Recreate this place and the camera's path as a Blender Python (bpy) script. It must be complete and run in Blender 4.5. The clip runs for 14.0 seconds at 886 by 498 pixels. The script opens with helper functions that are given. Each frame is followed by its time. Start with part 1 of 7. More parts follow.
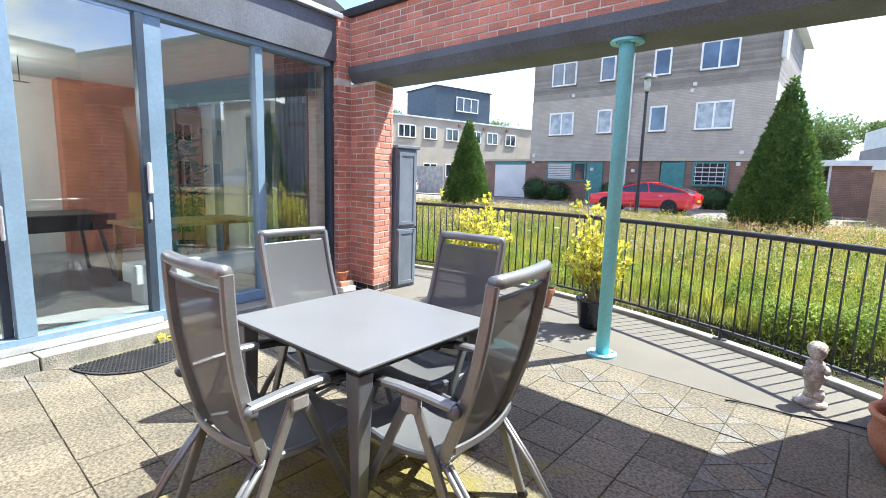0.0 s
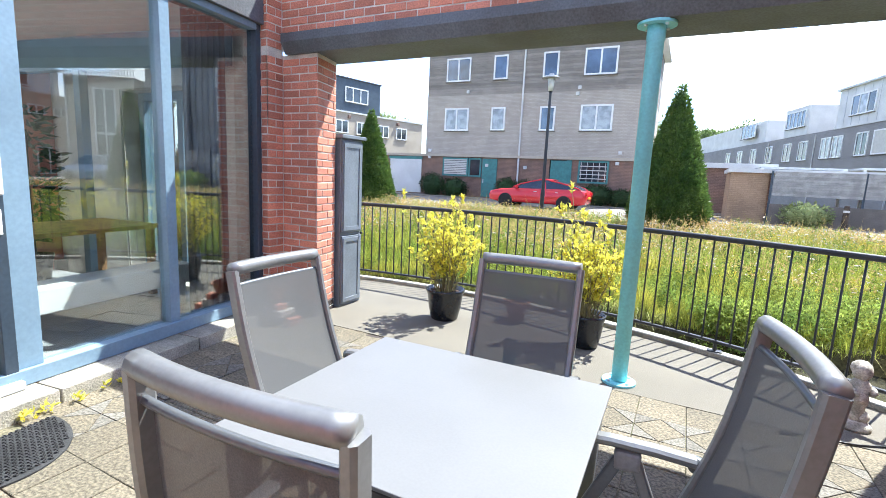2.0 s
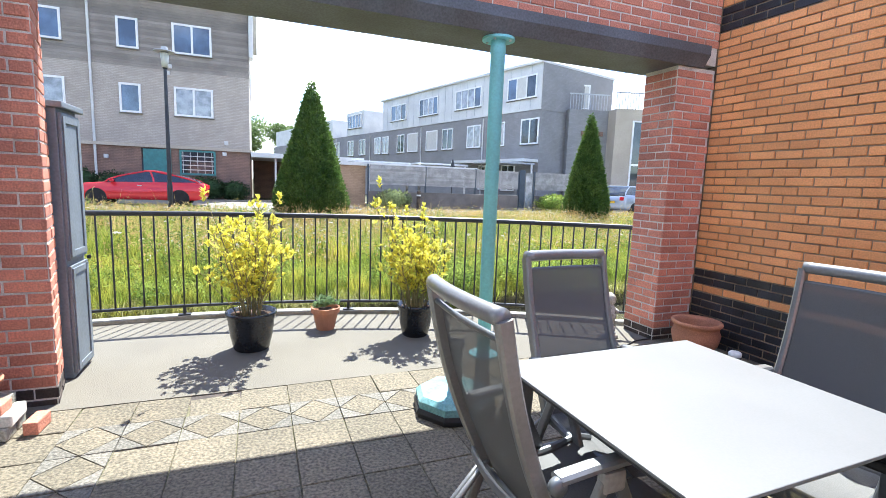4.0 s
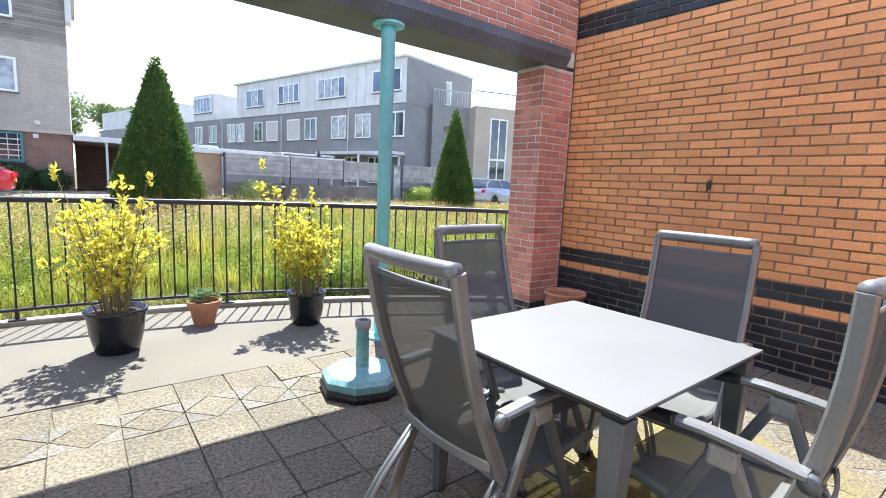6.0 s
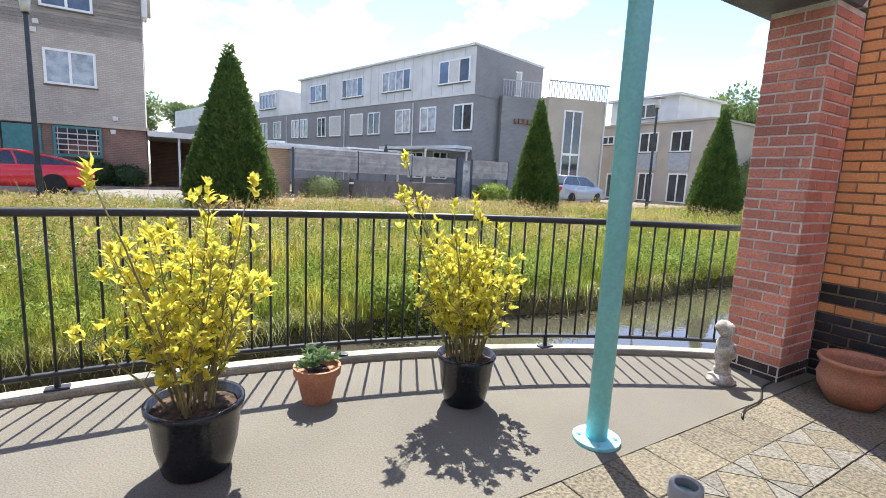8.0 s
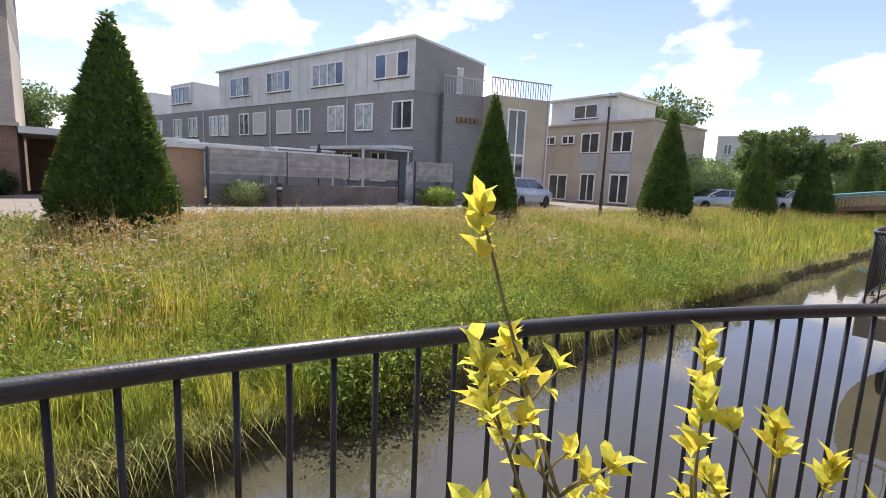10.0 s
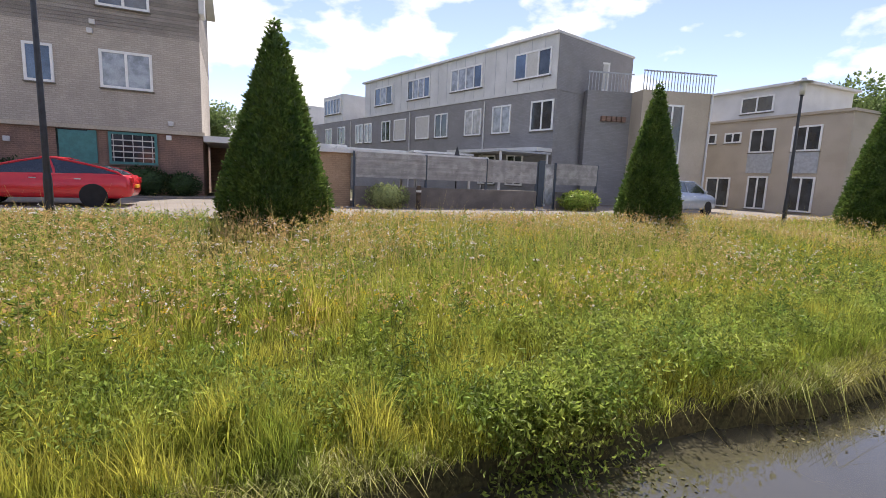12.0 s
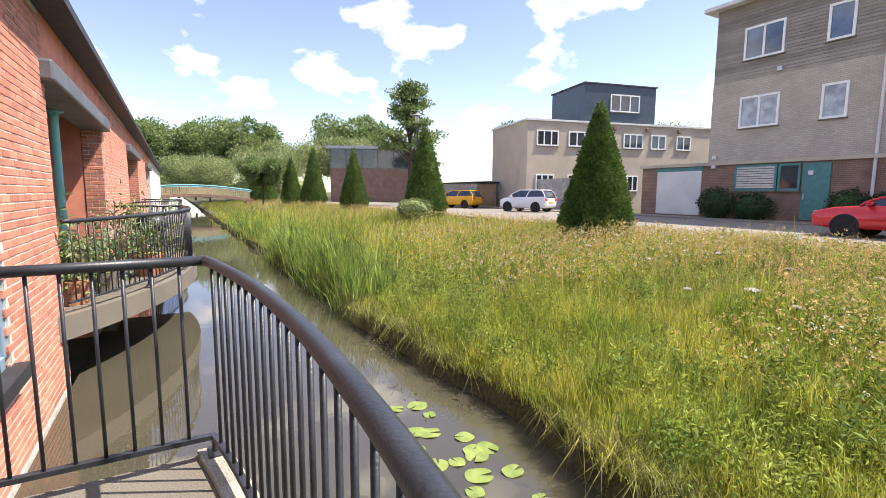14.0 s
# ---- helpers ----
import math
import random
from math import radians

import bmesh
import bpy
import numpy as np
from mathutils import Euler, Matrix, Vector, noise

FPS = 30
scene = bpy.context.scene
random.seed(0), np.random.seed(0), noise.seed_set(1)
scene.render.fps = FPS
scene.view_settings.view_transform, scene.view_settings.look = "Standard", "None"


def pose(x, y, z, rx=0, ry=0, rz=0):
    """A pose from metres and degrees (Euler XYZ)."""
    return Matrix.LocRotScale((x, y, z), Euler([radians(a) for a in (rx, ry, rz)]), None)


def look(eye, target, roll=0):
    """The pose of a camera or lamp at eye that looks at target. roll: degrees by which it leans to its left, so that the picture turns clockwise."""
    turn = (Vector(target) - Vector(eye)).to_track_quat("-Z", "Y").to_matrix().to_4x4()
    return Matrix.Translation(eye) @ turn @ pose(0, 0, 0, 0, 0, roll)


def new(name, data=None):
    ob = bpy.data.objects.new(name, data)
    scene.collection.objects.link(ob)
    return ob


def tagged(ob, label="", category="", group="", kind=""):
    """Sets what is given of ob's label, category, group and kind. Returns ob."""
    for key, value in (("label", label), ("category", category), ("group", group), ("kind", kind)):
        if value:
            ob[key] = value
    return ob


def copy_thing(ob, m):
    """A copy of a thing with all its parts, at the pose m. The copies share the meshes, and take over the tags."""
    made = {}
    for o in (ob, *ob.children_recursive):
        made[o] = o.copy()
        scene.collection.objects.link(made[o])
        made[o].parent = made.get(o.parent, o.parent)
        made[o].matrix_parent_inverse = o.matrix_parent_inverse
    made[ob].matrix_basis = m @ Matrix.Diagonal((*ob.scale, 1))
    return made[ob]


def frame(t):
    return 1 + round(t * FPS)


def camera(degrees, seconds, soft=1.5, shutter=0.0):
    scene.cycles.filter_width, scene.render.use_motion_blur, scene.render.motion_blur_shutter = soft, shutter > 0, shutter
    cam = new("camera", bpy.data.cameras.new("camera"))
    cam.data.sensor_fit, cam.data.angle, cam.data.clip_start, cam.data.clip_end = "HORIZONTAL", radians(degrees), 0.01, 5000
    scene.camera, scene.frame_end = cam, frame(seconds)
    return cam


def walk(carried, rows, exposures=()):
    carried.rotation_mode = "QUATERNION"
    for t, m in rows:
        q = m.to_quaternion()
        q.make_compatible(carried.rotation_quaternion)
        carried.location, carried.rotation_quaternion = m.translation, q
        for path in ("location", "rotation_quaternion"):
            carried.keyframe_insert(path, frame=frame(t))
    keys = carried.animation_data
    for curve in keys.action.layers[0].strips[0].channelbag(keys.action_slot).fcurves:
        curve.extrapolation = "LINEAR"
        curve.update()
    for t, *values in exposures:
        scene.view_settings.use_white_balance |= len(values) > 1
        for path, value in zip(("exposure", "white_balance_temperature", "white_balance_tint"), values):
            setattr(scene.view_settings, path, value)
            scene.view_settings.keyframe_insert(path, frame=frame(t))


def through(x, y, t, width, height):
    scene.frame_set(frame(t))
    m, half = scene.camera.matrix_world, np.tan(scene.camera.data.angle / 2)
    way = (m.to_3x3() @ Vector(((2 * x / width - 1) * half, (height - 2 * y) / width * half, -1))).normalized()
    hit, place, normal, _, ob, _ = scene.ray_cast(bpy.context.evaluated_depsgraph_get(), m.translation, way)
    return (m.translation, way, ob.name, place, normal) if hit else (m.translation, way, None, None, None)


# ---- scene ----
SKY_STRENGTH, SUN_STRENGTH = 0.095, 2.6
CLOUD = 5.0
EXPO = [(0.0, 2.60, 5950, 4), (1.0, 2.68, 5950, 4), (2.5, 2.70, 5900, 4), (6.4, 2.66, 6050, 5), (7.2, 2.56, 6100, 5), (9.3, 1.72, 6650, 13), (12.0, 1.64, 6850, 13), (14.0, 2.06, 6850, 13)]
cam = camera(86.2, 14.0, soft=0.85)
PATH = [
    (0, (1.538, -4.275, 1.489), (0.242, -2.781, 1.194), 1.7),
    (0.5, (1.547, -4.255, 1.495), (0.325, -2.698, 1.206), 1.9),
    (1, (1.373, -4.215, 1.504), (0.198, -2.623, 1.211), 2.0),
    (1.5, (0.888, -4.194, 1.509), (-0.202, -2.545, 1.205), 2.2),
    (2, (0.316, -4.061, 1.506), (-0.577, -2.297, 1.203), 2.7),
    (2.5, (-0.272, -4.034, 1.496), (-0.85, -2.143, 1.196), 3.2),
    (3, (-0.91, -3.966, 1.491), (-1.005, -1.989, 1.206), 2.8),
    (3.5, (-1.434, -3.95, 1.443), (-1.137, -1.993, 1.16), 2.4),
    (4, (-1.8, -3.873, 1.446), (-1.076, -2.028, 1.179), 2.1),
    (4.2, (-1.937, -3.908, 1.43), (-1.093, -2.112, 1.178), 1.8),
    (6.3, (-2.101, -3.798, 1.356), (-0.886, -2.232, 1.082), 2.7),
    (6.5, (-2.133, -3.636, 1.379), (-0.96, -2.041, 1.093), 2.5),
    (7, (-2.119, -3.026, 1.381), (-1.044, -1.366, 1.084), 3.0),
    (7.2, (-2.119, -2.797, 1.36), (-1.083, -1.113, 1.058), 2.8),
    (9.3, (-1.476, -0.43, 1.444), (-0.433, 1.25, 1.145), 2.4),
    (9.5, (-1.388, -0.206, 1.478), (-0.277, 1.43, 1.182), 2.4),
    (10, (-1.188, 0.172, 1.515), (0.069, 1.7, 1.224), 2.4),
    (10.5, (-1.025, 0.524, 1.508), (0.307, 1.989, 1.226), 2.4),
    (11, (-0.99, 0.927, 1.465), (0.403, 2.336, 1.197), 2.4),
    (11.5, (-1.06, 1.19, 1.42), (0.250, 2.678, 1.148), 2.3),
    (12, (-1.064, 1.235, 1.4), (-0.254, 3.04, 1.109), 2.3),
    (12.5, (-1.137, 1.067, 1.456), (-1.052, 3.042, 1.15), 1.8),
    (13, (-1.188, 1.172, 1.462), (-1.975, 2.985, 1.156), 1.1),
    (13.5, (-1.289, 1.21, 1.425), (-2.651, 2.649, 1.157), 1.0),
    (14, (-1.377, 1.2, 1.42), (-3.106, 2.177, 1.183), 0.3),
]
walk(cam, [(t, look(eye, target, roll)) for t, eye, target, roll in PATH], exposures=EXPO)

# ---- light ----
SUN = Vector((0.28, 0.55, 1.0)).normalized()
world = bpy.data.worlds.new("sky")
scene.world = world
world.use_nodes = True
nt = world.node_tree
sky = nt.nodes.new("ShaderNodeTexSky")
sky.sky_type, sky.sun_disc = "NISHITA", False
sky.sun_elevation, sky.sun_rotation = math.asin(SUN.z), math.atan2(SUN.x, SUN.y)
sky.air_density, sky.dust_density, sky.ozone_density = 1.0, 0.1, 2.0
bg = nt.nodes["Background"]
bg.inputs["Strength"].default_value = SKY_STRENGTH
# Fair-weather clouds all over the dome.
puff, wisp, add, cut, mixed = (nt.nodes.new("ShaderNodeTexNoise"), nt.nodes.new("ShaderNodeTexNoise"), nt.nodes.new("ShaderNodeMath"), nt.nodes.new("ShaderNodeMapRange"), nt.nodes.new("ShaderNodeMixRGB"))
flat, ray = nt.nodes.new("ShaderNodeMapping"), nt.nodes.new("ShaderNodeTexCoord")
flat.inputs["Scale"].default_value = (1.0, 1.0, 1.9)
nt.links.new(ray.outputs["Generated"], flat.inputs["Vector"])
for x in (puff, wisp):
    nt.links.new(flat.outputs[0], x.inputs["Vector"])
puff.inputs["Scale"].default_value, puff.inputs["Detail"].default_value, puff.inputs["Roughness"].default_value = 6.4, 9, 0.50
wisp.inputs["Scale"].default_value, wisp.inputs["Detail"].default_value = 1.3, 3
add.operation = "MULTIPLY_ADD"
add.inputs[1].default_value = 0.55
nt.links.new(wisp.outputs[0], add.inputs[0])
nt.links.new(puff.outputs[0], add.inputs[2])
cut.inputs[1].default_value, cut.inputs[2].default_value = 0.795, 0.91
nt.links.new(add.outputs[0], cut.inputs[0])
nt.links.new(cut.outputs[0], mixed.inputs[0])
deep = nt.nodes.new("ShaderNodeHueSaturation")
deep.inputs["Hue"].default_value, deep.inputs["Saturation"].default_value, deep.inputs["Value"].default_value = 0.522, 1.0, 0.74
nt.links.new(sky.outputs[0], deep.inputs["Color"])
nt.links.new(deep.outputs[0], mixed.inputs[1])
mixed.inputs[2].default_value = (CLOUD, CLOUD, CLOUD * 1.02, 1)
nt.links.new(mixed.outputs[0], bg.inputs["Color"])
sun = new("sun", bpy.data.lights.new("sun", "SUN"))
sun.data.energy, sun.data.angle, sun.data.color = SUN_STRENGTH, radians(0.5), (1.0, 0.95, 0.87)
sun.matrix_world = look(SUN * 40, (0, 0, 0))


# ---- materials ----
def mat(name, color, rough=0.6, metal=0.0, var=0.15, scale=6.0, fine=60.0, bump=0.0, hue=None, island=0.0, obj=0.0, dirt=0.0, spec=0.5, courses=0.0):
    """A surface with two scales of variation; hue: a second colour mixed in by the coarse scale."""
    m = bpy.data.materials.new(name)
    m.use_nodes = True
    n, l = m.node_tree.nodes, m.node_tree.links
    b = n["Principled BSDF"]
    b.inputs["Roughness"].default_value, b.inputs["Metallic"].default_value = rough, metal
    b.inputs["Specular IOR Level"].default_value = spec
    tc = n.new("ShaderNodeNewGeometry")
    big, small = n.new("ShaderNodeTexNoise"), n.new("ShaderNodeTexNoise")
    big.inputs["Scale"].default_value, small.inputs["Scale"].default_value = scale, fine
    big.inputs["Detail"].default_value, small.inputs["Detail"].default_value = 4, 2
    for x in (big, small):
        l.new(tc.outputs["Position"], x.inputs["Vector"])
    base = n.new("ShaderNodeMixRGB")
    base.inputs[1].default_value = (*color, 1)
    base.inputs[2].default_value = (*(hue or [c * (1 - 2 * var) for c in color]), 1)
    ramp = n.new("ShaderNodeMapRange")
    ramp.inputs[1].default_value, ramp.inputs[2].default_value = 0.38, 0.62
    l.new(big.outputs[0], ramp.inputs[0])
    l.new(ramp.outputs[0], base.inputs[0])
    hsv = n.new("ShaderNodeHueSaturation")
    l.new(base.outputs[0], hsv.inputs["Color"])
    v = n.new("ShaderNodeMath")
    v.operation = "MULTIPLY_ADD"
    v.inputs[1].default_value, v.inputs[2].default_value = 2 * var, 1 - var
    spread = n.new("ShaderNodeMapRange")
    spread.inputs[1].default_value, spread.inputs[2].default_value = 0.33, 0.67
    l.new(small.outputs[0], spread.inputs[0])
    l.new(spread.outputs[0], v.inputs[0])
    last = v
    for amount, node, out in ((island, tc, "Random Per Island"), (obj, None, "Random")):
        if amount:
            src = node or n.new("ShaderNodeObjectInfo")
            a, p = n.new("ShaderNodeMath"), n.new("ShaderNodeMath")
            a.operation, p.operation = "MULTIPLY_ADD", "MULTIPLY"
            a.inputs[1].default_value, a.inputs[2].default_value = 2 * amount, 1 - amount
            l.new(src.outputs[out], a.inputs[0])
            l.new(a.outputs[0], p.inputs[0])
            l.new(last.outputs[0], p.inputs[1])
            last = p
    l.new(last.outputs[0], hsv.inputs["Value"])
    if courses:
        # Far brickwork: stretcher courses at true size, over either facade direction.
        sep, sm, comb, bt = n.new("ShaderNodeSeparateXYZ"), n.new("ShaderNodeMath"), n.new("ShaderNodeCombineXYZ"), n.new("ShaderNodeTexBrick")
        l.new(tc.outputs["Position"], sep.inputs[0])
        l.new(sep.outputs[0], sm.inputs[0])
        l.new(sep.outputs[1], sm.inputs[1])
        l.new(sm.outputs[0], comb.inputs[0])
        l.new(sep.outputs[2], comb.inputs[1])
        l.new(comb.outputs[0], bt.inputs["Vector"])
        bt.inputs["Scale"].default_value = 1.0
        bt.inputs["Brick Width"].default_value, bt.inputs["Row Height"].default_value, bt.inputs["Mortar Size"].default_value = 0.23, 0.08, 0.014
        bt.inputs["Color1"].default_value, bt.inputs["Color2"].default_value = (1.06, 1.06, 1.06, 1), (0.9, 0.89, 0.88, 1)
        bt.inputs["Mortar"].default_value = (courses, courses, courses, 1)
        mul = n.new("ShaderNodeMixRGB")
        mul.blend_type = "MULTIPLY"
        mul.inputs[0].default_value = 1.0
        l.new(hsv.outputs[0], mul.inputs[1])
        l.new(bt.outputs["Color"], mul.inputs[2])
        l.new(mul.outputs[0], b.inputs["Base Color"])
    else:
        l.new(hsv.outputs[0], b.inputs["Base Color"])
    if bump:
        bn = n.new("ShaderNodeBump")
        bn.inputs["Strength"].default_value, bn.inputs["Distance"].default_value = min(1, bump), 0.01
        l.new(small.outputs[0], bn.inputs["Height"])
        l.new(bn.outputs[0], b.inputs["Normal"])
    return m


def glass(name, tint=(0.9, 0.95, 0.95), rough=0.0):
    m = bpy.data.materials.new(name)
    m.use_nodes = True
    n, l = m.node_tree.nodes, m.node_tree.links
    out = n["Material Output"]
    t, g, f, mix = n.new("ShaderNodeBsdfTransparent"), n.new("ShaderNodeBsdfGlossy"), n.new("ShaderNodeLayerWeight"), n.new("ShaderNodeMixShader")
    t.inputs[0].default_value = (*tint, 1)
    g.inputs["Roughness"].default_value = rough
    f.inputs["Blend"].default_value = 0.35
    gl = n.new("ShaderNodeMath")
    gl.operation = "MULTIPLY_ADD"
    gl.inputs[1].default_value, gl.inputs[2].default_value = 0.55, 0.10
    l.new(f.outputs["Facing"], gl.inputs[0])
    l.new(gl.outputs[0], mix.inputs[0])
    l.new(t.outputs[0], mix.inputs[1])
    l.new(g.outputs[0], mix.inputs[2])
    l.new(mix.outputs[0], out.inputs["Surface"])
    return m


# ---- mesh helpers ----
def mesh_of(name, bm, material, smooth=False):
    me = bpy.data.meshes.new(name)
    bm.to_mesh(me)
    bm.free()
    for m in material if isinstance(material, (list, tuple)) else [material]:
        me.materials.append(m)
    if smooth:
        for p in me.polygons:
            p.use_smooth = True
    return me


def part(name, bm, material, parent=None, label="", smooth=False, kind=""):
    ob = new(name, mesh_of(name, bm, material, smooth))
    ob.parent = parent
    return tagged(ob, label=label, kind=kind)


def thing(name, label, category, m=None, group="", kind=""):
    ob = new(name)
    ob.empty_display_size = 0.1
    if m is not None:
        ob.matrix_basis = m
    return tagged(ob, label, category, group, kind)


def box(bm, a, b, bevel=0.0, turn=None, mi=0):
    """A box from corner a to corner b, its edges bevelled; turn: a matrix put on it last."""
    a, b = Vector(a), Vector(b)
    vs = bmesh.ops.create_cube(bm, size=1)["verts"]
    bmesh.ops.transform(bm, matrix=Matrix.LocRotScale((a + b) / 2, None, b - a), verts=vs)
    fs = {f for v in vs for f in v.link_faces}
    if bevel:
        es = {e for v in vs for e in v.link_edges}
        r = bmesh.ops.bevel(bm, geom=list(es), offset=bevel, segments=2, affect="EDGES", profile=0.5)
        fs = set(r["faces"]) | {f for f in fs if f.is_valid}
        vs = list({v for f in fs for v in f.verts})
    for f in fs:
        f.material_index = mi
    if turn is not None:
        bmesh.ops.transform(bm, matrix=turn, verts=vs)
    return vs


def boxed(a, b, bevel=0.0, turn=None):
    bm = bmesh.new()
    box(bm, a, b, bevel, turn)
    return bm


def tube(bm, points, radius, sides=8, cap=True, closed=False):
    """A round bar along points; radius: one number or one a point."""
    pts = [Vector(p) for p in points]
    rad = radius if isinstance(radius, (list, tuple)) else [radius] * len(pts)
    rings = []
    n = len(pts)
    prev = None
    for i, p in enumerate(pts):
        d = (pts[(i + 1) % n] - pts[i - 1]) if closed else (pts[min(i + 1, n - 1)] - pts[max(i - 1, 0)])
        d.normalize()
        if prev is None:
            up = Vector((0, 0, 1)) if abs(d.z) < 0.9 else Vector((1, 0, 0))
            side = d.cross(up).normalized()
        else:
            side = (prev - d * prev.dot(d)).normalized()
        prev = side
        other = d.cross(side)
        rings.append([bm.verts.new(p + rad[i] * (math.cos(2 * math.pi * k / sides) * side + math.sin(2 * math.pi * k / sides) * other)) for k in range(sides)])
    for i in range(n if closed else n - 1):
        a, b = rings[i], rings[(i + 1) % n]
        for k in range(sides):
            bm.faces.new((a[k], b[k], b[(k + 1) % sides], a[(k + 1) % sides]))
    if cap and not closed:
        bm.faces.new(rings[0])
        bm.faces.new(list(reversed(rings[-1])))
    bmesh.ops.recalc_face_normals(bm, faces=bm.faces)


def lathe(bm, profile, sides=24, center=(0, 0, 0), start=0.0):
    """A turned body from (radius, height) pairs."""
    c = Vector(center)
    rings = []
    for r, z in profile:
        if r < 1e-5:
            rings.append([bm.verts.new(c + Vector((0, 0, z)))])
        else:
            rings.append([bm.verts.new(c + Vector((r * math.cos(start + 2 * math.pi * k / sides), r * math.sin(start + 2 * math.pi * k / sides), z))) for k in range(sides)])
    for a, b in zip(rings, rings[1:]):
        for k in range(sides):
            k2 = (k + 1) % sides
            if len(a) == 1 and len(b) == 1:
                continue
            if len(a) == 1:
                bm.faces.new((a[0], b[k2], b[k]))
            elif len(b) == 1:
                bm.faces.new((a[k], a[k2], b[0]))
            else:
                bm.faces.new((a[k], a[k2], b[k2], b[k]))
    bmesh.ops.recalc_face_normals(bm, faces=bm.faces)


def prism(bm, outline, z0, z1):
    lo, hi = [bm.verts.new((x, y, z0)) for x, y in outline], [bm.verts.new((x, y, z1)) for x, y in outline]
    n = len(outline)
    for i in range(n):
        bm.faces.new((lo[i], lo[(i + 1) % n], hi[(i + 1) % n], hi[i]))
    bm.faces.new(hi)
    bm.faces.new(list(reversed(lo)))
    bmesh.ops.recalc_face_normals(bm, faces=bm.faces)


def rail_y(x, x0=0.0):
    return -6.53 + math.sqrt(8.0 ** 2 - (x - x0 + 2.5) ** 2)

M_BRICK = mat("red_brick", (0.58, 0.225, 0.145), 0.85, var=0.2, scale=3, fine=90, bump=0.5, hue=(0.45, 0.175, 0.115), island=0.22, obj=0.2)
M_ORANGE = mat("orange_brick", (0.74, 0.335, 0.13), 0.85, var=0.12, scale=2, fine=90, bump=0.4, hue=(0.67, 0.29, 0.11), island=0.12, obj=0.12)
M_BLACKBRICK = mat("black_glazed_brick", (0.028, 0.03, 0.036), 0.42, var=0.25, scale=4, fine=80, bump=0.4, island=0.3, obj=0.3)
M_MORTAR = mat("light_mortar", (0.70, 0.65, 0.58), 0.95, var=0.15, scale=5, fine=150, bump=0.6)
M_MORTAR_W = mat("grey_mortar", (0.38, 0.285, 0.19), 0.95, var=0.2, scale=5, fine=150, bump=0.6)
M_TILE = mat("washed_gravel_tile", (0.165, 0.137, 0.094), 0.9, var=0.45, scale=2.2, fine=60, bump=0.9, hue=(0.135, 0.115, 0.08), obj=0.14, island=0.14)
M_TILE_D = mat("grey_gravel_tile", (0.155, 0.139, 0.113), 0.9, var=0.38, scale=2.5, fine=60, bump=0.9, hue=(0.15, 0.138, 0.115), obj=0.14, island=0.1)
M_JOINT = mat("sandy_joint", (0.155, 0.133, 0.09), 1.0, var=0.4, scale=4, fine=60, bump=0.5, hue=(0.10, 0.10, 0.045))
# Yellow-green moss has spread over the damp paving under the garden table.
for mossy in (M_TILE, M_TILE_D, M_JOINT):
    n, l = mossy.node_tree.nodes, mossy.node_tree.links
    b, g = n["Principled BSDF"], n.new("ShaderNodeNewGeometry")
    far, patch, amount, mixed_in = n.new("ShaderNodeVectorMath"), n.new("ShaderNodeTexNoise"), n.new("ShaderNodeMath"), n.new("ShaderNodeMixRGB")
    clump = n.new("ShaderNodeMapRange")
    far.operation = "DISTANCE"
    far.inputs[1].default_value = (0.1, -3.05, 0.0)
    l.new(g.outputs["Position"], far.inputs[0])
    patch.inputs["Scale"].default_value, patch.inputs["Detail"].default_value = 4.0, 6
    l.new(g.outputs["Position"], patch.inputs["Vector"])
    amount.operation = "MULTIPLY_ADD"
    amount.inputs[1].default_value = -0.42
    l.new(far.outputs["Value"], amount.inputs[0])
    l.new(patch.outputs[0], amount.inputs[2])
    clump.inputs[1].default_value, clump.inputs[2].default_value, clump.inputs[4].default_value = 0.12, 0.34, 0.75
    l.new(amount.outputs[0], clump.inputs[0])
    l.new(clump.outputs[0], mixed_in.inputs[0])
    l.new(b.inputs["Base Color"].links[0].from_socket, mixed_in.inputs[1])
    mixed_in.inputs[2].default_value = (0.20, 0.17, 0.03, 1)
    l.new(mixed_in.outputs[0], b.inputs["Base Color"])
M_CONCRETE = mat("terrace_concrete", (0.150, 0.134, 0.106), 0.9, var=0.22, scale=1.3, fine=110, bump=0.35, hue=(0.13, 0.116, 0.092))
M_STONE = mat("sill_stone", (0.36, 0.33, 0.27), 0.9, var=0.25, scale=4, fine=90, bump=0.6, hue=(0.22, 0.21, 0.17))
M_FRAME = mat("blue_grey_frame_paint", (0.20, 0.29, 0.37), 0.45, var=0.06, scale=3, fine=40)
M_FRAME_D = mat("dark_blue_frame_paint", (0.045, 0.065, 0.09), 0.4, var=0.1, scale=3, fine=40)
M_ALU = mat("pale_aluminium", (0.62, 0.65, 0.68), 0.35, 0.6, var=0.06)
M_LINTEL = mat("slate_lintel_paint", (0.12, 0.13, 0.148), 0.55, var=0.2, scale=2, fine=60, bump=0.1, hue=(0.085, 0.088, 0.095))
M_RAIL = mat("anthracite_rail_paint", (0.028, 0.031, 0.038), 0.42, var=0.2, scale=8, fine=120, bump=0.12)
M_TEAL = mat("turquoise_column_paint", (0.27, 0.66, 0.72), 0.5, var=0.07, scale=2, fine=50, bump=0.08, hue=(0.24, 0.60, 0.66))
M_TEALBASE = mat("weathered_green_plastic", (0.11, 0.27, 0.27), 0.55, var=0.18, scale=6, fine=60, bump=0.1, hue=(0.22, 0.37, 0.36))
M_CHAIR = mat("grey_coated_aluminium", (0.155, 0.165, 0.18), 0.38, 0.4, var=0.06, scale=5, fine=80)
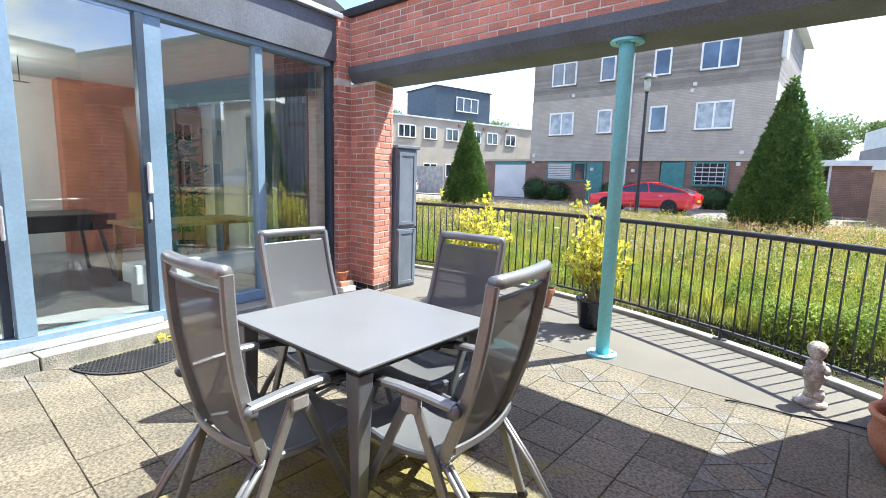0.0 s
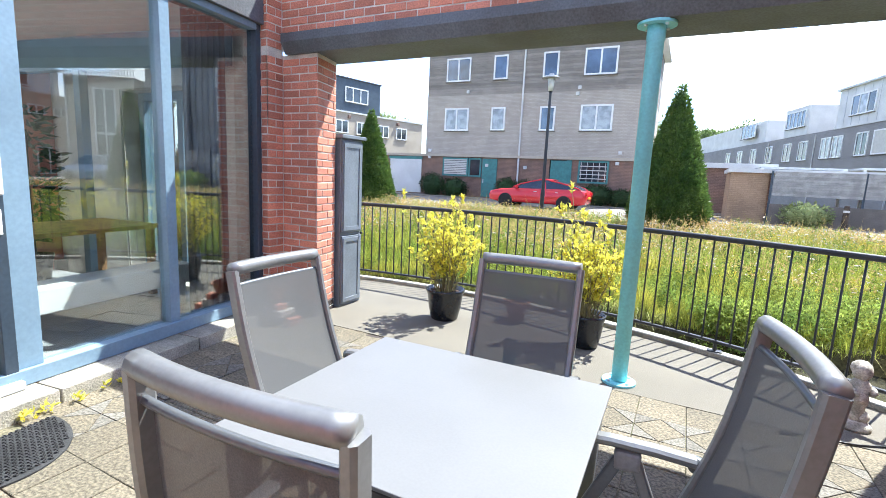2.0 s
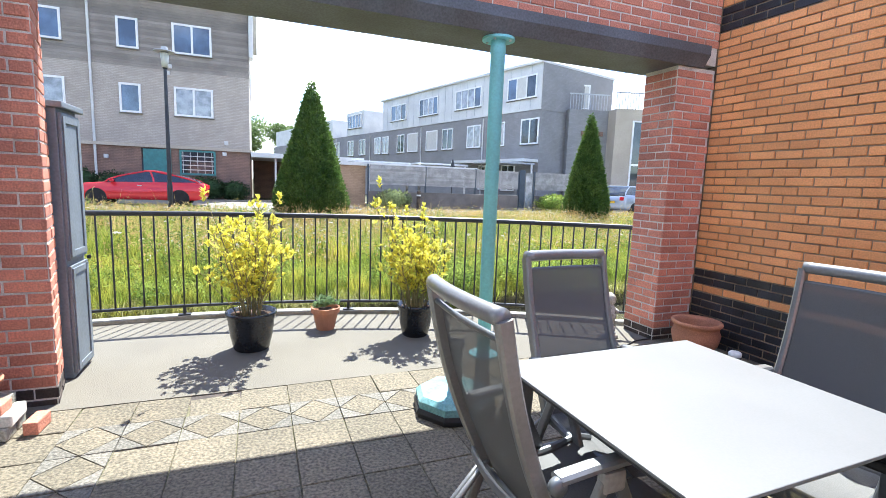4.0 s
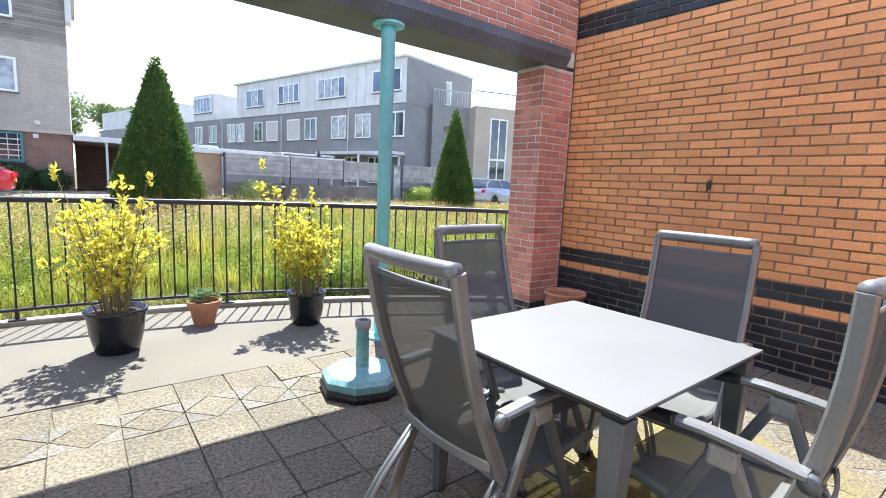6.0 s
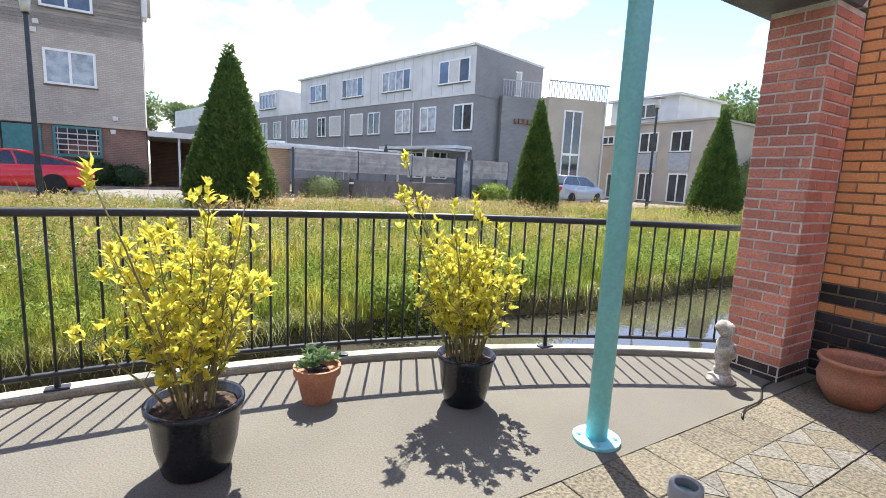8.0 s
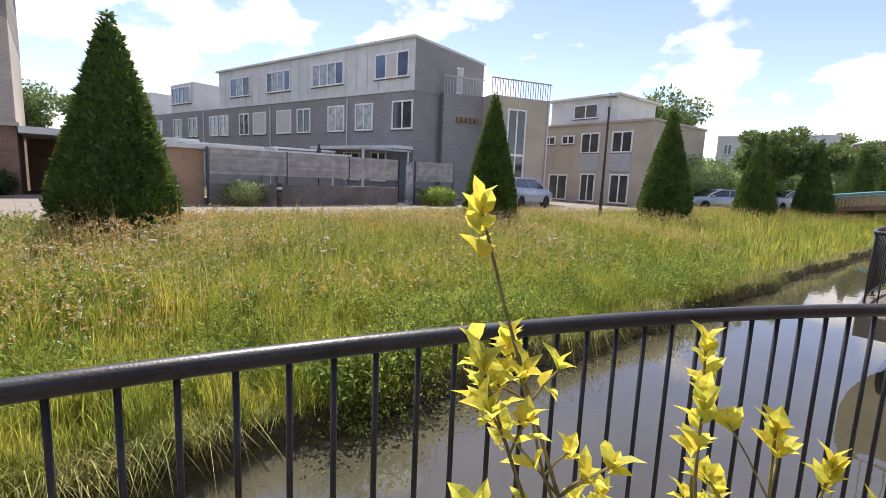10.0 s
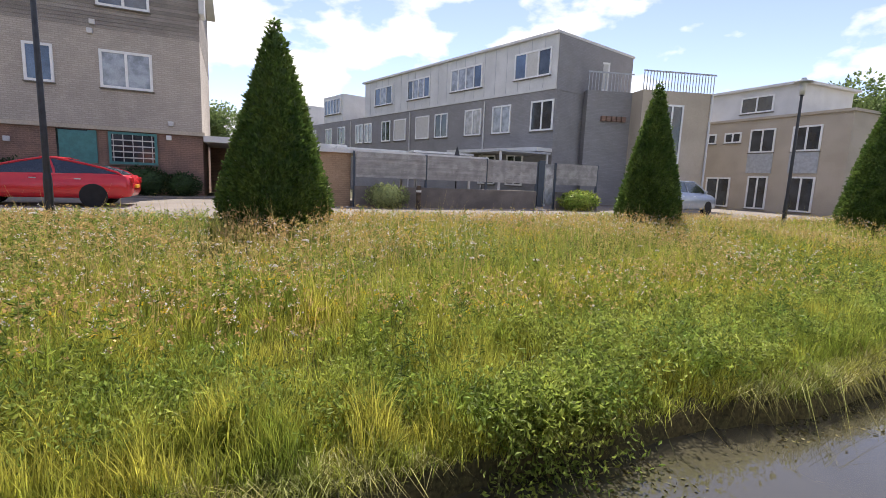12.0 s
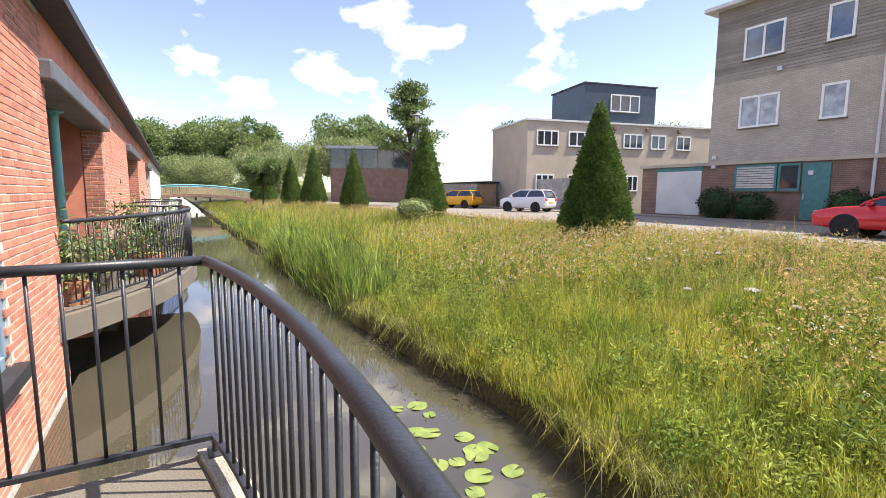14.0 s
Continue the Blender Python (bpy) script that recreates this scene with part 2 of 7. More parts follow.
M_CHAIR_L = mat("silver_aluminium", (0.25, 0.25, 0.25), 0.36, 0.5, var=0.06, scale=5, fine=80)
M_PLASTIC = mat("black_plastic", (0.02, 0.02, 0.022), 0.4, var=0.1)
M_HUB = mat("grey_plastic_hub", (0.30, 0.29, 0.275), 0.6, var=0.1)
M_TOP = mat("grey_ceramic_tabletop", (0.155, 0.155, 0.158), 0.45, var=0.03, scale=3, fine=120)
M_POT = mat("black_glazed_pot", (0.018, 0.02, 0.024), 0.22, var=0.2, scale=6)
M_TERRA = mat("terracotta", (0.46, 0.20, 0.11), 0.85, var=0.15, scale=7, fine=90, bump=0.3, hue=(0.38, 0.17, 0.10))
M_SOIL = mat("bark_mulch", (0.12, 0.07, 0.045), 1.0, var=0.4, scale=20, fine=120, bump=1.0)
M_STATUE = mat("weathered_plaster", (0.55, 0.50, 0.43), 0.9, var=0.25, scale=14, fine=90, bump=0.5, hue=(0.30, 0.27, 0.22))
M_TWIG = mat("yellow_green_stem", (0.28, 0.24, 0.10), 0.8, var=0.2)
M_GLASS = glass("window_glass")
M_CABINET = mat("grey_cabinet_paint", (0.19, 0.215, 0.245), 0.55, var=0.1, scale=3, fine=60, bump=0.1)
M_MAT = mat("black_rubber", (0.035, 0.035, 0.036), 0.85, var=0.2, fine=90, bump=0.4)
M_DARKW = mat("dark_room_paint", (0.13, 0.13, 0.14), 0.8)
M_WHITE = mat("white_wall_paint", (0.82, 0.80, 0.75), 0.9, var=0.04)
M_WHITEP = mat("white_frame_paint", (0.78, 0.78, 0.76), 0.5, var=0.04)
M_WOOD = mat("oak_wood", (0.40, 0.22, 0.10), 0.5, var=0.2, scale=8)
M_ROOMFLOOR = mat("grey_room_tile", (0.34, 0.34, 0.345), 0.35, var=0.12, scale=2)
M_BROWNBRICK = mat("brown_house_brick", (0.45, 0.40, 0.345), 0.9, var=0.12, scale=1.4, fine=30, bump=0.3, hue=(0.40, 0.355, 0.305), courses=0.8)
M_DARKBRICK = mat("dark_brown_brick", (0.22, 0.135, 0.10), 0.9, var=0.2, scale=2, fine=30, bump=0.3, hue=(0.17, 0.11, 0.085), courses=1.35)
M_CLAD = mat("weathered_cladding", (0.27, 0.242, 0.21), 0.85, var=0.2, scale=1.6, fine=24, hue=(0.225, 0.20, 0.175), island=0.2)
M_GREYBRICK = mat("grey_rendered_wall", (0.27, 0.265, 0.265), 0.85, var=0.1, scale=0.8, fine=30, bump=0.2, hue=(0.24, 0.234, 0.234), courses=0.88)
M_SHED = mat("orange_brown_brick", (0.40, 0.27, 0.17), 0.9, var=0.12, scale=1.4, fine=30, bump=0.3, courses=0.85)
M_BEIGE = mat("beige_render", (0.46, 0.40, 0.32), 0.9, var=0.1, scale=0.7, fine=20, hue=(0.40, 0.345, 0.27))
M_PANEL = mat("white_facade_panel", (0.62, 0.62, 0.60), 0.6, var=0.06, scale=1, fine=20)
M_GREEN_P = mat("teal_door_paint", (0.06, 0.22, 0.21), 0.45, var=0.1)
M_PANE = mat("dark_window_pane", (0.045, 0.055, 0.065), 0.06, var=0.3, scale=0.9, spec=0.9)
M_CURTAIN = mat("net_curtain_pane", (0.36, 0.38, 0.40), 0.08, var=0.25, scale=2.5, spec=0.9)
M_BLIND = mat("white_blind", (0.55, 0.54, 0.50), 0.7, var=0.05)
M_FENCE = mat("greyed_fence_board", (0.37, 0.355, 0.33), 0.9, var=0.15, scale=3, fine=40, island=0.15, obj=0.12)
M_ROAD = mat("road_brick_paving", (0.215, 0.192, 0.168), 0.95, var=0.15, scale=1.0, fine=18, bump=0.3, hue=(0.18, 0.158, 0.138))
M_EARTH = mat("meadow_earth", (0.055, 0.055, 0.022), 1.0, var=0.4, scale=1.2, fine=25, bump=0.6, hue=(0.08, 0.07, 0.03))
M_BARK = mat("bark", (0.10, 0.075, 0.055), 0.95, var=0.3, fine=50, bump=0.8)
M_ROOF = mat("dark_roof_edge", (0.03, 0.03, 0.034), 0.6, var=0.2)
M_ZINC = mat("grey_zinc_roof", (0.42, 0.44, 0.46), 0.5, var=0.1)
M_BRIDGE = mat("bridge_teal_rail", (0.20, 0.52, 0.56), 0.5, var=0.1)
M_BRIDGEW = mat("bridge_weathered_slat", (0.40, 0.34, 0.20), 0.85, var=0.15)
M_RED = mat("red_car_paint", (0.58, 0.022, 0.03), 0.22, 0.15, var=0.04, spec=0.8)
M_CARWHITE = mat("white_car_paint", (0.72, 0.73, 0.74), 0.2, var=0.03)
M_CARYELLOW = mat("yellow_car_paint", (0.72, 0.38, 0.02), 0.25, var=0.03)
M_CARGREY = mat("silver_blue_car_paint", (0.42, 0.47, 0.53), 0.22, 0.3, var=0.03)
M_TYRE = mat("tyre_rubber", (0.02, 0.02, 0.02), 0.9)
M_LAMPGLASS = mat("frosted_lamp_glass", (0.62, 0.62, 0.56), 0.35, var=0.1)
M_YELLOW = mat("ochre_plastic", (0.75, 0.46, 0.03), 0.5)


def leaf_mat(name, color, hue, through=0.35, scale=0.8, island=0.35):
    """Thin leaves: diffuse with light let through, each blade or leaf of its own shade."""
    m = mat(name, color, 0.55, var=0.15, scale=scale, fine=9, hue=hue, island=island, spec=0.25)
    n, l = m.node_tree.nodes, m.node_tree.links
    b, out = n["Principled BSDF"], n["Material Output"]
    t, mix = n.new("ShaderNodeBsdfTranslucent"), n.new("ShaderNodeMixShader")
    src = b.inputs["Base Color"].links[0].from_socket
    l.new(src, t.inputs["Color"])
    mix.inputs[0].default_value = through
    l.new(b.outputs[0], mix.inputs[1])
    l.new(t.outputs[0], mix.inputs[2])
    l.new(mix.outputs[0], out.inputs["Surface"])
    return m


M_GRASS = leaf_mat("meadow_grass", (0.465, 0.44, 0.085), (0.21, 0.28, 0.045), 0.5, 1.3, 0.62)
M_BANK = leaf_mat("bank_grass_leaf", (0.43, 0.43, 0.085), (0.22, 0.28, 0.05), 0.42, 0.9, 0.7)
M_TALLWEED = leaf_mat("tall_weed_leaf", (0.31, 0.36, 0.07), (0.14, 0.21, 0.045), 0.45, 2.0, 0.6)
M_STRAW = leaf_mat("straw_stalk", (0.62, 0.45, 0.20), (0.44, 0.40, 0.13), 0.4)
M_FRINGE = leaf_mat("drooping_dry_grass", (0.27, 0.25, 0.08), (0.17, 0.19, 0.05), 0.3, 2.0, 0.6)
M_HERB = leaf_mat("herb_leaf", (0.32, 0.37, 0.08), (0.17, 0.25, 0.05), 0.5, 2.0, 0.6)
M_REED = leaf_mat("reed_leaf", (0.29, 0.37, 0.085), (0.13, 0.21, 0.045), 0.4, 2.0, 0.6)
M_YEW = leaf_mat("yew_leaf", (0.13, 0.195, 0.045), (0.075, 0.135, 0.03), 0.3, 2.0)
M_TREE = leaf_mat("tree_leaf", (0.20, 0.265, 0.095), (0.14, 0.20, 0.07), 0.35, 0.4)
M_TREE_L = leaf_mat("light_tree_leaf", (0.28, 0.32, 0.14), (0.20, 0.245, 0.10), 0.35, 0.4)
M_HEDGE = leaf_mat("hedge_leaf", (0.035, 0.07, 0.022), (0.025, 0.05, 0.016), 0.2)
M_GOLD = leaf_mat("golden_variegated_leaf", (0.84, 0.71, 0.10), (0.58, 0.60, 0.11), 0.45, 45.0, 0.18)
M_SUCC = leaf_mat("grey_green_leaf", (0.24, 0.32, 0.16), (0.18, 0.27, 0.12), 0.25)
M_LILY = leaf_mat("lily_pad_leaf", (0.17, 0.215, 0.06), (0.12, 0.165, 0.045), 0.1, 3.0)
M_FLW = leaf_mat("white_petal", (0.75, 0.72, 0.66), (0.66, 0.60, 0.56), 0.3)
M_FLY = leaf_mat("yellow_petal", (0.72, 0.50, 0.03), (0.6, 0.42, 0.03), 0.3)
M_FLP = leaf_mat("pink_seed_head", (0.52, 0.35, 0.15), (0.47, 0.38, 0.14), 0.4)
M_WEED = leaf_mat("floating_weed", (0.13, 0.11, 0.035), (0.08, 0.085, 0.025), 0.1, 3.0)

# Woven sling: dark threads that let a part of what is behind through.
M_SLING = mat("woven_sling_fabric", (0.11, 0.11, 0.112), 0.65, var=0.15, scale=300, fine=700)
n, l = M_SLING.node_tree.nodes, M_SLING.node_tree.links
tr, mx = n.new("ShaderNodeBsdfTransparent"), n.new("ShaderNodeMixShader")
mx.inputs[0].default_value = 0.09
l.new(n["Principled BSDF"].outputs[0], mx.inputs[1])
l.new(tr.outputs[0], mx.inputs[2])
l.new(mx.outputs[0], n["Material Output"].inputs["Surface"])

# Dark still water with faint ripples.
M_WATER = bpy.data.materials.new("canal_water")
M_WATER.use_nodes = True
n, l = M_WATER.node_tree.nodes, M_WATER.node_tree.links
b = n["Principled BSDF"]
b.inputs["Roughness"].default_value, b.inputs["IOR"].default_value = 0.03, 1.65
g, nz, nz2, cr, bn = n.new("ShaderNodeNewGeometry"), n.new("ShaderNodeTexNoise"), n.new("ShaderNodeTexNoise"), n.new("ShaderNodeMixRGB"), n.new("ShaderNodeBump")
nz.inputs["Scale"].default_value, nz2.inputs["Scale"].default_value = 0.9, 5.0
l.new(g.outputs["Position"], nz.inputs["Vector"])
l.new(g.outputs["Position"], nz2.inputs["Vector"])
cr.inputs[1].default_value, cr.inputs[2].default_value = (0.042, 0.040, 0.027, 1), (0.082, 0.075, 0.051, 1)
l.new(nz.outputs[0], cr.inputs[0])
l.new(cr.outputs[0], b.inputs["Base Color"])
bn.inputs["Strength"].default_value, bn.inputs["Distance"].default_value = 0.06, 0.02
l.new(nz2.outputs[0], bn.inputs["Height"])
l.new(bn.outputs[0], b.inputs["Normal"])


# ---- ground, water, road ----
WATER_Z = -0.9


def ground_z(x, y):
    """The canal's bed, its far bank and the meadow that rises gently to the road."""
    edge = 4.0 + 0.10 * math.sin(x * 0.9) + 0.06 * math.sin(x * 2.3 + 1)
    if y < edge - 0.5:
        return -1.6
    for y0, z0, y1, z1 in ((edge - 0.5, -1.6, edge - 0.05, -1.2), (edge - 0.05, -1.2, edge + 0.03, -0.66), (edge + 0.03, -0.66, 5.2, -0.56), (5.2, -0.58, 6.5, -0.42), (6.5, -0.42, 9.5, -0.2), (9.5, -0.2, 12.5, 0.06), (12.5, 0.06, 14.4, 0.14)):
        if y < y1:
            return z0 + (z1 - z0) * (y - y0) / (y1 - y0) + 0.03 * math.sin(x * 1.7 + y * 2.1)
    return 0.14


def sheet(xs, ys, zf, name, material):
    verts = [(x, y, zf(x, y)) for y in ys for x in xs]
    w = len(xs)
    faces = [(j * w + i, j * w + i + 1, (j + 1) * w + i + 1, (j + 1) * w + i) for j in range(len(ys) - 1) for i in range(w - 1)]
    me = bpy.data.meshes.new(name)
    me.from_pydata(verts, [], faces)
    me.materials.append(material)
    return new(name, me)


xs = [-3000, -600, -200, -90] + [x * 0.5 for x in range(-140, 141)] + [90, 200, 600, 3000]
ys = [-3000, -500, -80, -30, -10, 0, 2, 3] + [3.4 + 0.06 * k for k in range(26)] + [5.05 + 0.15 * k for k in range(13)] + [7 + 0.5 * k for k in range(16)] + [16, 20, 26, 40, 80, 200, 600, 3000]
tagged(sheet(xs, ys, ground_z, "ground", M_EARTH), "meadow earth rising from a canal bank", "ground", kind="structure")
tagged(sheet([-400, -40, -20, 0, 20, 40, 400], [0.02, 2, 5.3], lambda x, y: WATER_Z, "water", M_WATER), "still dark canal water", "water", kind="structure")
road = tagged(part("road", boxed((-140, 14.4, 0.02), (140, 23.6, 0.17)), M_ROAD), "light brick-paved residential street", "road", kind="structure")
kerb = tagged(part("kerb", boxed((-140, 14.25, 0.02), (140, 14.4, 0.22), 0.02), M_CONCRETE), "pale concrete street kerb", "kerb", kind="structure")
tagged(part("pavement", boxed((-45, 23.6, 0.02), (45, 25.3, 0.24), 0.02), M_ROAD), "brick pavement before the houses", "pavement", kind="structure")

# ---- terrace ----
X_RIGHT = 2.28
ARC = [(-4.12 + 0.1 * k, rail_y(-4.12 + 0.1 * k) + 0.07) for k in range(65)]
outline = [(x, y) for x, y in ARC if y > -0.3] + [(X_RIGHT, -0.5), (-4.12, -0.5)]
bm = bmesh.new()
prism(bm, outline, -0.28, 0.0)
slab = tagged(part("terrace_slab", bm, M_CONCRETE), "cast concrete terrace slab with curved edge", "terrace", kind="structure")
bm = bmesh.new()
inner = [(x, rail_y(x) - 0.07) for x, y in ARC if y > 0.0]
outer = [(x, y) for x, y in ARC if y > 0.0]
prism(bm, outer + inner[::-1], 0.0, 0.035)
tagged(part("kerb", bm, M_STONE), "pale concrete edging along the terrace", "edging", kind="structure")
tagged(part("floor", boxed((-4.0, -7.0, -0.3), (X_RIGHT, -0.5, -0.011)), M_JOINT), "sandy mossy bed under paving tiles", "floor", kind="structure")

# ---- glass wall: a line from the brick corner back along the patio ----
GW = pose(-3.57, -0.60, 0, 0, 0, -90 + 7.5)   # local x runs along the wall away from the garden, local y points to the patio


def gw_box(name, a, b, material, parent=None, bevel=0.004, label=""):
    return part(name, boxed(a, b, bevel), material, parent, label)


front = tagged(thing("window_1", "tall blue-grey aluminium sliding glass doors", "window", GW), kind="structure")
# The jamb and two slim members are a darker blue than the rest.
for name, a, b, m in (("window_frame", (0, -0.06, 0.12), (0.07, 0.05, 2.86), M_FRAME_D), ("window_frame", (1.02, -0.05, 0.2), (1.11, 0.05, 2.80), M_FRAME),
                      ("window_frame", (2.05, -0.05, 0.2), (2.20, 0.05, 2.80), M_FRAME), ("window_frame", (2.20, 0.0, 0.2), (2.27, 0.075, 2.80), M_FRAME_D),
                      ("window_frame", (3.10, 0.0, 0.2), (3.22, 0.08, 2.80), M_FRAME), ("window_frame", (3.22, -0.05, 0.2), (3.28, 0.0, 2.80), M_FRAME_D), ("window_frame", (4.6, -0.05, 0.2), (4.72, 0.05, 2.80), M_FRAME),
                      ("window_frame", (0.07, -0.05, 2.80), (6.3, 0.06, 2.86), M_FRAME), ("window_sill", (0.07, -0.05, 0.10), (6.3, 0.08, 0.20), M_FRAME),
                      ("window_sill", (2.2, 0.08, 0.10), (6.3, 0.13, 0.15), M_ALU)):
    gw_box(name, a, b, m, front)
for a, b, y in ((0.07, 1.02, -0.01), (1.11, 2.05, -0.01), (2.27, 3.10, 0.035), (3.28, 4.6, -0.01), (4.72, 6.3, -0.01)):
    p = part("pane", boxed((a, y - 0.004, 0.2), (b, y + 0.004, 2.80)), M_GLASS, front)
    p.visible_shadow = False
handle = bmesh.new()
box(handle, (2.215, 0.08, 1.28), (2.25, 0.12, 1.55), 0.012)
box(handle, (2.222, 0.074, 1.05), (2.243, 0.09, 1.2), 0.006)
part("handle", handle, M_WHITEP, front, "white door pull with lock")
handle = bmesh.new()
box(handle, (3.235, 0.08, 0.95), (3.26, 0.115, 1.2), 0.01)
part("handle", handle, M_ALU, front, "slim metal door pull")
fascia = bmesh.new()
box(fascia, (-0.05, -0.3, 2.86), (6.4, 0.10, 3.36), 0.004)
tagged(part("trim", fascia, M_LINTEL), "dark slate-coloured fascia over the glass doors", "fascia", kind="structure").matrix_basis = GW
tagged(part("trim", boxed((-0.05, -0.35, 3.36), (6.4, 0.16, 3.42), 0.006), M_ALU), "pale metal roof edge over the fascia", "roof edge", kind="structure").matrix_basis = GW
sill = bmesh.new()
for k in range(6):
    box(sill, (0.02 + k * 1.05, 0.05, -0.03), (1.06 + k * 1.05, 0.30, 0.095), 0.008)
box(sill, (0.02, -0.1, -0.03), (6.35, 0.05, 0.10), 0.004)
tagged(part("trim", sill, M_STONE), "worn concrete door sill of five lengths", "sill", kind="structure").matrix_basis = GW

# ---- room behind the glass ----
for name, a, b, m, lab in (("floor", (0, -5.0, -0.05), (7, -0.1, 0.10), M_ROOMFLOOR, "grey tiled living room floor"), ("ceiling", (0, -5.0, 2.86), (7, -0.3, 3.0), M_WHITE, "white living room ceiling"),
                           ("wall_inside", (0, -5.2, 0.1), (7, -5.0, 2.86), M_WHITE, "plain white living room wall"), ("wall_inside_end", (7, -5.2, 0.0), (7.2, 0.0, 3.3), M_WHITE, "white end wall of the room"),
                           ("wall_inside_side", (0.0, -5.0, 0.1), (0.12, -4.1, 2.86), M_WHITE, "white side wall of the room")):
    tagged(part(name, boxed(a, b), m), lab, name.split("_")[0], kind="structure").matrix_basis = GW
# Side window of the room toward the canal.
w = tagged(thing("window_2", "narrow blue-framed side window to the canal", "window", GW), kind="structure")
for a, b in (((0.0, -2.5, 0.1), (0.1, -2.4, 2.5)), ((0.0, -4.1, 2.5), (0.1, -0.3, 2.86)), ((0.0, -1.3, 0.1), (0.1, -1.2, 2.5))):
    part("window_frame", boxed(a, b, 0.006), M_FRAME, w)
curtain = bmesh.new()
for k in range(14):
    x = 0.16 + 0.035 * k
    tube(curtain, [(x, -0.28 + 0.03 * (k % 2), 0.12), (x, -0.28 + 0.03 * (k % 2), 2.84)], 0.026, 8)
cur = tagged(part("curtain", curtain, M_DARKW, smooth=True), "dark drawn-back curtain behind the glass door", "curtain")
cur.matrix_basis = GW

# ---- brick walls: cores; the bricks are laid at the end ----
def core(name, outline, z0, z1, label):
    bm = bmesh.new()
    prism(bm, outline, z0, z1)
    return tagged(part(name, bm, M_MORTAR), label, "brick wall", kind="structure")


PIER_L = core("wall_pier_west", [(-3.43, -0.395), (-2.985, -0.395), (-3.075, -0.012), (-3.9, -0.012), (-3.9, -0.60), (-3.43, -0.60)], -1.2, 2.62, "red brick corner pier with pale mortar")
PIER_R = core("wall_pier_east", [(1.822, -0.012), (1.822, -0.405), (2.28, -0.405), (2.28, -0.012)], -1.2, 2.62, "red brick pier beside the party wall")
OVER = core("wall_over_opening", [(-3.43, -0.405), (2.28, -0.405), (2.28, -0.012), (-3.43, -0.012)], 2.66, 3.40, "red brick wall over the terrace opening")
STUB = core("wall_corner_west", [(-3.9, -0.60), (-3.43, -0.60), (-3.43, -0.405), (-3.9, -0.405)], 2.62, 3.40, "red brick corner over the pier")
PARTY = core("wall_party", [(2.312, -6.8), (2.55, -6.8), (2.55, 0.0), (2.312, 0.0)], -0.3, 3.5, "orange brick party wall with black brick bands")
PARTY.data.materials.clear()
PARTY.data.materials.append(M_MORTAR_W)
BACK = core("wall_back", [(-3.2, -7.0), (2.5, -7.0), (2.5, -6.8), (-3.2, -6.8)], -0.1, 2.6, "plain brick wall closing the patio")
lint = bmesh.new()
prof = [(-0.50, 2.80), (-0.50, 2.72), (-0.44, 2.62), (0.06, 2.62), (0.12, 2.72), (0.12, 2.86), (0.0, 2.90), (0.0, 2.66), (-0.40, 2.66), (-0.40, 2.82)]
lo, hi = [lint.verts.new((-3.36, y, z)) for y, z in prof], [lint.verts.new((2.10, y, z)) for y, z in prof]
for i in range(len(prof)):
    j = (i + 1) % len(prof)
    lint.faces.new((lo[i], lo[j], hi[j], hi[i]))
lint.faces.new(lo), lint.faces.new(list(reversed(hi)))
bmesh.ops.recalc_face_normals(lint, faces=lint.faces)
tagged(part("beam", lint, M_LINTEL), "dark slate-painted steel lintel over the opening", "beam", kind="structure")
tagged(part("trim", boxed((-3.95, -0.46, 3.40), (2.56, 0.30, 3.50), 0.01), M_ROOF), "black roof edge over the brick wall", "roof edge", kind="structure")
tagged(part("trim", boxed((2.30, -6.8, 3.5), (2.57, -0.46, 3.56), 0.01), M_ROOF), "black coping on the party wall", "coping", kind="structure")


# ---- terrace things ----
def rail_path(x0, x1, step=0.1):
    n = max(2, int(abs(x1 - x0) / step))
    return [(x0 + (x1 - x0) * k / n, rail_y(x0 + (x1 - x0) * k / n)) for k in range(n + 1)]


col = thing("column", "turquoise painted round steel column with flanges", "column", pose(0, -0.33, 0))
bm = bmesh.new()
lathe(bm, [(0.0, 0.012), (0.057, 0.012), (0.057, 2.50), (0.062, 2.505), (0.062, 2.60), (0.0, 2.60)], 24)
part("shaft", bm, M_TEAL, col, smooth=True)
for z, r in ((0.0, 0.125), (2.598, 0.13)):
    bm = bmesh.new()
    lathe(bm, [(0.0, z), (r, z), (r, z + 0.018), (0.0, z + 0.018)], 28)
    fl = part("flange", bm, M_TEAL, col)
    for k in range(4):
        a = math.pi / 4 + k * math.pi / 2
        bm = bmesh.new()
        zz = z + 0.018 if z < 1 else z - 0.012
        lathe(bm, [(0, zz), (0.012, zz), (0.012, zz + 0.012), (0, zz + 0.012)], 6, (0.095 * math.cos(a), 0.095 * math.sin(a), 0))
        part("bolt", bm, M_ALU, fl)


def rounded_bar(bm, p, q, w, t, side):
    """A flat bar from p to q, w wide along side and t thick, bevelled."""
    p, q = Vector(p), Vector(q)
    d = (q - p)
    z = d.normalized()
    x = (Vector(side) - z * z.dot(Vector(side))).normalized()
    y = z.cross(x)
    m = Matrix((x, y, z)).transposed().to_4x4()
    m.translation = p
    box(bm, (-w / 2, -t / 2, 0), (w / 2, t / 2, d.length), min(w, t) * 0.3, m)


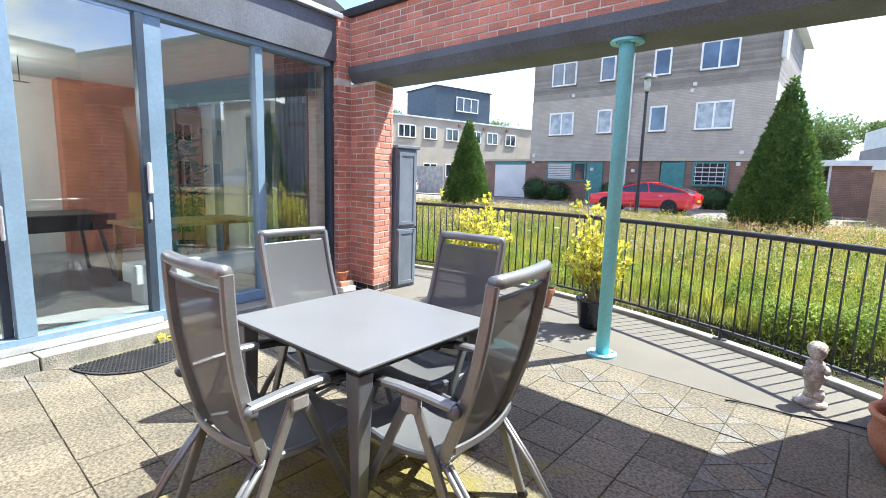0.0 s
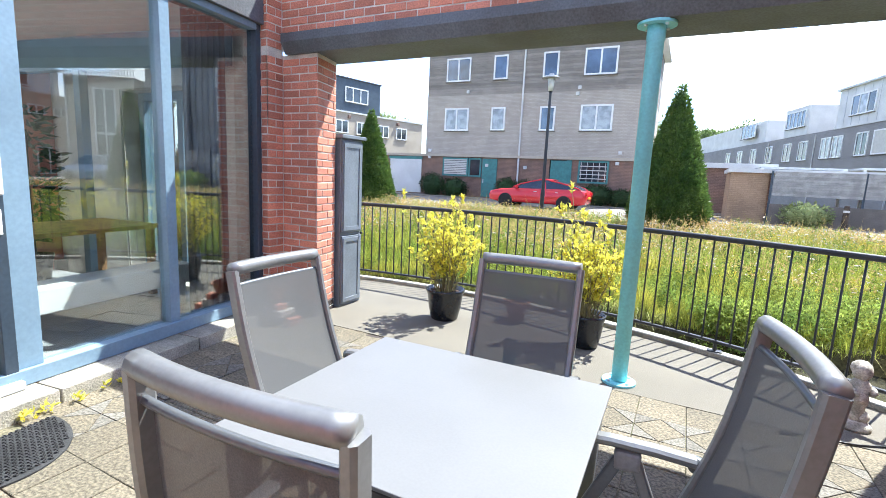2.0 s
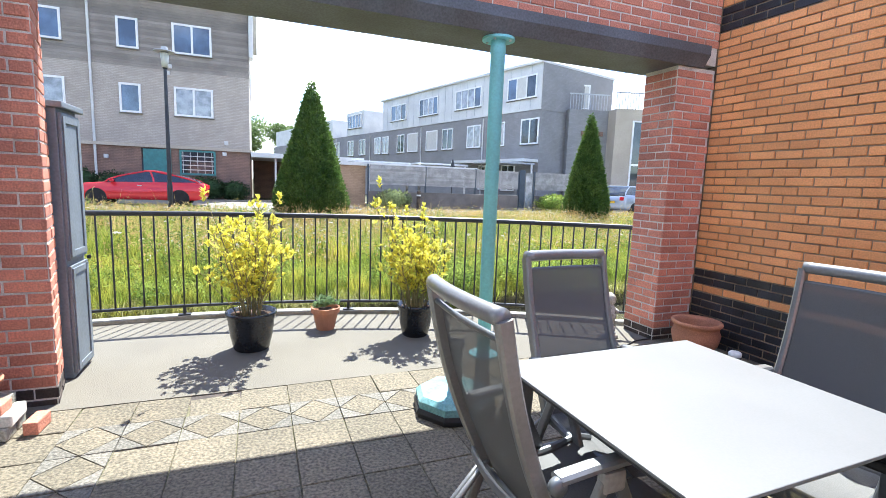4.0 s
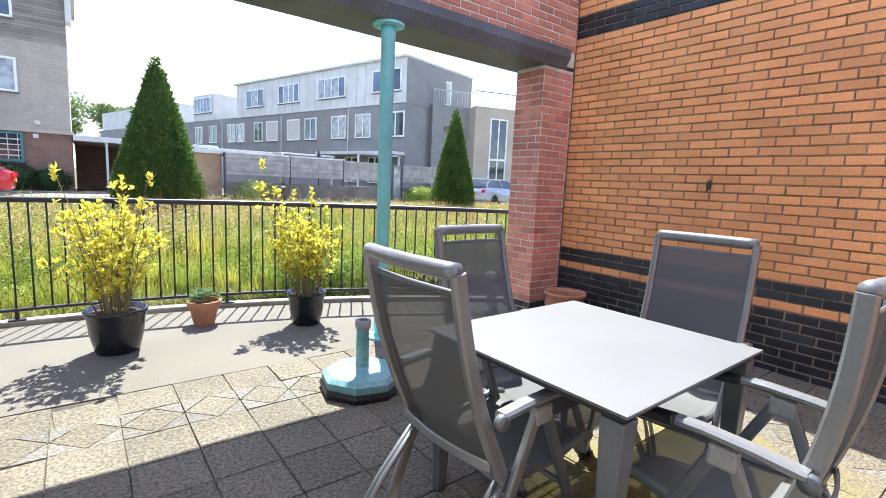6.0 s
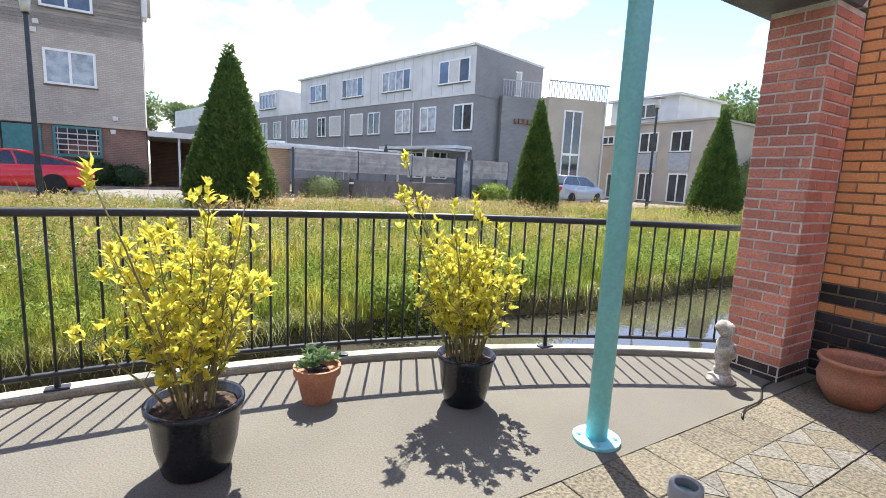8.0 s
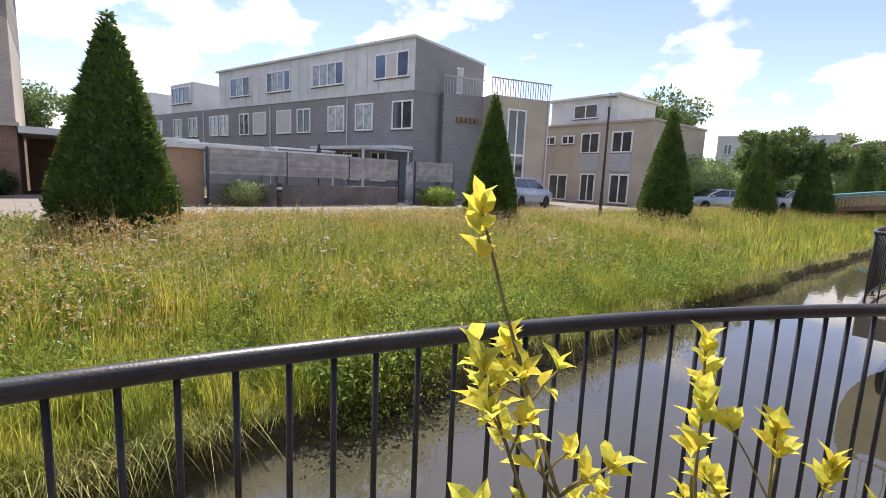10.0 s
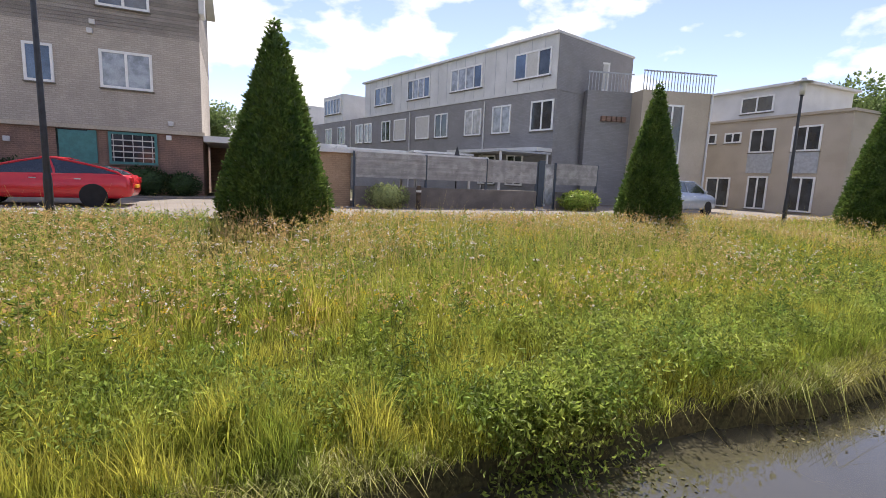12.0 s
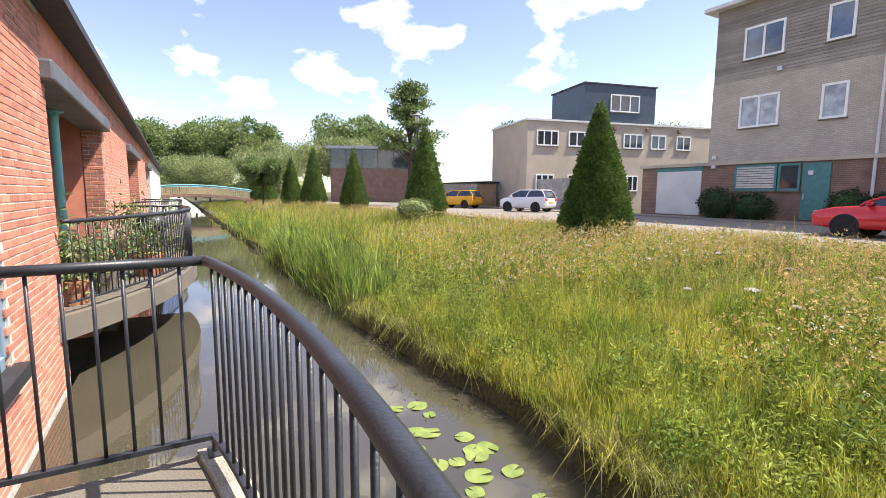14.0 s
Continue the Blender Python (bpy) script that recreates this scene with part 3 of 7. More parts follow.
def sweep(bm, points, w, t, side, c):
    """A bent bar of rectangular section with eased corners; t is its size along side, w across."""
    pts, x = [Vector(p) for p in points], Vector(side)
    rings = []
    for i, p in enumerate(pts):
        d = (pts[min(i + 1, len(pts) - 1)] - pts[max(i - 1, 0)]).normalized()
        xx = (x - d * x.dot(d)).normalized()
        y = d.cross(xx)
        a, b = t / 2, w / 2
        rings.append([bm.verts.new(p + xx * u + y * v) for u, v in ((a, b - c), (a - c, b), (-a + c, b), (-a, b - c), (-a, -b + c), (-a + c, -b), (a - c, -b), (a, -b + c))])
    for a, b in zip(rings, rings[1:]):
        for k in range(8):
            bm.faces.new((a[k], a[(k + 1) % 8], b[(k + 1) % 8], b[k]))
    bm.faces.new(rings[0]), bm.faces.new(list(reversed(rings[-1])))
    bmesh.ops.recalc_face_normals(bm, faces=bm.faces)


def railing(offset, label):
    """A bowed balcony railing with a short straight return to the facade."""
    r = thing("railing", label, "railing", pose(offset, 0, 0), "terrace railings")
    arc = rail_path(-4.05, 2.02)
    bm = bmesh.new()
    tube(bm, [(x, y, 1.07) for x, y in arc], 0.026, 10)
    part("handrail", bm, M_RAIL, r, smooth=True)
    bm = bmesh.new()
    tube(bm, [(-4.05, 0.02, 1.07), (-4.05, arc[0][1], 1.07)], 0.026, 10)
    part("handrail", bm, M_RAIL, r, smooth=True)
    bm = bmesh.new()
    sweep(bm, [(x, y, 0.128) for x, y in arc], 0.036, 0.026, (0, 0, 1), 0.004)
    part("bottom_rail", bm, M_RAIL, r)
    part("bottom_rail", boxed((-4.068, 0.02, 0.115), (-4.032, arc[0][1], 0.14)), M_RAIL, r)
    # Bars share one mesh; posts reach down to a foot plate.
    bm = bmesh.new()
    tube(bm, [(0, 0, 0.13), (0, 0, 1.055)], 0.0085, 6)
    bar = mesh_of("baluster", bm, M_RAIL, True)
    bm = bmesh.new()
    tube(bm, [(0, 0, 0.03), (0, 0, 0.13)], 0.016, 8)
    box(bm, (-0.06, -0.035, 0.034), (0.06, 0.035, 0.046), 0.004)
    post = mesh_of("post", bm, M_RAIL)
    length, last, k = 0.0, Vector(arc[0]), 0
    fine = rail_path(-4.05, 2.02, 0.01)
    for x, y in fine:
        length += (Vector((x, y)) - last).length
        last = Vector((x, y))
        if length >= 0.118 * (k + 1):
            k += 1
            o = new("baluster", bar)
            o.parent, o.location = r, (x, y, 0)
            if k % 14 == 13:
                o = new("post", post)
                o.parent, o.location = r, (x, y, 0)
    for j in range(1, 12):
        o = new("baluster", bar)
        o.parent, o.location = r, (-4.05, arc[0][1] - j * 0.118, 0)
    for x, y in ((-4.05, arc[0][1]), (-4.05, 0.4)):
        o = new("post", post)
        o.parent, o.location = r, (x, y, 0)
    return r


railing(0.0, "bowed anthracite steel railing along the terrace edge")


def chair_proto(rake):
    """A reclining garden chair; it faces +y; rake: how far the back's top leans behind its foot."""
    c = thing("garden_chair", "grey aluminium reclining garden chair with woven sling", "chair", group="chairs round the table")
    wx = 0.24
    rise = math.sqrt(0.79 ** 2 - rake ** 2)
    def back(u):      # u 0..1 up the backrest: bowed and leaning away
        return Vector((0, -0.02 - rake * u - 0.035 * math.sin(math.pi * u), 0.36 + rise * u))
    pts = [back(k / 10) for k in range(11)]
    for s in (-1, 1):
        bm = bmesh.new()
        sweep(bm, [a + Vector((s * wx, 0, 0)) for a in pts], 0.05, 0.032, (1, 0, 0), 0.008)
        part("back_frame", bm, M_CHAIR_L, c)
    bm = bmesh.new()
    top = [back(1.0) + Vector((wx * (k - 6) / 6, -0.02 * (1 - ((k - 6) / 6) ** 2), 0.006)) for k in range(13)]
    tube(bm, top, 0.027, 10)
    part("headrail", bm, M_CHAIR_L, c, smooth=True)
    bm = bmesh.new()
    sag = [back(0.92) + Vector((wx * (k - 6) / 6, -0.015 * (1 - ((k - 6) / 6) ** 2), 0)) for k in range(13)]
    tube(bm, sag, 0.010, 6)
    part("crossbar", bm, M_CHAIR, c, smooth=True)
    bm = bmesh.new()
    sweep(bm, [back(0.12) + Vector((wx * (k - 6) / 6, -0.03 - 0.035 * (1 - ((k - 6) / 6) ** 2), 0)) for k in range(13)], 0.012, 0.034, (0, 0, 1), 0.003)
    part("back_brace", bm, M_CHAIR_L, c, "curved silver brace across the back")
    bm = bmesh.new()
    rows = [[bm.verts.new(back(0.02 + 0.90 * j / 10) + Vector(((wx - 0.012) * (i - 3) / 3, 0.012 - 0.018 * (1 - ((i - 3) / 3) ** 2), 0))) for i in range(7)] for j in range(11)]
    for a, b in zip(rows, rows[1:]):
        for i in range(6):
            bm.faces.new((a[i], a[i + 1], b[i + 1], b[i]))
    part("backrest", bm, M_SLING, c, "grey woven sling backrest", True)
    bm = bmesh.new()
    def seatp(v):
        return Vector((0, -0.03 + 0.50 * v, 0.40 + 0.035 * v - 0.05 * math.sin(math.pi * v) - (0.05 * max(0, v - 0.85) / 0.15)))
    rows = [[bm.verts.new(seatp(j / 10) + Vector(((wx - 0.012) * (i - 3) / 3, 0, -0.012 * (1 - ((i - 3) / 3) ** 2)))) for i in range(7)] for j in range(11)]
    for a, b in zip(rows, rows[1:]):
        for i in range(6):
            bm.faces.new((a[i], a[i + 1], b[i + 1], b[i]))
    part("seat", bm, M_SLING, c, "dark woven sling seat", True)
    for s in (-1, 1):
        bm = bmesh.new()
        sp = [seatp(k / 8) + Vector((s * wx, 0, 0)) for k in range(9)]
        sweep(bm, sp, 0.035, 0.03, (1, 0, 0), 0.008)
        part("seat_frame", bm, M_CHAIR, c)
        ax = s * (wx + 0.035)
        arm = bmesh.new()
        ap = [(-0.10, 0.645), (0.02, 0.655), (0.16, 0.66), (0.24, 0.657)]
        sweep(arm, [(ax, ya, za) for ya, za in ap], 0.03, 0.052, (1, 0, 0), 0.009)
        a = part("armrest", arm, M_CHAIR_L, c, "silver armrest with black tip")
        tip = bmesh.new()
        rounded_bar(tip, (ax, 0.24, 0.655), (ax, 0.34, 0.645), 0.055, 0.034, (1, 0, 0))
        rounded_bar(tip, (ax, 0.335, 0.647), (ax, 0.42, 0.625), 0.052, 0.032, (1, 0, 0))
        part("arm_tip", tip, M_PLASTIC, a, "black plastic arm tip")
        knob = bmesh.new()
        lathe(knob, [(0, -0.012), (0.026, -0.012), (0.028, 0), (0.026, 0.014), (0, 0.014)], 14)
        bmesh.ops.transform(knob, matrix=pose(ax + s * 0.01, -0.105, 0.63, 0, 90, 0), verts=knob.verts)
        part("knob", knob, M_CHAIR, c, smooth=True)
        hub = bmesh.new()
        rounded_bar(hub, (ax, 0.10, 0.565), (ax, 0.10, 0.635), 0.04, 0.085, (1, 0, 0))
        part("hub", hub, M_HUB, c, "pale grey plastic hinge hub")
        for y0, y1, m in ((0.125, 0.40, M_CHAIR), (0.075, -0.16, M_CHAIR_L)):
            leg = bmesh.new()
            rounded_bar(leg, (ax, y0, 0.60), (ax - s * 0.012, y1, 0.02), 0.026, 0.042, (1, 0, 0))
            lg = part("leg", leg, m, c)
            foot = bmesh.new()
            rounded_bar(foot, (ax - s * 0.012, y1, 0.03), (ax - s * 0.012, y1 + (0.015 if y1 > 0 else -0.012), 0.0), 0.03, 0.046, (1, 0, 0))
            part("foot", foot, M_PLASTIC, lg)
        st = bmesh.new()
        tube(st, [(s * (wx + 0.01), -0.03, 0.40), (s * (wx + 0.018), -0.20, 0.20), (s * (wx + 0.02), -0.33, 0.012)], 0.011, 8)
        tube(st, [(s * (wx - 0.016), -0.035, 0.40), (s * (wx - 0.010), -0.205, 0.20), (s * (wx - 0.008), -0.335, 0.012)], 0.011, 8)
        part("rear_support", st, M_CHAIR_L, c, smooth=True)
    for y, z in ((0.27, 0.27), (-0.335, 0.03), (-0.05, 0.385)):
        bm = bmesh.new()
        tube(bm, [(-wx - 0.02, y, z), (wx + 0.02, y, z)], 0.011, 8)
        part("stretcher", bm, M_CHAIR, c, smooth=True)
    return c


def chair_at(top, heading, rake):
    """The pose that puts the middle of the back's top over the given place."""
    a, r = radians(heading), rake + 0.02
    return pose(top[0] - r * math.sin(a), top[1] + r * math.cos(a), 0, 0, 0, heading)


ch = chair_proto(0.26)
ch.matrix_basis = chair_at((-1.225, -2.59), -88, 0.26)
copy_thing(ch, chair_at((-0.325, -1.85), 183, 0.26))
chair_proto(0.13).matrix_basis = chair_at((-0.30, -3.57), 2, 0.13)
chair_proto(0.20).matrix_basis = chair_at((0.585, -2.70), 97, 0.20)

tb = thing("garden_table", "square grey garden table with dark tapered legs", "table", pose(-0.365, -2.705, 0, 0, 0, 1.0))
part("tabletop", boxed((-0.515, -0.47, 0.728), (0.515, 0.47, 0.74), 0.003), M_TOP, tb)
part("apron", boxed((-0.49, -0.445, 0.70), (0.49, 0.445, 0.728), 0.004), M_PLASTIC, tb)
for sx in (-1, 1):
    for sy in (-1, 1):
        bm = bmesh.new()
        box(bm, (-0.035, -0.035, 0), (0.035, 0.035, 0.70), 0.005)
        for v in bm.verts:
            f = 0.62 + 0.55 * v.co.z / 0.70
            v.co.x, v.co.y = v.co.x * f, v.co.y * f
        bmesh.ops.translate(bm, vec=(sx * 0.455, sy * 0.41, 0), verts=bm.verts)
        part("leg", bm, M_CHAIR, tb)

pb = thing("parasol_base", "weathered turquoise octagonal parasol base", "parasol base", pose(-0.62, -1.17, 0, 0, 0, 10))
bm = bmesh.new()
lathe(bm, [(0, 0.0), (0.27, 0.0), (0.28, 0.03), (0.27, 0.055), (0, 0.055)], 8)
part("foot", bm, M_PLASTIC, pb, "dark octagonal foot")
bm = bmesh.new()
lathe(bm, [(0, 0.055), (0.262, 0.055), (0.265, 0.10), (0.235, 0.125), (0.06, 0.155), (0, 0.155)], 8)
part("body", bm, M_TEALBASE, pb)
bm = bmesh.new()
lathe(bm, [(0, 0.15), (0.044, 0.15), (0.040, 0.43), (0.0, 0.43)], 16)
part("socket", bm, M_TEALBASE, pb, smooth=False)
bm = bmesh.new()
lathe(bm, [(0.034, 0.46), (0.050, 0.46), (0.052, 0.42), (0.044, 0.40), (0.034, 0.40), (0.034, 0.46)], 18)
part("clamp_ring", bm, M_HUB, pb, "pale grey clamp ring", True)

dm = thing("doormat", "half-round black rubber ring doormat on the paving", "doormat", pose(-2.80, -3.16, 0.0, 0, 0, -82))
bm = bmesh.new()
half = [(0.40 * math.cos(math.pi * k / 24), 0.48 * math.sin(math.pi * k / 24)) for k in range(25)]
prism(bm, half, 0.0, 0.010)
part("backing", bm, M_MAT, dm)
bm = bmesh.new()
for i in range(-13, 14):
    for j in range(0, 16):
        x, y = i * 0.03 + (0.015 if j % 2 else 0), 0.015 + j * 0.03
        if (x / 0.38) ** 2 + (y / 0.46) ** 2 < 1:
            lathe(bm, [(0.012, 0.010), (0.012, 0.019), (0.007, 0.019), (0.007, 0.012)], 6, (x, y, 0))
part("ring_pattern", bm, M_MAT, dm, kind="stuff")

cb = thing("meter_cabinet", "tall grey wooden cabinet behind the brick pier", "cabinet", pose(-3.0, 0.0, 0))
part("body", boxed((-0.50, 0.02, 0.0), (-0.028, 0.39, 1.86), 0.006), M_CABINET, cb)
part("cap", boxed((-0.53, 0.0, 1.86), (0.012, 0.42, 1.90), 0.006), M_CABINET, cb)
for z0, z1 in ((0.03, 0.80), (0.84, 1.83)):
    d = part("door", boxed((-0.028, 0.035, z0), (-0.006, 0.375, z1), 0.004), M_CABINET, cb)
    for a, b in (((-0.006, 0.05, z0 + 0.02), (0.002, 0.095, z1 - 0.02)), ((-0.006, 0.315, z0 + 0.02), (0.002, 0.36, z1 - 0.02)), ((-0.006, 0.095, z1 - 0.065), (0.002, 0.315, z1 - 0.02)), ((-0.006, 0.095, z0 + 0.02), (0.002, 0.315, z0 + 0.065))):
        part("moulding", boxed(a, b, 0.002), M_CABINET, d)
bm = bmesh.new()
lathe(bm, [(0, 0), (0.012, 0.0), (0.016, 0.02), (0, 0.026)], 10)
bmesh.ops.transform(bm, matrix=pose(0.0, 0.35, 0.82, 0, 90, 0), verts=bm.verts)
part("knob", bm, M_PLASTIC, cb)


def leaf_cloud(name, items, length, width, material, parent=None, bend=0.25, label="", kind=""):
    """Many small pointed leaves in one mesh; items: arrays of place (n,3) and direction (n,3)."""
    P, D = np.asarray(items[0], float), np.asarray(items[1], float)
    n = len(P)
    D /= np.linalg.norm(D, axis=1, keepdims=True) + 1e-9
    rnd = np.random.normal(size=(n, 3))
    S = np.cross(D, rnd)
    S /= np.linalg.norm(S, axis=1, keepdims=True) + 1e-9
    N = np.cross(S, D)
    L = length * np.random.uniform(0.65, 1.25, (n, 1))
    W = width * np.random.uniform(0.7, 1.2, (n, 1))
    v = np.stack([P, P + D * L * 0.5 + S * W * 0.5 + N * L * bend * 0.4, P + D * L - N * L * bend * 0.3, P + D * L * 0.5 - S * W * 0.5 + N * L * bend * 0.4], 1).reshape(-1, 3)
    f = np.arange(4 * n).reshape(-1, 4)
    tri = np.concatenate([f[:, [0, 1, 2]], f[:, [0, 2, 3]]])
    me = bpy.data.meshes.new(name)
    me.from_pydata(v.tolist(), [], tri.tolist())
    me.materials.append(material)
    ob = new(name, me)
    ob.parent = parent
    return tagged(ob, label=label, kind=kind)


def pot_profile(r, h):
    return [(0, 0), (r * 0.66, 0), (r * 0.72, 0.012), (r * 0.86, h * 0.4), (r * 0.93, h * 0.78), (r, h * 0.90), (r * 1.03, h * 0.94), (r * 1.03, h), (r * 0.93, h), (r * 0.90, h * 0.86), (0, h * 0.86)]


def ovate_leaves(name, items, length, width, material, parent, kind=""):
    """Broad pointed leaves folded along the midrib, one small mesh each; items: lists of place and direction."""
    V, F = [], []
    for p, d in zip(*items):
        d = Vector(d).normalized()
        side = d.cross(Vector((0, 0, 1)) + Vector((random.uniform(-0.5, 0.5), random.uniform(-0.5, 0.5), 0))).normalized()
        up = side.cross(d)
        k, w = length * random.uniform(0.6, 1.2), width * random.uniform(0.75, 1.2)
        p, n = Vector(p), len(V)
        for along, across, lift in ((0, 0, 0), (0.32, -0.44, 0.16), (0.32, 0.44, 0.16), (0.66, -0.40, 0.10), (0.66, 0.40, 0.10), (1.0, 0, -0.14), (0.36, 0, 0.02), (0.68, 0, 0.0)):
            V.append(p + d * k * along + side * w * across + up * k * lift)
        F += [tuple(n + i for i in f) for f in ((0, 6, 1), (0, 2, 6), (1, 6, 7, 3), (6, 2, 4, 7), (3, 7, 5), (7, 4, 5))]
    me = bpy.data.meshes.new(name)
    me.from_pydata(V, [], F)
    me.materials.append(material)
    ob = new(name, me)
    ob.parent = parent
    return tagged(ob, kind=kind)


def golden_shrub(x, y, r, h, height, seed, label, tips, spread):
    """A glazed pot with an upright golden shrub: many thin stems whose twigs end in rosettes of leaves; tips: where the tallest stems end."""
    random.seed(seed), np.random.seed(seed)
    pot = thing("flower_pot", label[0], "flower pot", pose(x, y, 0), "black pots by the railing")
    bm = bmesh.new()
    lathe(bm, pot_profile(r, h), 32)
    part("pot", bm, M_POT, pot, smooth=True)
    bm = bmesh.new()
    lathe(bm, [(0, h * 0.90), (r * 0.6, h * 0.90), (r * 0.9, h * 0.87)], 20)
    for v in bm.verts:
        v.co.z += random.uniform(-0.006, 0.012)
    part("soil", bm, M_SOIL, pot, "reddish bark mulch")
    sh = thing("golden_shrub", label[1], "shrub", pose(x, y, h * 0.88))
    bm = bmesh.new()
    P, D = [], []

    def rosette(p, d, n, open_, back=0.02):
        d = d.normalized()
        u = d.orthogonal().normalized()
        w, turn = d.cross(u), random.uniform(0, 6.28)
        for k in range(n):
            a = turn + 6.28 * k / n + random.uniform(-0.3, 0.3)
            o = open_ * random.uniform(0.6, 1.2)
            P.append(p - d * random.uniform(0, back))
            D.append(d + (u * math.cos(a) + w * math.sin(a)) * o)

    ends = [Vector((tx - x, ty - y, tz - h * 0.88)) for tx, ty, tz in tips]
    for k in range(26):
        a, q = k * 2.4 + random.uniform(-0.3, 0.3), math.sqrt((k + 0.5) / 26)
        ends.append(Vector((math.cos(a) * q * spread, math.sin(a) * q * spread, (height - h) * random.uniform(0.72, 1.0) * (1 - 0.42 * q * q))))
    for s, end in enumerate(ends):
        base = Vector((end.x * 0.22 + random.uniform(-0.03, 0.03), end.y * 0.22 + random.uniform(-0.03, 0.03), 0))
        pts = [base + Vector(((end.x - base.x) * (k / 8) ** 1.25, (end.y - base.y) * (k / 8) ** 1.25, end.z * k / 8)) + Vector((random.uniform(-0.01, 0.01), random.uniform(-0.01, 0.01), 0)) * (0 < k < 8) for k in range(9)]
        tube(bm, pts, [0.0062 - 0.0005 * k for k in range(9)], 5)
        for k in range(2, 8):
            if s < len(tips) and k > 5 and random.random() < 0.75:
                continue
            for q in range(random.choice((1, 2, 2, 3))):
                a = random.uniform(0, 6.28)
                d = Vector((math.cos(a) * 0.75, math.sin(a) * 0.75, random.uniform(0.5, 1.2))).normalized()
                ln = random.uniform(0.05, 0.14)
                e = pts[k] + d * ln
                tube(bm, [pts[k], pts[k] + d * ln * 0.5 + Vector((0, 0, 0.005)), e], 0.0022, 4)
                rosette(e, d + Vector((0, 0, 0.6)), random.choice((4, 5, 6)), 0.85)
                if random.random() < 0.5:
                    rosette(pts[k] + d * ln * 0.5, d, 2, 1.0)
        up = Vector((0, 0, 1))
        rosette(pts[-1], up, 6, 0.5)
        rosette(pts[-1] - up * 0.025, up, 5, 1.0)
        if s < len(tips):
            rosette(pts[-1] - up * 0.06, up, 5, 1.0)
            rosette(pts[-1] - up * 0.20, up, 3, 1.0)
    part("stem", bm, M_TWIG, sh)
    ovate_leaves("leaf", (P, D), 0.050, 0.027, M_GOLD, sh, "stuff")


golden_shrub(-1.87, 0.36, 0.20, 0.33, 1.29, 3, ("round black glazed pot full of bark mulch", "bushy golden-leaved shrub in a black pot"), ((-2.17, -0.06, 1.34), (-1.64, 0.18, 1.32), (-1.80, 0.30, 1.28)), 0.41)
golden_shrub(-0.40, 0.36, 0.175, 0.31, 1.23, 8, ("smaller black glazed pot beside the column", "tall golden-leaved shrub in a black pot"), ((-0.70, 0.68, 1.475), (-0.76, 0.60, 1.27), (-0.58, 0.72, 1.24), (-0.50, 0.42, 1.22), (-0.30, 0.50, 1.24)), 0.36)

sp = thing("flower_pot", "small terracotta pot between the black pots", "flower pot", pose(-1.20, 0.76, 0))
bm = bmesh.new()
lathe(bm, [(0, 0), (0.085, 0), (0.122, 0.17), (0.138, 0.172), (0.140, 0.22), (0.122, 0.22), (0.116, 0.19), (0, 0.19)], 26)
part("pot", bm, M_TERRA, sp, smooth=False)
part("soil", boxed((-0.06, -0.06, 0.185), (0.06, 0.06, 0.2), 0.004), M_SOIL, sp)
su = thing("succulent", "grey-green leafy plant in a terracotta pot", "plant", pose(-1.20, 0.76, 0.19))
random.seed(5)
P, D = [], []
for k in range(26):
    a, r = random.uniform(0, 6.28), random.uniform(0, 0.12)
    c = Vector((r * math.cos(a), r * math.sin(a), random.uniform(0.02, 0.12)))
    for q in range(9):
        b_ = random.uniform(0, 6.28)
        P.append(c), D.append(Vector((math.cos(b_), math.sin(b_), random.uniform(0.3, 1.1))))
leaf_cloud("leaf", (P, D), 0.055, 0.03, M_SUCC, su, 0.2, kind="stuff")

tp = thing("terracotta_pot", "wide empty terracotta pot by the brick pier", "flower pot", pose(1.93, -0.80, 0))
bm = bmesh.new()
lathe(bm, [(0, 0), (0.13, 0), (0.19, 0.10), (0.205, 0.18), (0.185, 0.25), (0.20, 0.262), (0.215, 0.285), (0.21, 0.305), (0.185, 0.30), (0.17, 0.26), (0.185, 0.17), (0.12, 0.03), (0, 0.03)], 36)
part("pot", bm, M_TERRA, tp, smooth=True)

# A weathered garden figure, kept to plain rounded shapes.
def blob(bm, c, r, m=None):
    vs = bmesh.ops.create_icosphere(bm, subdivisions=2, radius=1)["verts"]
    bmesh.ops.transform(bm, matrix=Matrix.Translation(c) @ (m or Matrix()) @ Matrix.Diagonal((*r, 1)), verts=vs)


bm = bmesh.new()
lathe(bm, [(0, 0), (0.095, 0), (0.10, 0.02), (0.075, 0.045), (0.05, 0.06), (0, 0.06)], 14)
lathe(bm, [(0.0, 0.05), (0.048, 0.05), (0.042, 0.10), (0.05, 0.16), (0.06, 0.19), (0.05, 0.24), (0.058, 0.30), (0.03, 0.335), (0, 0.335)], 14)
blob(bm, (0.0, 0.0, 0.385), (0.055, 0.058, 0.062))
blob(bm, (0.005, 0.02, 0.40), (0.062, 0.055, 0.055))
blob(bm, (-0.055, -0.03, 0.25), (0.025, 0.05, 0.03))
blob(bm, (0.06, -0.02, 0.26), (0.025, 0.045, 0.035))
blob(bm, (-0.02, -0.05, 0.22), (0.04, 0.03, 0.035))
blob(bm, (0.03, 0.0, 0.08), (0.05, 0.06, 0.05))
for v in bm.verts:
    k = noise.noise(v.co * 22) * 0.008
    v.co += Vector((k, k, 0))
    v.co.z = max(0, v.co.z)
st = tagged(part("garden_statue", bm, M_STATUE, smooth=True), "weathered pale plaster garden figure by the railing", "statue")
st.matrix_basis = pose(1.45, -0.20, 0, 0, 0, 20)

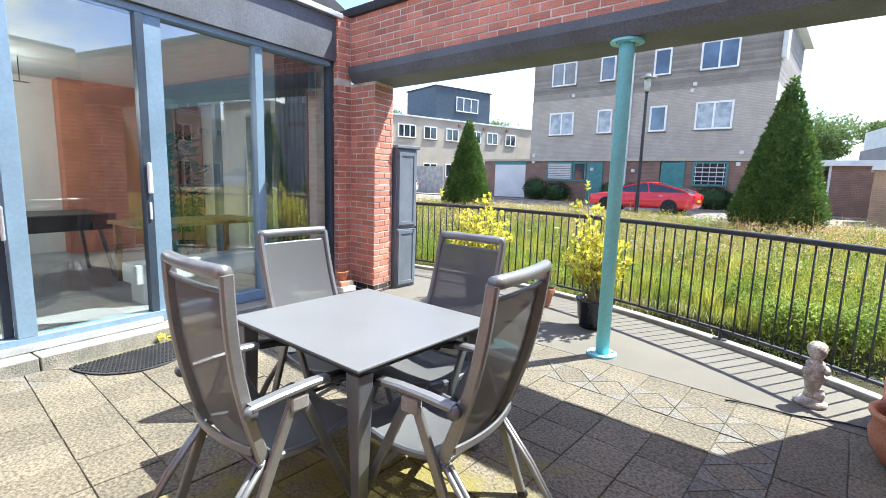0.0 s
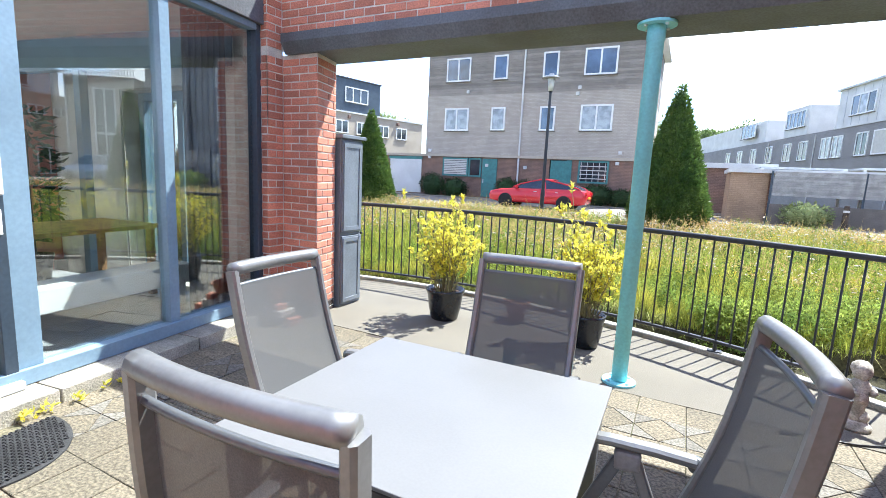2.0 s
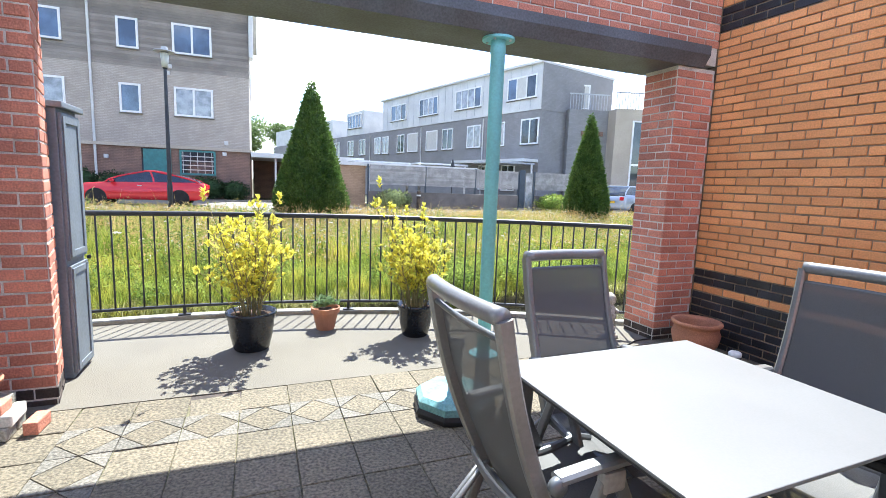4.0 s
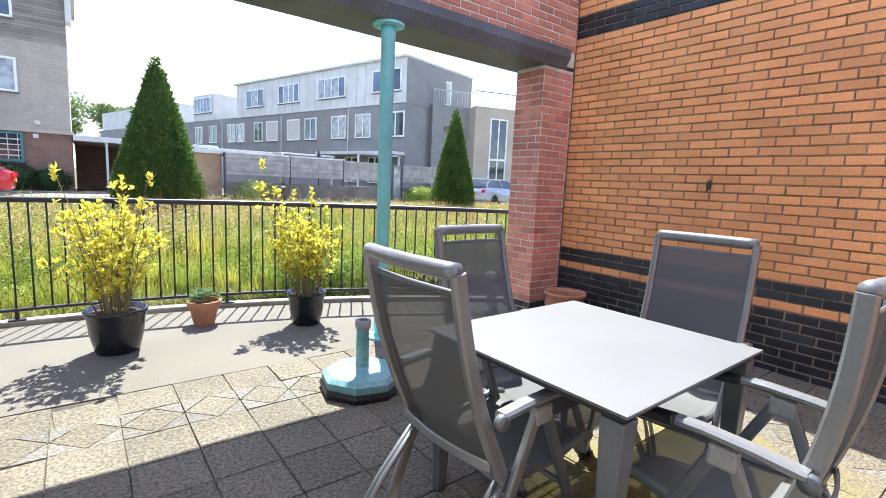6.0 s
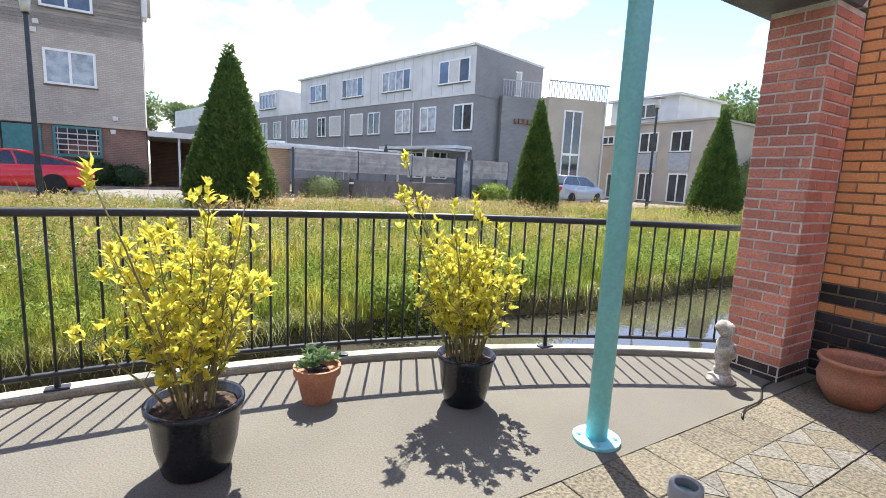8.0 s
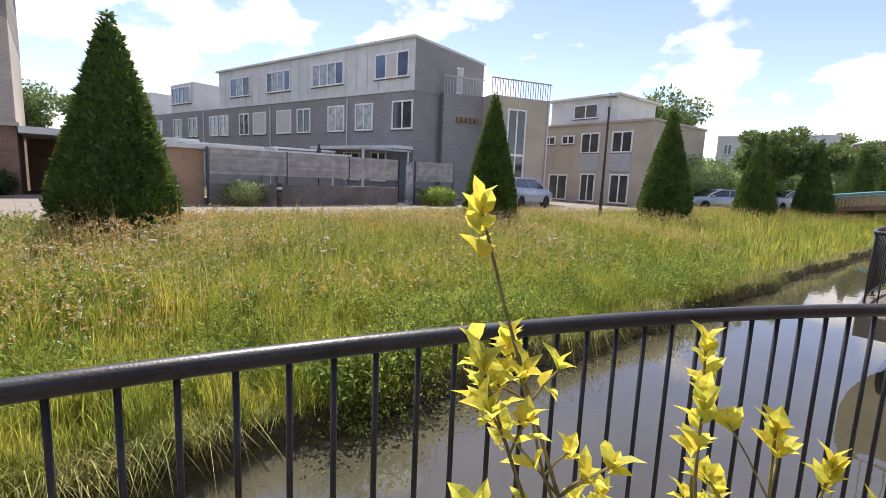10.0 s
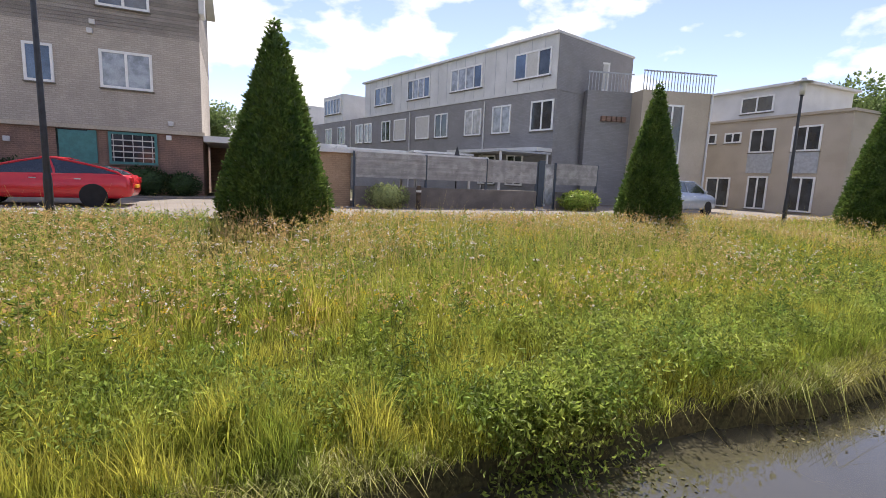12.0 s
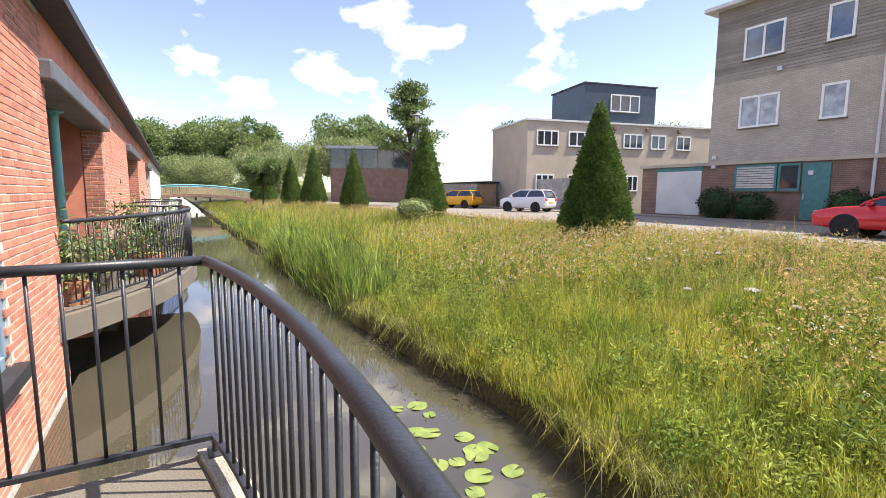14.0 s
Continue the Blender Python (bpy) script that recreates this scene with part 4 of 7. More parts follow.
# Salvaged bricks stacked in the corner.
def loose_brick(a, b, m, lab):
    o = tagged(part("loose_brick", boxed(a, b, 0.008), m), lab, "brick", "stacked bricks by the pier")
    return o


for k, (x, y, z, w, d, h, m, rz) in enumerate(((-3.19, -0.66, 0.0, 0.24, 0.11, 0.07, M_STONE, 3), (-3.19, -0.78, 0.0, 0.24, 0.11, 0.07, M_STONE, -2), (-3.17, -0.72, 0.07, 0.23, 0.20, 0.065, M_MORTAR, 2),
                                               (-3.21, -0.66, 0.135, 0.21, 0.10, 0.06, M_STONE, 1), (-3.27, -0.75, 0.135, 0.07, 0.12, 0.06, M_MORTAR, 4), (-3.13, -0.75, 0.135, 0.07, 0.12, 0.06, M_BRICK, -3), (-2.98, -0.72, 0.0, 0.07, 0.16, 0.075, M_BRICK, -4))):
    o = loose_brick((-w / 2, -d / 2, 0), (w / 2, d / 2, h), m, "old mossy brick in a small stack")
    o.matrix_basis = pose(x, y, z, 0, 0, rz)
sh = thing("clay_shard", "broken clay pot on stacked bricks", "pot shard", pose(-3.21, -0.70, 0.195, 12, 0, 30))
bm = bmesh.new()
lathe(bm, [(0.055, 0.012), (0.075, 0.11), (0.085, 0.115), (0.085, 0.13), (0.07, 0.13), (0.048, 0.012)], 12)
part("pot", bm, M_TERRA, sh)

cable = bmesh.new()
tube(cable, [(1.0 + 0.08 * k, -0.58 + 0.02 * k + 0.02 * math.sin(k), 0.008) for k in range(12)], 0.006, 6)
tagged(part("garden_hose", cable, M_PLASTIC, smooth=True), "thin black cable lying along the paving", "cable")
gl = thing("ground_light", "black garden spot with a pale cap by the wall", "garden light", pose(1.90, -1.22, 0))
bm = bmesh.new()
lathe(bm, [(0, 0), (0.045, 0), (0.048, 0.10), (0.044, 0.115), (0, 0.115)], 18)
part("body", bm, M_PLASTIC, gl, smooth=True)
bm = bmesh.new()
lathe(bm, [(0.0, 0.115), (0.046, 0.115), (0.05, 0.122), (0.05, 0.145), (0.04, 0.155), (0, 0.158)], 18)
part("cap", bm, M_WHITEP, gl, "pale round cap", True)
hook = bmesh.new()
tube(hook, [(0, 0, 0), (-0.05, 0, 0), (-0.06, 0, -0.03)], 0.008, 6)
blob(hook, (-0.03, 0, 0.03), (0.02, 0.02, 0.045))
o = tagged(part("wall_hook", hook, M_BARK), "small dark hook on the orange wall", "hook")
o.matrix_basis = pose(2.30, -1.95, 1.42)

# ---- things in the room ----
def in_room(x, y, z=0.10, rz=0):
    return GW @ pose(x, y, z, 0, 0, rz)


t2 = thing("games_table", "long black games table with splayed legs", "table", in_room(2.3, -2.75))
part("body", boxed((-0.75, -0.45, 0.62), (0.75, 0.45, 0.82), 0.02), M_PLASTIC, t2)
for sx in (-1, 1):
    for sy in (-1, 1):
        bm = bmesh.new()
        tube(bm, [(sx * 0.6, sy * 0.3, 0.64), (sx * 0.7, sy * 0.4, 0.0)], 0.025, 8)
        part("leg", bm, M_CHAIR, t2)
so = thing("sofa", "low black sofa against the wall", "sofa", in_room(4.6, -4.5))
part("seat", boxed((-1.1, -0.45, 0.08), (1.1, 0.45, 0.42), 0.06), M_PLASTIC, so)
part("backrest", boxed((-1.1, -0.45, 0.40), (1.1, -0.2, 0.85), 0.06), M_PLASTIC, so)
for s in (-1, 1):
    part("armrest", boxed((s * 1.1 - 0.12, -0.45, 0.08), (s * 1.1 + 0.12, 0.45, 0.6), 0.05), M_PLASTIC, so)
pc = thing("wall_picture", "small framed blue picture on the wall", "picture", in_room(4.0, -4.99, 1.55))
part("frame", boxed((-0.2, 0, -0.2), (0.2, 0.03, 0.2), 0.004), M_WHITEP, pc)
part("canvas", boxed((-0.17, 0.03, -0.17), (0.17, 0.034, 0.17)), M_FRAME_D, pc)
lb = thing("bench", "long low white bench along the window", "bench", in_room(1.2, -0.75))
part("top", boxed((-0.9, -0.16, 0.22), (0.9, 0.16, 0.42), 0.01), M_WHITEP, lb)
for s in (-1, 1):
    part("leg", boxed((s * 0.8 - 0.03, -0.14, 0), (s * 0.8 + 0.03, 0.14, 0.22)), M_WHITEP, lb)
dt = thing("dining_table", "pale oak dining table in the room", "table", in_room(0.97, -1.6))
part("tabletop", boxed((-0.8, -0.45, 0.72), (0.8, 0.45, 0.76), 0.006), M_WOOD, dt)
for sx in (-1, 1):
    for sy in (-1, 1):
        part("leg", boxed((sx * 0.72 - 0.03, sy * 0.38 - 0.03, 0), (sx * 0.72 + 0.03, sy * 0.38 + 0.03, 0.72)), M_WOOD, dt)
pot = thing("house_plant", "tall dark house plant in the room", "plant", in_room(0.5, -2.7))
bm = bmesh.new()
lathe(bm, pot_profile(0.17, 0.32), 20)
part("pot", bm, M_POT, pot, smooth=True)
random.seed(7)
P, D = [], []
for k in range(420):
    z, a = random.uniform(0.5, 1.95), random.uniform(0, 6.28)
    r = 0.27 * math.sin(math.pi * (z - 0.35) / 1.75) * random.uniform(0.3, 1)
    P.append((r * math.cos(a), r * math.sin(a), z)), D.append((math.cos(a), math.sin(a), random.uniform(-0.8, 0.6)))
leaf_cloud("leaf", (P, D), 0.17, 0.05, M_HEDGE, pot, 0.3, kind="stuff")
bm = bmesh.new()
tube(bm, [(0, 0, 0.28), (0.02, 0.01, 1.0), (0, 0, 1.7)], 0.018, 6)
part("stem", bm, M_BARK, pot)
sr = thing("spotlight_rail", "dark ceiling rail with two small spots", "lamp", in_room(3.6, -3.4, 2.55))
bm = bmesh.new()
tube(bm, [(-1.6, 0, 0), (1.6, 0, 0)], 0.008, 6)
part("rail", bm, M_PLASTIC, sr)
for x in (-0.9, 0.3):
    bm = bmesh.new()
    blob(bm, (x, 0, -0.03), (0.05, 0.05, 0.04))
    part("spot", bm, M_PLASTIC, sr, smooth=True)
    # Point light added under each spot to brighten the room.
    room_fill = new("spot_light", bpy.data.lights.new("spot_light", "POINT"))
    room_fill.data.energy, room_fill.data.shadow_soft_size = 8.0, 0.04
    room_fill.matrix_basis = in_room(3.6 + x, -3.4, 2.42)
for x in (-1.5, 1.5):
    bm = bmesh.new()
    tube(bm, [(x, 0, 0), (x, 0, 0.31)], 0.006, 6)
    part("hanger", bm, M_PLASTIC, sr)

# Small yellow weeds in the joint under the door sill.
random.seed(15)
P, D = [], []
for k in range(9):
    c = GW @ Vector((2.0 + random.uniform(-0.35, 0.35), 0.33 + random.uniform(-0.02, 0.05), 0.0))
    for q in range(9):
        a = random.uniform(0, 6.28)
        P.append((c.x, c.y, random.uniform(0.0, 0.05))), D.append((math.cos(a), math.sin(a), random.uniform(0.2, 1.2)))
tagged(leaf_cloud("sill_weed", (P, D), 0.045, 0.018, M_GOLD, None, 0.2), "small yellow weeds growing under the door sill", "weeds", kind="stuff")


# ---- plants beyond the terrace ----
def fast_mesh(name, verts, faces, material, parent=None, label="", kind=""):
    me = bpy.data.meshes.new(name)
    verts, faces = np.asarray(verts, np.float32), np.asarray(faces, np.int32)
    k = faces.shape[1]
    me.vertices.add(len(verts))
    me.vertices.foreach_set("co", verts.ravel())
    me.loops.add(faces.size)
    me.loops.foreach_set("vertex_index", faces.ravel())
    me.polygons.add(len(faces))
    me.polygons.foreach_set("loop_start", np.arange(0, faces.size, k, dtype=np.int32))
    me.update(calc_edges=True)
    me.materials.append(material)
    ob = new(name, me)
    ob.parent = parent
    return tagged(ob, label=label, kind=kind)


def blades(name, base, height, width, lean, material, label, category, droop=0.35):
    """Grass: each blade a tapered ribbon of three faces, bowed in its own direction."""
    B = np.asarray(base, float)
    n = len(B)
    a = np.random.uniform(0, 2 * np.pi, n)
    h = height * np.random.uniform(0.45, 1.35, n)
    h *= np.array([0.95 + 0.55 * noise.noise(Vector((q[0] * 0.8, q[1] * 0.8, 0))) + 0.85 * noise.noise(Vector((q[0] * 3.1, q[1] * 3.1, 5))) for q in B])
    h *= np.clip((14.9 - B[:, 1]) / 3.4, 0.3, 1.0)
    ln = lean * np.random.uniform(0.2, 1.4, n)
    d = np.stack([np.cos(a), np.sin(a), np.zeros(n)], 1)
    fa = np.random.uniform(0, 2 * np.pi, n)
    s = np.stack([np.cos(fa), np.sin(fa), np.zeros(n)], 1) * (width * np.random.uniform(0.7, 1.3, n))[:, None]
    up = np.array([0, 0, 1.0])
    m = B + up * (h * 0.58)[:, None] + d * (h * ln * 0.35)[:, None]
    t = B + up * (h * (1 - droop * ln * ln))[:, None] + d * (h * ln)[:, None]
    v = np.stack([B - s, B + s, m + s * 0.75, m - s * 0.75, t], 1).reshape(-1, 3)
    i = np.arange(n)[:, None] * 5
    f = np.concatenate([i + [0, 1, 2], i + [0, 2, 3], i + [3, 2, 4]])
    return tagged(fast_mesh(name, v, f, material), label, category, kind="stuff")


gz = np.vectorize(ground_z)


def field(n, x0, x1, y0, y1, tight=1.0):
    x = np.random.uniform(x0, x1, n)
    y = y0 + (y1 - y0) * np.random.uniform(0, 1, n) ** tight
    return np.stack([x, y, gz(x, y) - 0.02], 1)


def dry(p):
    """Only what stands above the scarp of the bank."""
    return p[p[:, 2] > -0.75]


def tussock(p, n, s):
    """Grass stands in tufts, with gaps between them."""
    q = np.repeat(p, n, 0)
    q[:, :2] += np.random.normal(0, s, (len(q), 2))
    return q


def patchy(p, scale, cut, seed=0.0):
    k = np.array([noise.noise(Vector((q[0] * scale + seed, q[1] * scale, seed))) for q in p])
    return p[k > cut]


np.random.seed(11)
blades("meadow_grass", np.concatenate([tussock(field(8200, -8, 8, 4.2, 8.5), 18, 0.05), tussock(field(5200, -16, 16, 7, 14.2), 16, 0.06)]), 0.37, 0.0039, 0.36, M_GRASS, "tall green and yellowing meadow grass", "grass")
blades("meadow_grass", np.concatenate([field(30000, -42, -9, 4.3, 14.2), field(30000, 9, 42, 4.3, 14.2), field(9000, -85, -42, 4.3, 14.2), field(9000, 42, 85, 4.3, 14.2)]), 0.46, 0.011, 0.5, M_GRASS, "tall green and yellowing meadow grass", "grass")
blades("bank_grass", np.concatenate([tussock(dry(field(4200, -11, 11, 3.9, 5.2)), 16, 0.045), tussock(dry(field(2100, -45, 45, 3.9, 4.8)), 10, 0.06)]), 0.23, 0.0036, 0.6, M_BANK, "overhanging long grass on the canal bank", "grass", 0.55)
blades("bank_fringe", np.concatenate([tussock(dry(field(1500, -13, 13, 3.85, 4.12)), 12, 0.03), tussock(dry(field(1000, -45, 45, 3.85, 4.2)), 8, 0.04)]) + [0, 0, 0.03], 0.25, 0.0036, 1.45, M_FRINGE, "dry drooping grass over the bank's edge", "grass", 0.62)
blades("straw_stalks", np.concatenate([patchy(field(17000, -16, 16, 6.0, 14.0, 0.8), 0.25, -0.1), patchy(field(24000, -60, 60, 6.5, 14.0, 0.8), 0.15, -0.1)]), 0.68, 0.0042, 0.28, M_STRAW, "dry straw-coloured flowering grass stalks", "grass")
np.random.seed(12)
p = np.concatenate([patchy(field(5200, -14, 14, 4.4, 13.5), 0.55, 0.02, 3.0), patchy(field(2200, -9, 9, 4.2, 5.8), 1.1, 0.0, 4.0), patchy(field(2600, -14, 14, 4.4, 13.5), 1.7, 0.2, 8.0)])
k = np.repeat(p, 34, 0) + np.random.normal(0, 1, (len(p) * 34, 3)) * [0.10, 0.10, 0.0] + np.stack([np.zeros(len(p) * 34)] * 2 + [np.random.uniform(0.03, 0.42, len(p) * 34)], 1)
tagged(leaf_cloud("herb_patches", (k, np.random.normal(0, 1, k.shape) + [0, 0, 0.6]), 0.052, 0.021, M_HERB, None, 0.2), "dark leafy herbs among the meadow grass", "herbs", kind="stuff")
p = np.concatenate([field(270, 2.0, 4.6, 4.25, 5.4), field(300, 7, 11, 4.1, 5.0), field(260, 0.7, 1.9, 3.95, 4.5)])
k = np.repeat(p, 26, 0) + np.random.normal(0, 1, (len(p) * 26, 3)) * [0.15, 0.15, 0.0] + np.stack([np.zeros(len(p) * 26)] * 2 + [np.random.uniform(0.05, 0.55, len(p) * 26)], 1)
tagged(leaf_cloud("bank_shrub", (k, np.random.normal(0, 1, k.shape) + [0, 0, 0.5]), 0.062, 0.026, M_HERB, None, 0.2), "low leafy shrubs on the canal bank", "shrub", kind="stuff")
for nm, m, n, zz, size, lab in (("white_flowers", M_FLW, 6500, 0.56, 0.022, "small white meadow flowers"), ("yellow_flowers", M_FLY, 6500, 0.52, 0.022, "small yellow meadow flowers"), ("seed_heads", M_FLP, 21000, 0.58, 0.032, "reddish grass seed heads over the meadow")):
    p = patchy(np.concatenate([field(n, -14, 14, 5.4, 14.2, 0.8), field(n, -60, 60, 6.5, 14.2, 0.7)]), 0.3, -0.12, zz * 9)
    p = p + np.stack([np.zeros(len(p))] * 2 + [np.random.normal(zz, 0.09, len(p)) * np.clip((14.9 - p[:, 1]) / 3.4, 0.3, 1.0)], 1)
    q = np.repeat(p, 5, 0) + np.random.normal(0, 0.012, (len(p) * 5, 3))
    tagged(leaf_cloud(nm, (q, np.random.normal(0, 1, q.shape) + [0, 0, 0.6]), size, size * 0.8, m, None, 0.1), lab, "flowers", kind="stuff")
np.random.seed(14)
p = np.concatenate([patchy(field(4800, -13, 13, 4.4, 13.5), 0.7, -0.1, 5.0), patchy(field(2600, -40, 40, 5.5, 13.5), 0.5, -0.05, 6.0)])
u = np.tile(np.linspace(0.12, 1.0, 26), len(p))
tall = np.repeat(np.random.uniform(0.35, 0.78, len(p)) * np.clip((14.9 - p[:, 1]) / 3.4, 0.3, 1.0), 26)
lean = np.repeat(np.random.normal(0, 0.12, (len(p), 2)), 26, 0)
k = np.repeat(p, 26, 0)
k[:, :2] += lean * u[:, None]
k[:, 2] += u * tall
tagged(leaf_cloud("tall_weeds", (k, np.random.normal(0, 1, k.shape) * [1, 1, 0.5] + [0, 0, 0.55]), 0.078, 0.018, M_TALLWEED, None, 0.25), "tall leafy green weeds standing among the grass", "weeds", kind="stuff")
def umbel(x, y, z, r):
    """A wild carrot: a thin stem that forks under a flat head of tiny white florets."""
    t = thing("wild_carrot", "white flat-headed wild carrot flower above the grass", "flower", pose(x, y, ground_z(x, y)), "wild carrots in the meadow")
    top = z - ground_z(x, y)
    bm = bmesh.new()
    tube(bm, [(0, 0, 0), (0.01, 0.01, top * 0.6), (0, 0, top - 0.05)], [0.004, 0.003, 0.0025], 5)
    P = []
    for k in range(40):
        q, a = r * math.sqrt((k + 0.5) / 40), k * 2.4
        p = Vector((q * math.cos(a), q * math.sin(a), top - 0.25 * q * q / r))
        tube(bm, [(0, 0, top - 0.05), p], 0.0009, 3)
        P += [p] * 5
    part("stem", bm, M_TALLWEED, t)
    leaf_cloud("flower_head", (P, np.random.normal(0, 1, (len(P), 3)) + [0, 0, 0.8]), 0.018, 0.014, M_FLW, t, 0.1, kind="stuff")


random.seed(19)
umbel(-4.45, 7.25, 0.28, 0.085)
for k in range(34):
    x, y = random.uniform(-9, 9), random.uniform(7.0, 12.5)
    umbel(x, y, ground_z(x, y) + random.uniform(0.42, 0.6), random.uniform(0.03, 0.055))
blades("reeds", np.concatenate([field(3600, -19, -9.3, 3.85, 4.7), field(900, -34, -19, 3.9, 4.7)]), 0.95, 0.011, 0.45, M_REED, "upright green reeds at the water's edge", "reeds", 0.3)

# Lily pads and floating weed.
random.seed(4)
def lily(x, y, r):
    bm = bmesh.new()
    c = bm.verts.new((0, 0, 0))
    ring = [bm.verts.new((r * math.cos(a), r * 0.92 * math.sin(a), 0.006 * math.sin(3 * a))) for a in [0.2 + (5.9 * k / 20) for k in range(21)]]
    for a, b in zip(ring, ring[1:]):
        bm.faces.new((c, a, b))
    low = bmesh.ops.extrude_face_region(bm, geom=bm.faces[:])
    bmesh.ops.translate(bm, vec=(0, 0, 0.006), verts=[v for v in low["geom"] if isinstance(v, bmesh.types.BMVert)])
    o = tagged(part("lily_pad", bm, M_LILY), "round yellow-green water lily leaf floating on water", "lily pad", "lily pads")
    o.matrix_basis = pose(x, y, WATER_Z + 0.004, 0, 0, random.uniform(0, 360))


for k in range(24):
    u = k / 23
    lily(-5.75 + 2.4 * u + random.uniform(-0.18, 0.18), 3.2 + 0.25 * u + 0.28 * math.sin(k * 2.4) + random.uniform(-0.06, 0.06), random.uniform(0.06, 0.12))
p = np.concatenate([field(2400, -9, 12, 3.3, 4.05, 0.5), field(1500, -30, 30, 3.4, 4.05, 0.6)])
p[:, 2] = WATER_Z + np.random.uniform(0.002, 0.012, len(p))
p = patchy(p, 0.9, -0.05, 7.0)
tagged(leaf_cloud("floating_weed", (p, np.random.normal(0, 1, p.shape) * [1, 1, 0.03]), 0.048, 0.022, M_WEED, None, 0.02), "brown and green weed floating along the bank", "water weed", kind="stuff")


def yew(x, y, h, r, seed, rough=1.0, label="clipped conical yew tree at the meadow's edge"):
    """A clipped cone: a dark inner body under some thousands of short upright sprigs, with an uneven outline."""
    np.random.seed(seed)
    t = thing("conical_yew", label, "tree", pose(x, y, ground_z(x, y), 0, 0, seed * 40), "clipped yews along the meadow")
    bm = bmesh.new()
    tube(bm, [(0, 0, 0), (0.01, 0, 0.5)], [0.09, 0.07], 8)
    part("trunk", bm, M_BARK, t)
    def rad(u):
        return r * np.where(u < 0.12, 0.74 + 0.26 * np.sqrt(u / 0.12), np.maximum(0.0, 1 - (np.maximum(u - 0.12, 0.0) / 0.88) ** 1.12))
    z0 = 0.16
    n = int(15000 * rough)
    u = 1 - np.sqrt(np.random.uniform(0, 1, n) * 0.99)
    a = np.random.uniform(0, 2 * np.pi, n)
    wob = 1 + 0.045 * np.sin(a * 5 + u * 9) + 0.035 * np.sin(a * 11 - u * 23)
    rr = rad(u) * wob * np.random.uniform(0.86, 1.03, n) + 0.012
    P = np.stack([rr * np.cos(a), rr * np.sin(a), z0 + (h - z0) * u], 1)
    D = np.stack([np.cos(a) * 0.8, np.sin(a) * 0.8, np.full(n, 0.7)], 1) + np.random.normal(0, 0.45, (n, 3))
    crown = leaf_cloud("crown", (P, D), 0.11 * (h / 4.4), 0.055 * (h / 4.4), M_YEW, t, 0.2)
    bm = bmesh.new()
    lathe(bm, [(0, z0)] + [(float(rad(np.array(k / 14.0))) * 0.87, z0 + (h - z0) * k / 14) for k in range(14)] + [(0, h * 0.97)], 22)
    for v in bm.verts:
        v.co *= 1 + 0.04 * noise.noise(v.co * 3)
    part("inner_foliage", bm, M_YEW, t)
    m = 160
    u = np.random.uniform(0.05, 0.99, m)
    a = np.random.uniform(0, 2 * np.pi, m)
    P = np.stack([rad(u) * np.cos(a), rad(u) * np.sin(a), z0 + (h - z0) * u], 1)
    P = np.repeat(P, 6, 0)
    D = np.repeat(np.stack([np.cos(a), np.sin(a), np.full(m, 0.6)], 1), 6, 0) + np.random.normal(0, 0.25, (m * 6, 3))
    leaf_cloud("shoot", (P, D), 0.16 * (h / 4.4), 0.03, M_YEW, t, 0.1, "loose new shoots", "stuff")
    return t


yew(-0.17, 12.23, 4.50, 1.12, 1)
yew(-11.17, 11.83, 4.02, 0.98, 2)
yew(10.48, 11.9, 4.45, 0.86, 3)
yew(21.3, 11.07, 5.25, 1.12, 4)
src = yew(-22.3, 12.0, 4.75, 1.0, 5, 0.6)
for x, y, s in ((-33, 12, 0.92), (-44.6, 12.2, 1.1), (-53, 12.0, 1.05), (-62, 11, 1.05), (-70, 10.8, 1.0), (31.3, 10.5, 1.07), (39.8, 9.6, 1.15), (47.5, 8.6, 1.15), (54.5, 7.9, 1.15), (60.5, 7.2, 1.15)):
    o = copy_thing(src, pose(x, y, ground_z(x, y), 0, 0, x * 7))
    o.scale = (s, s, s)


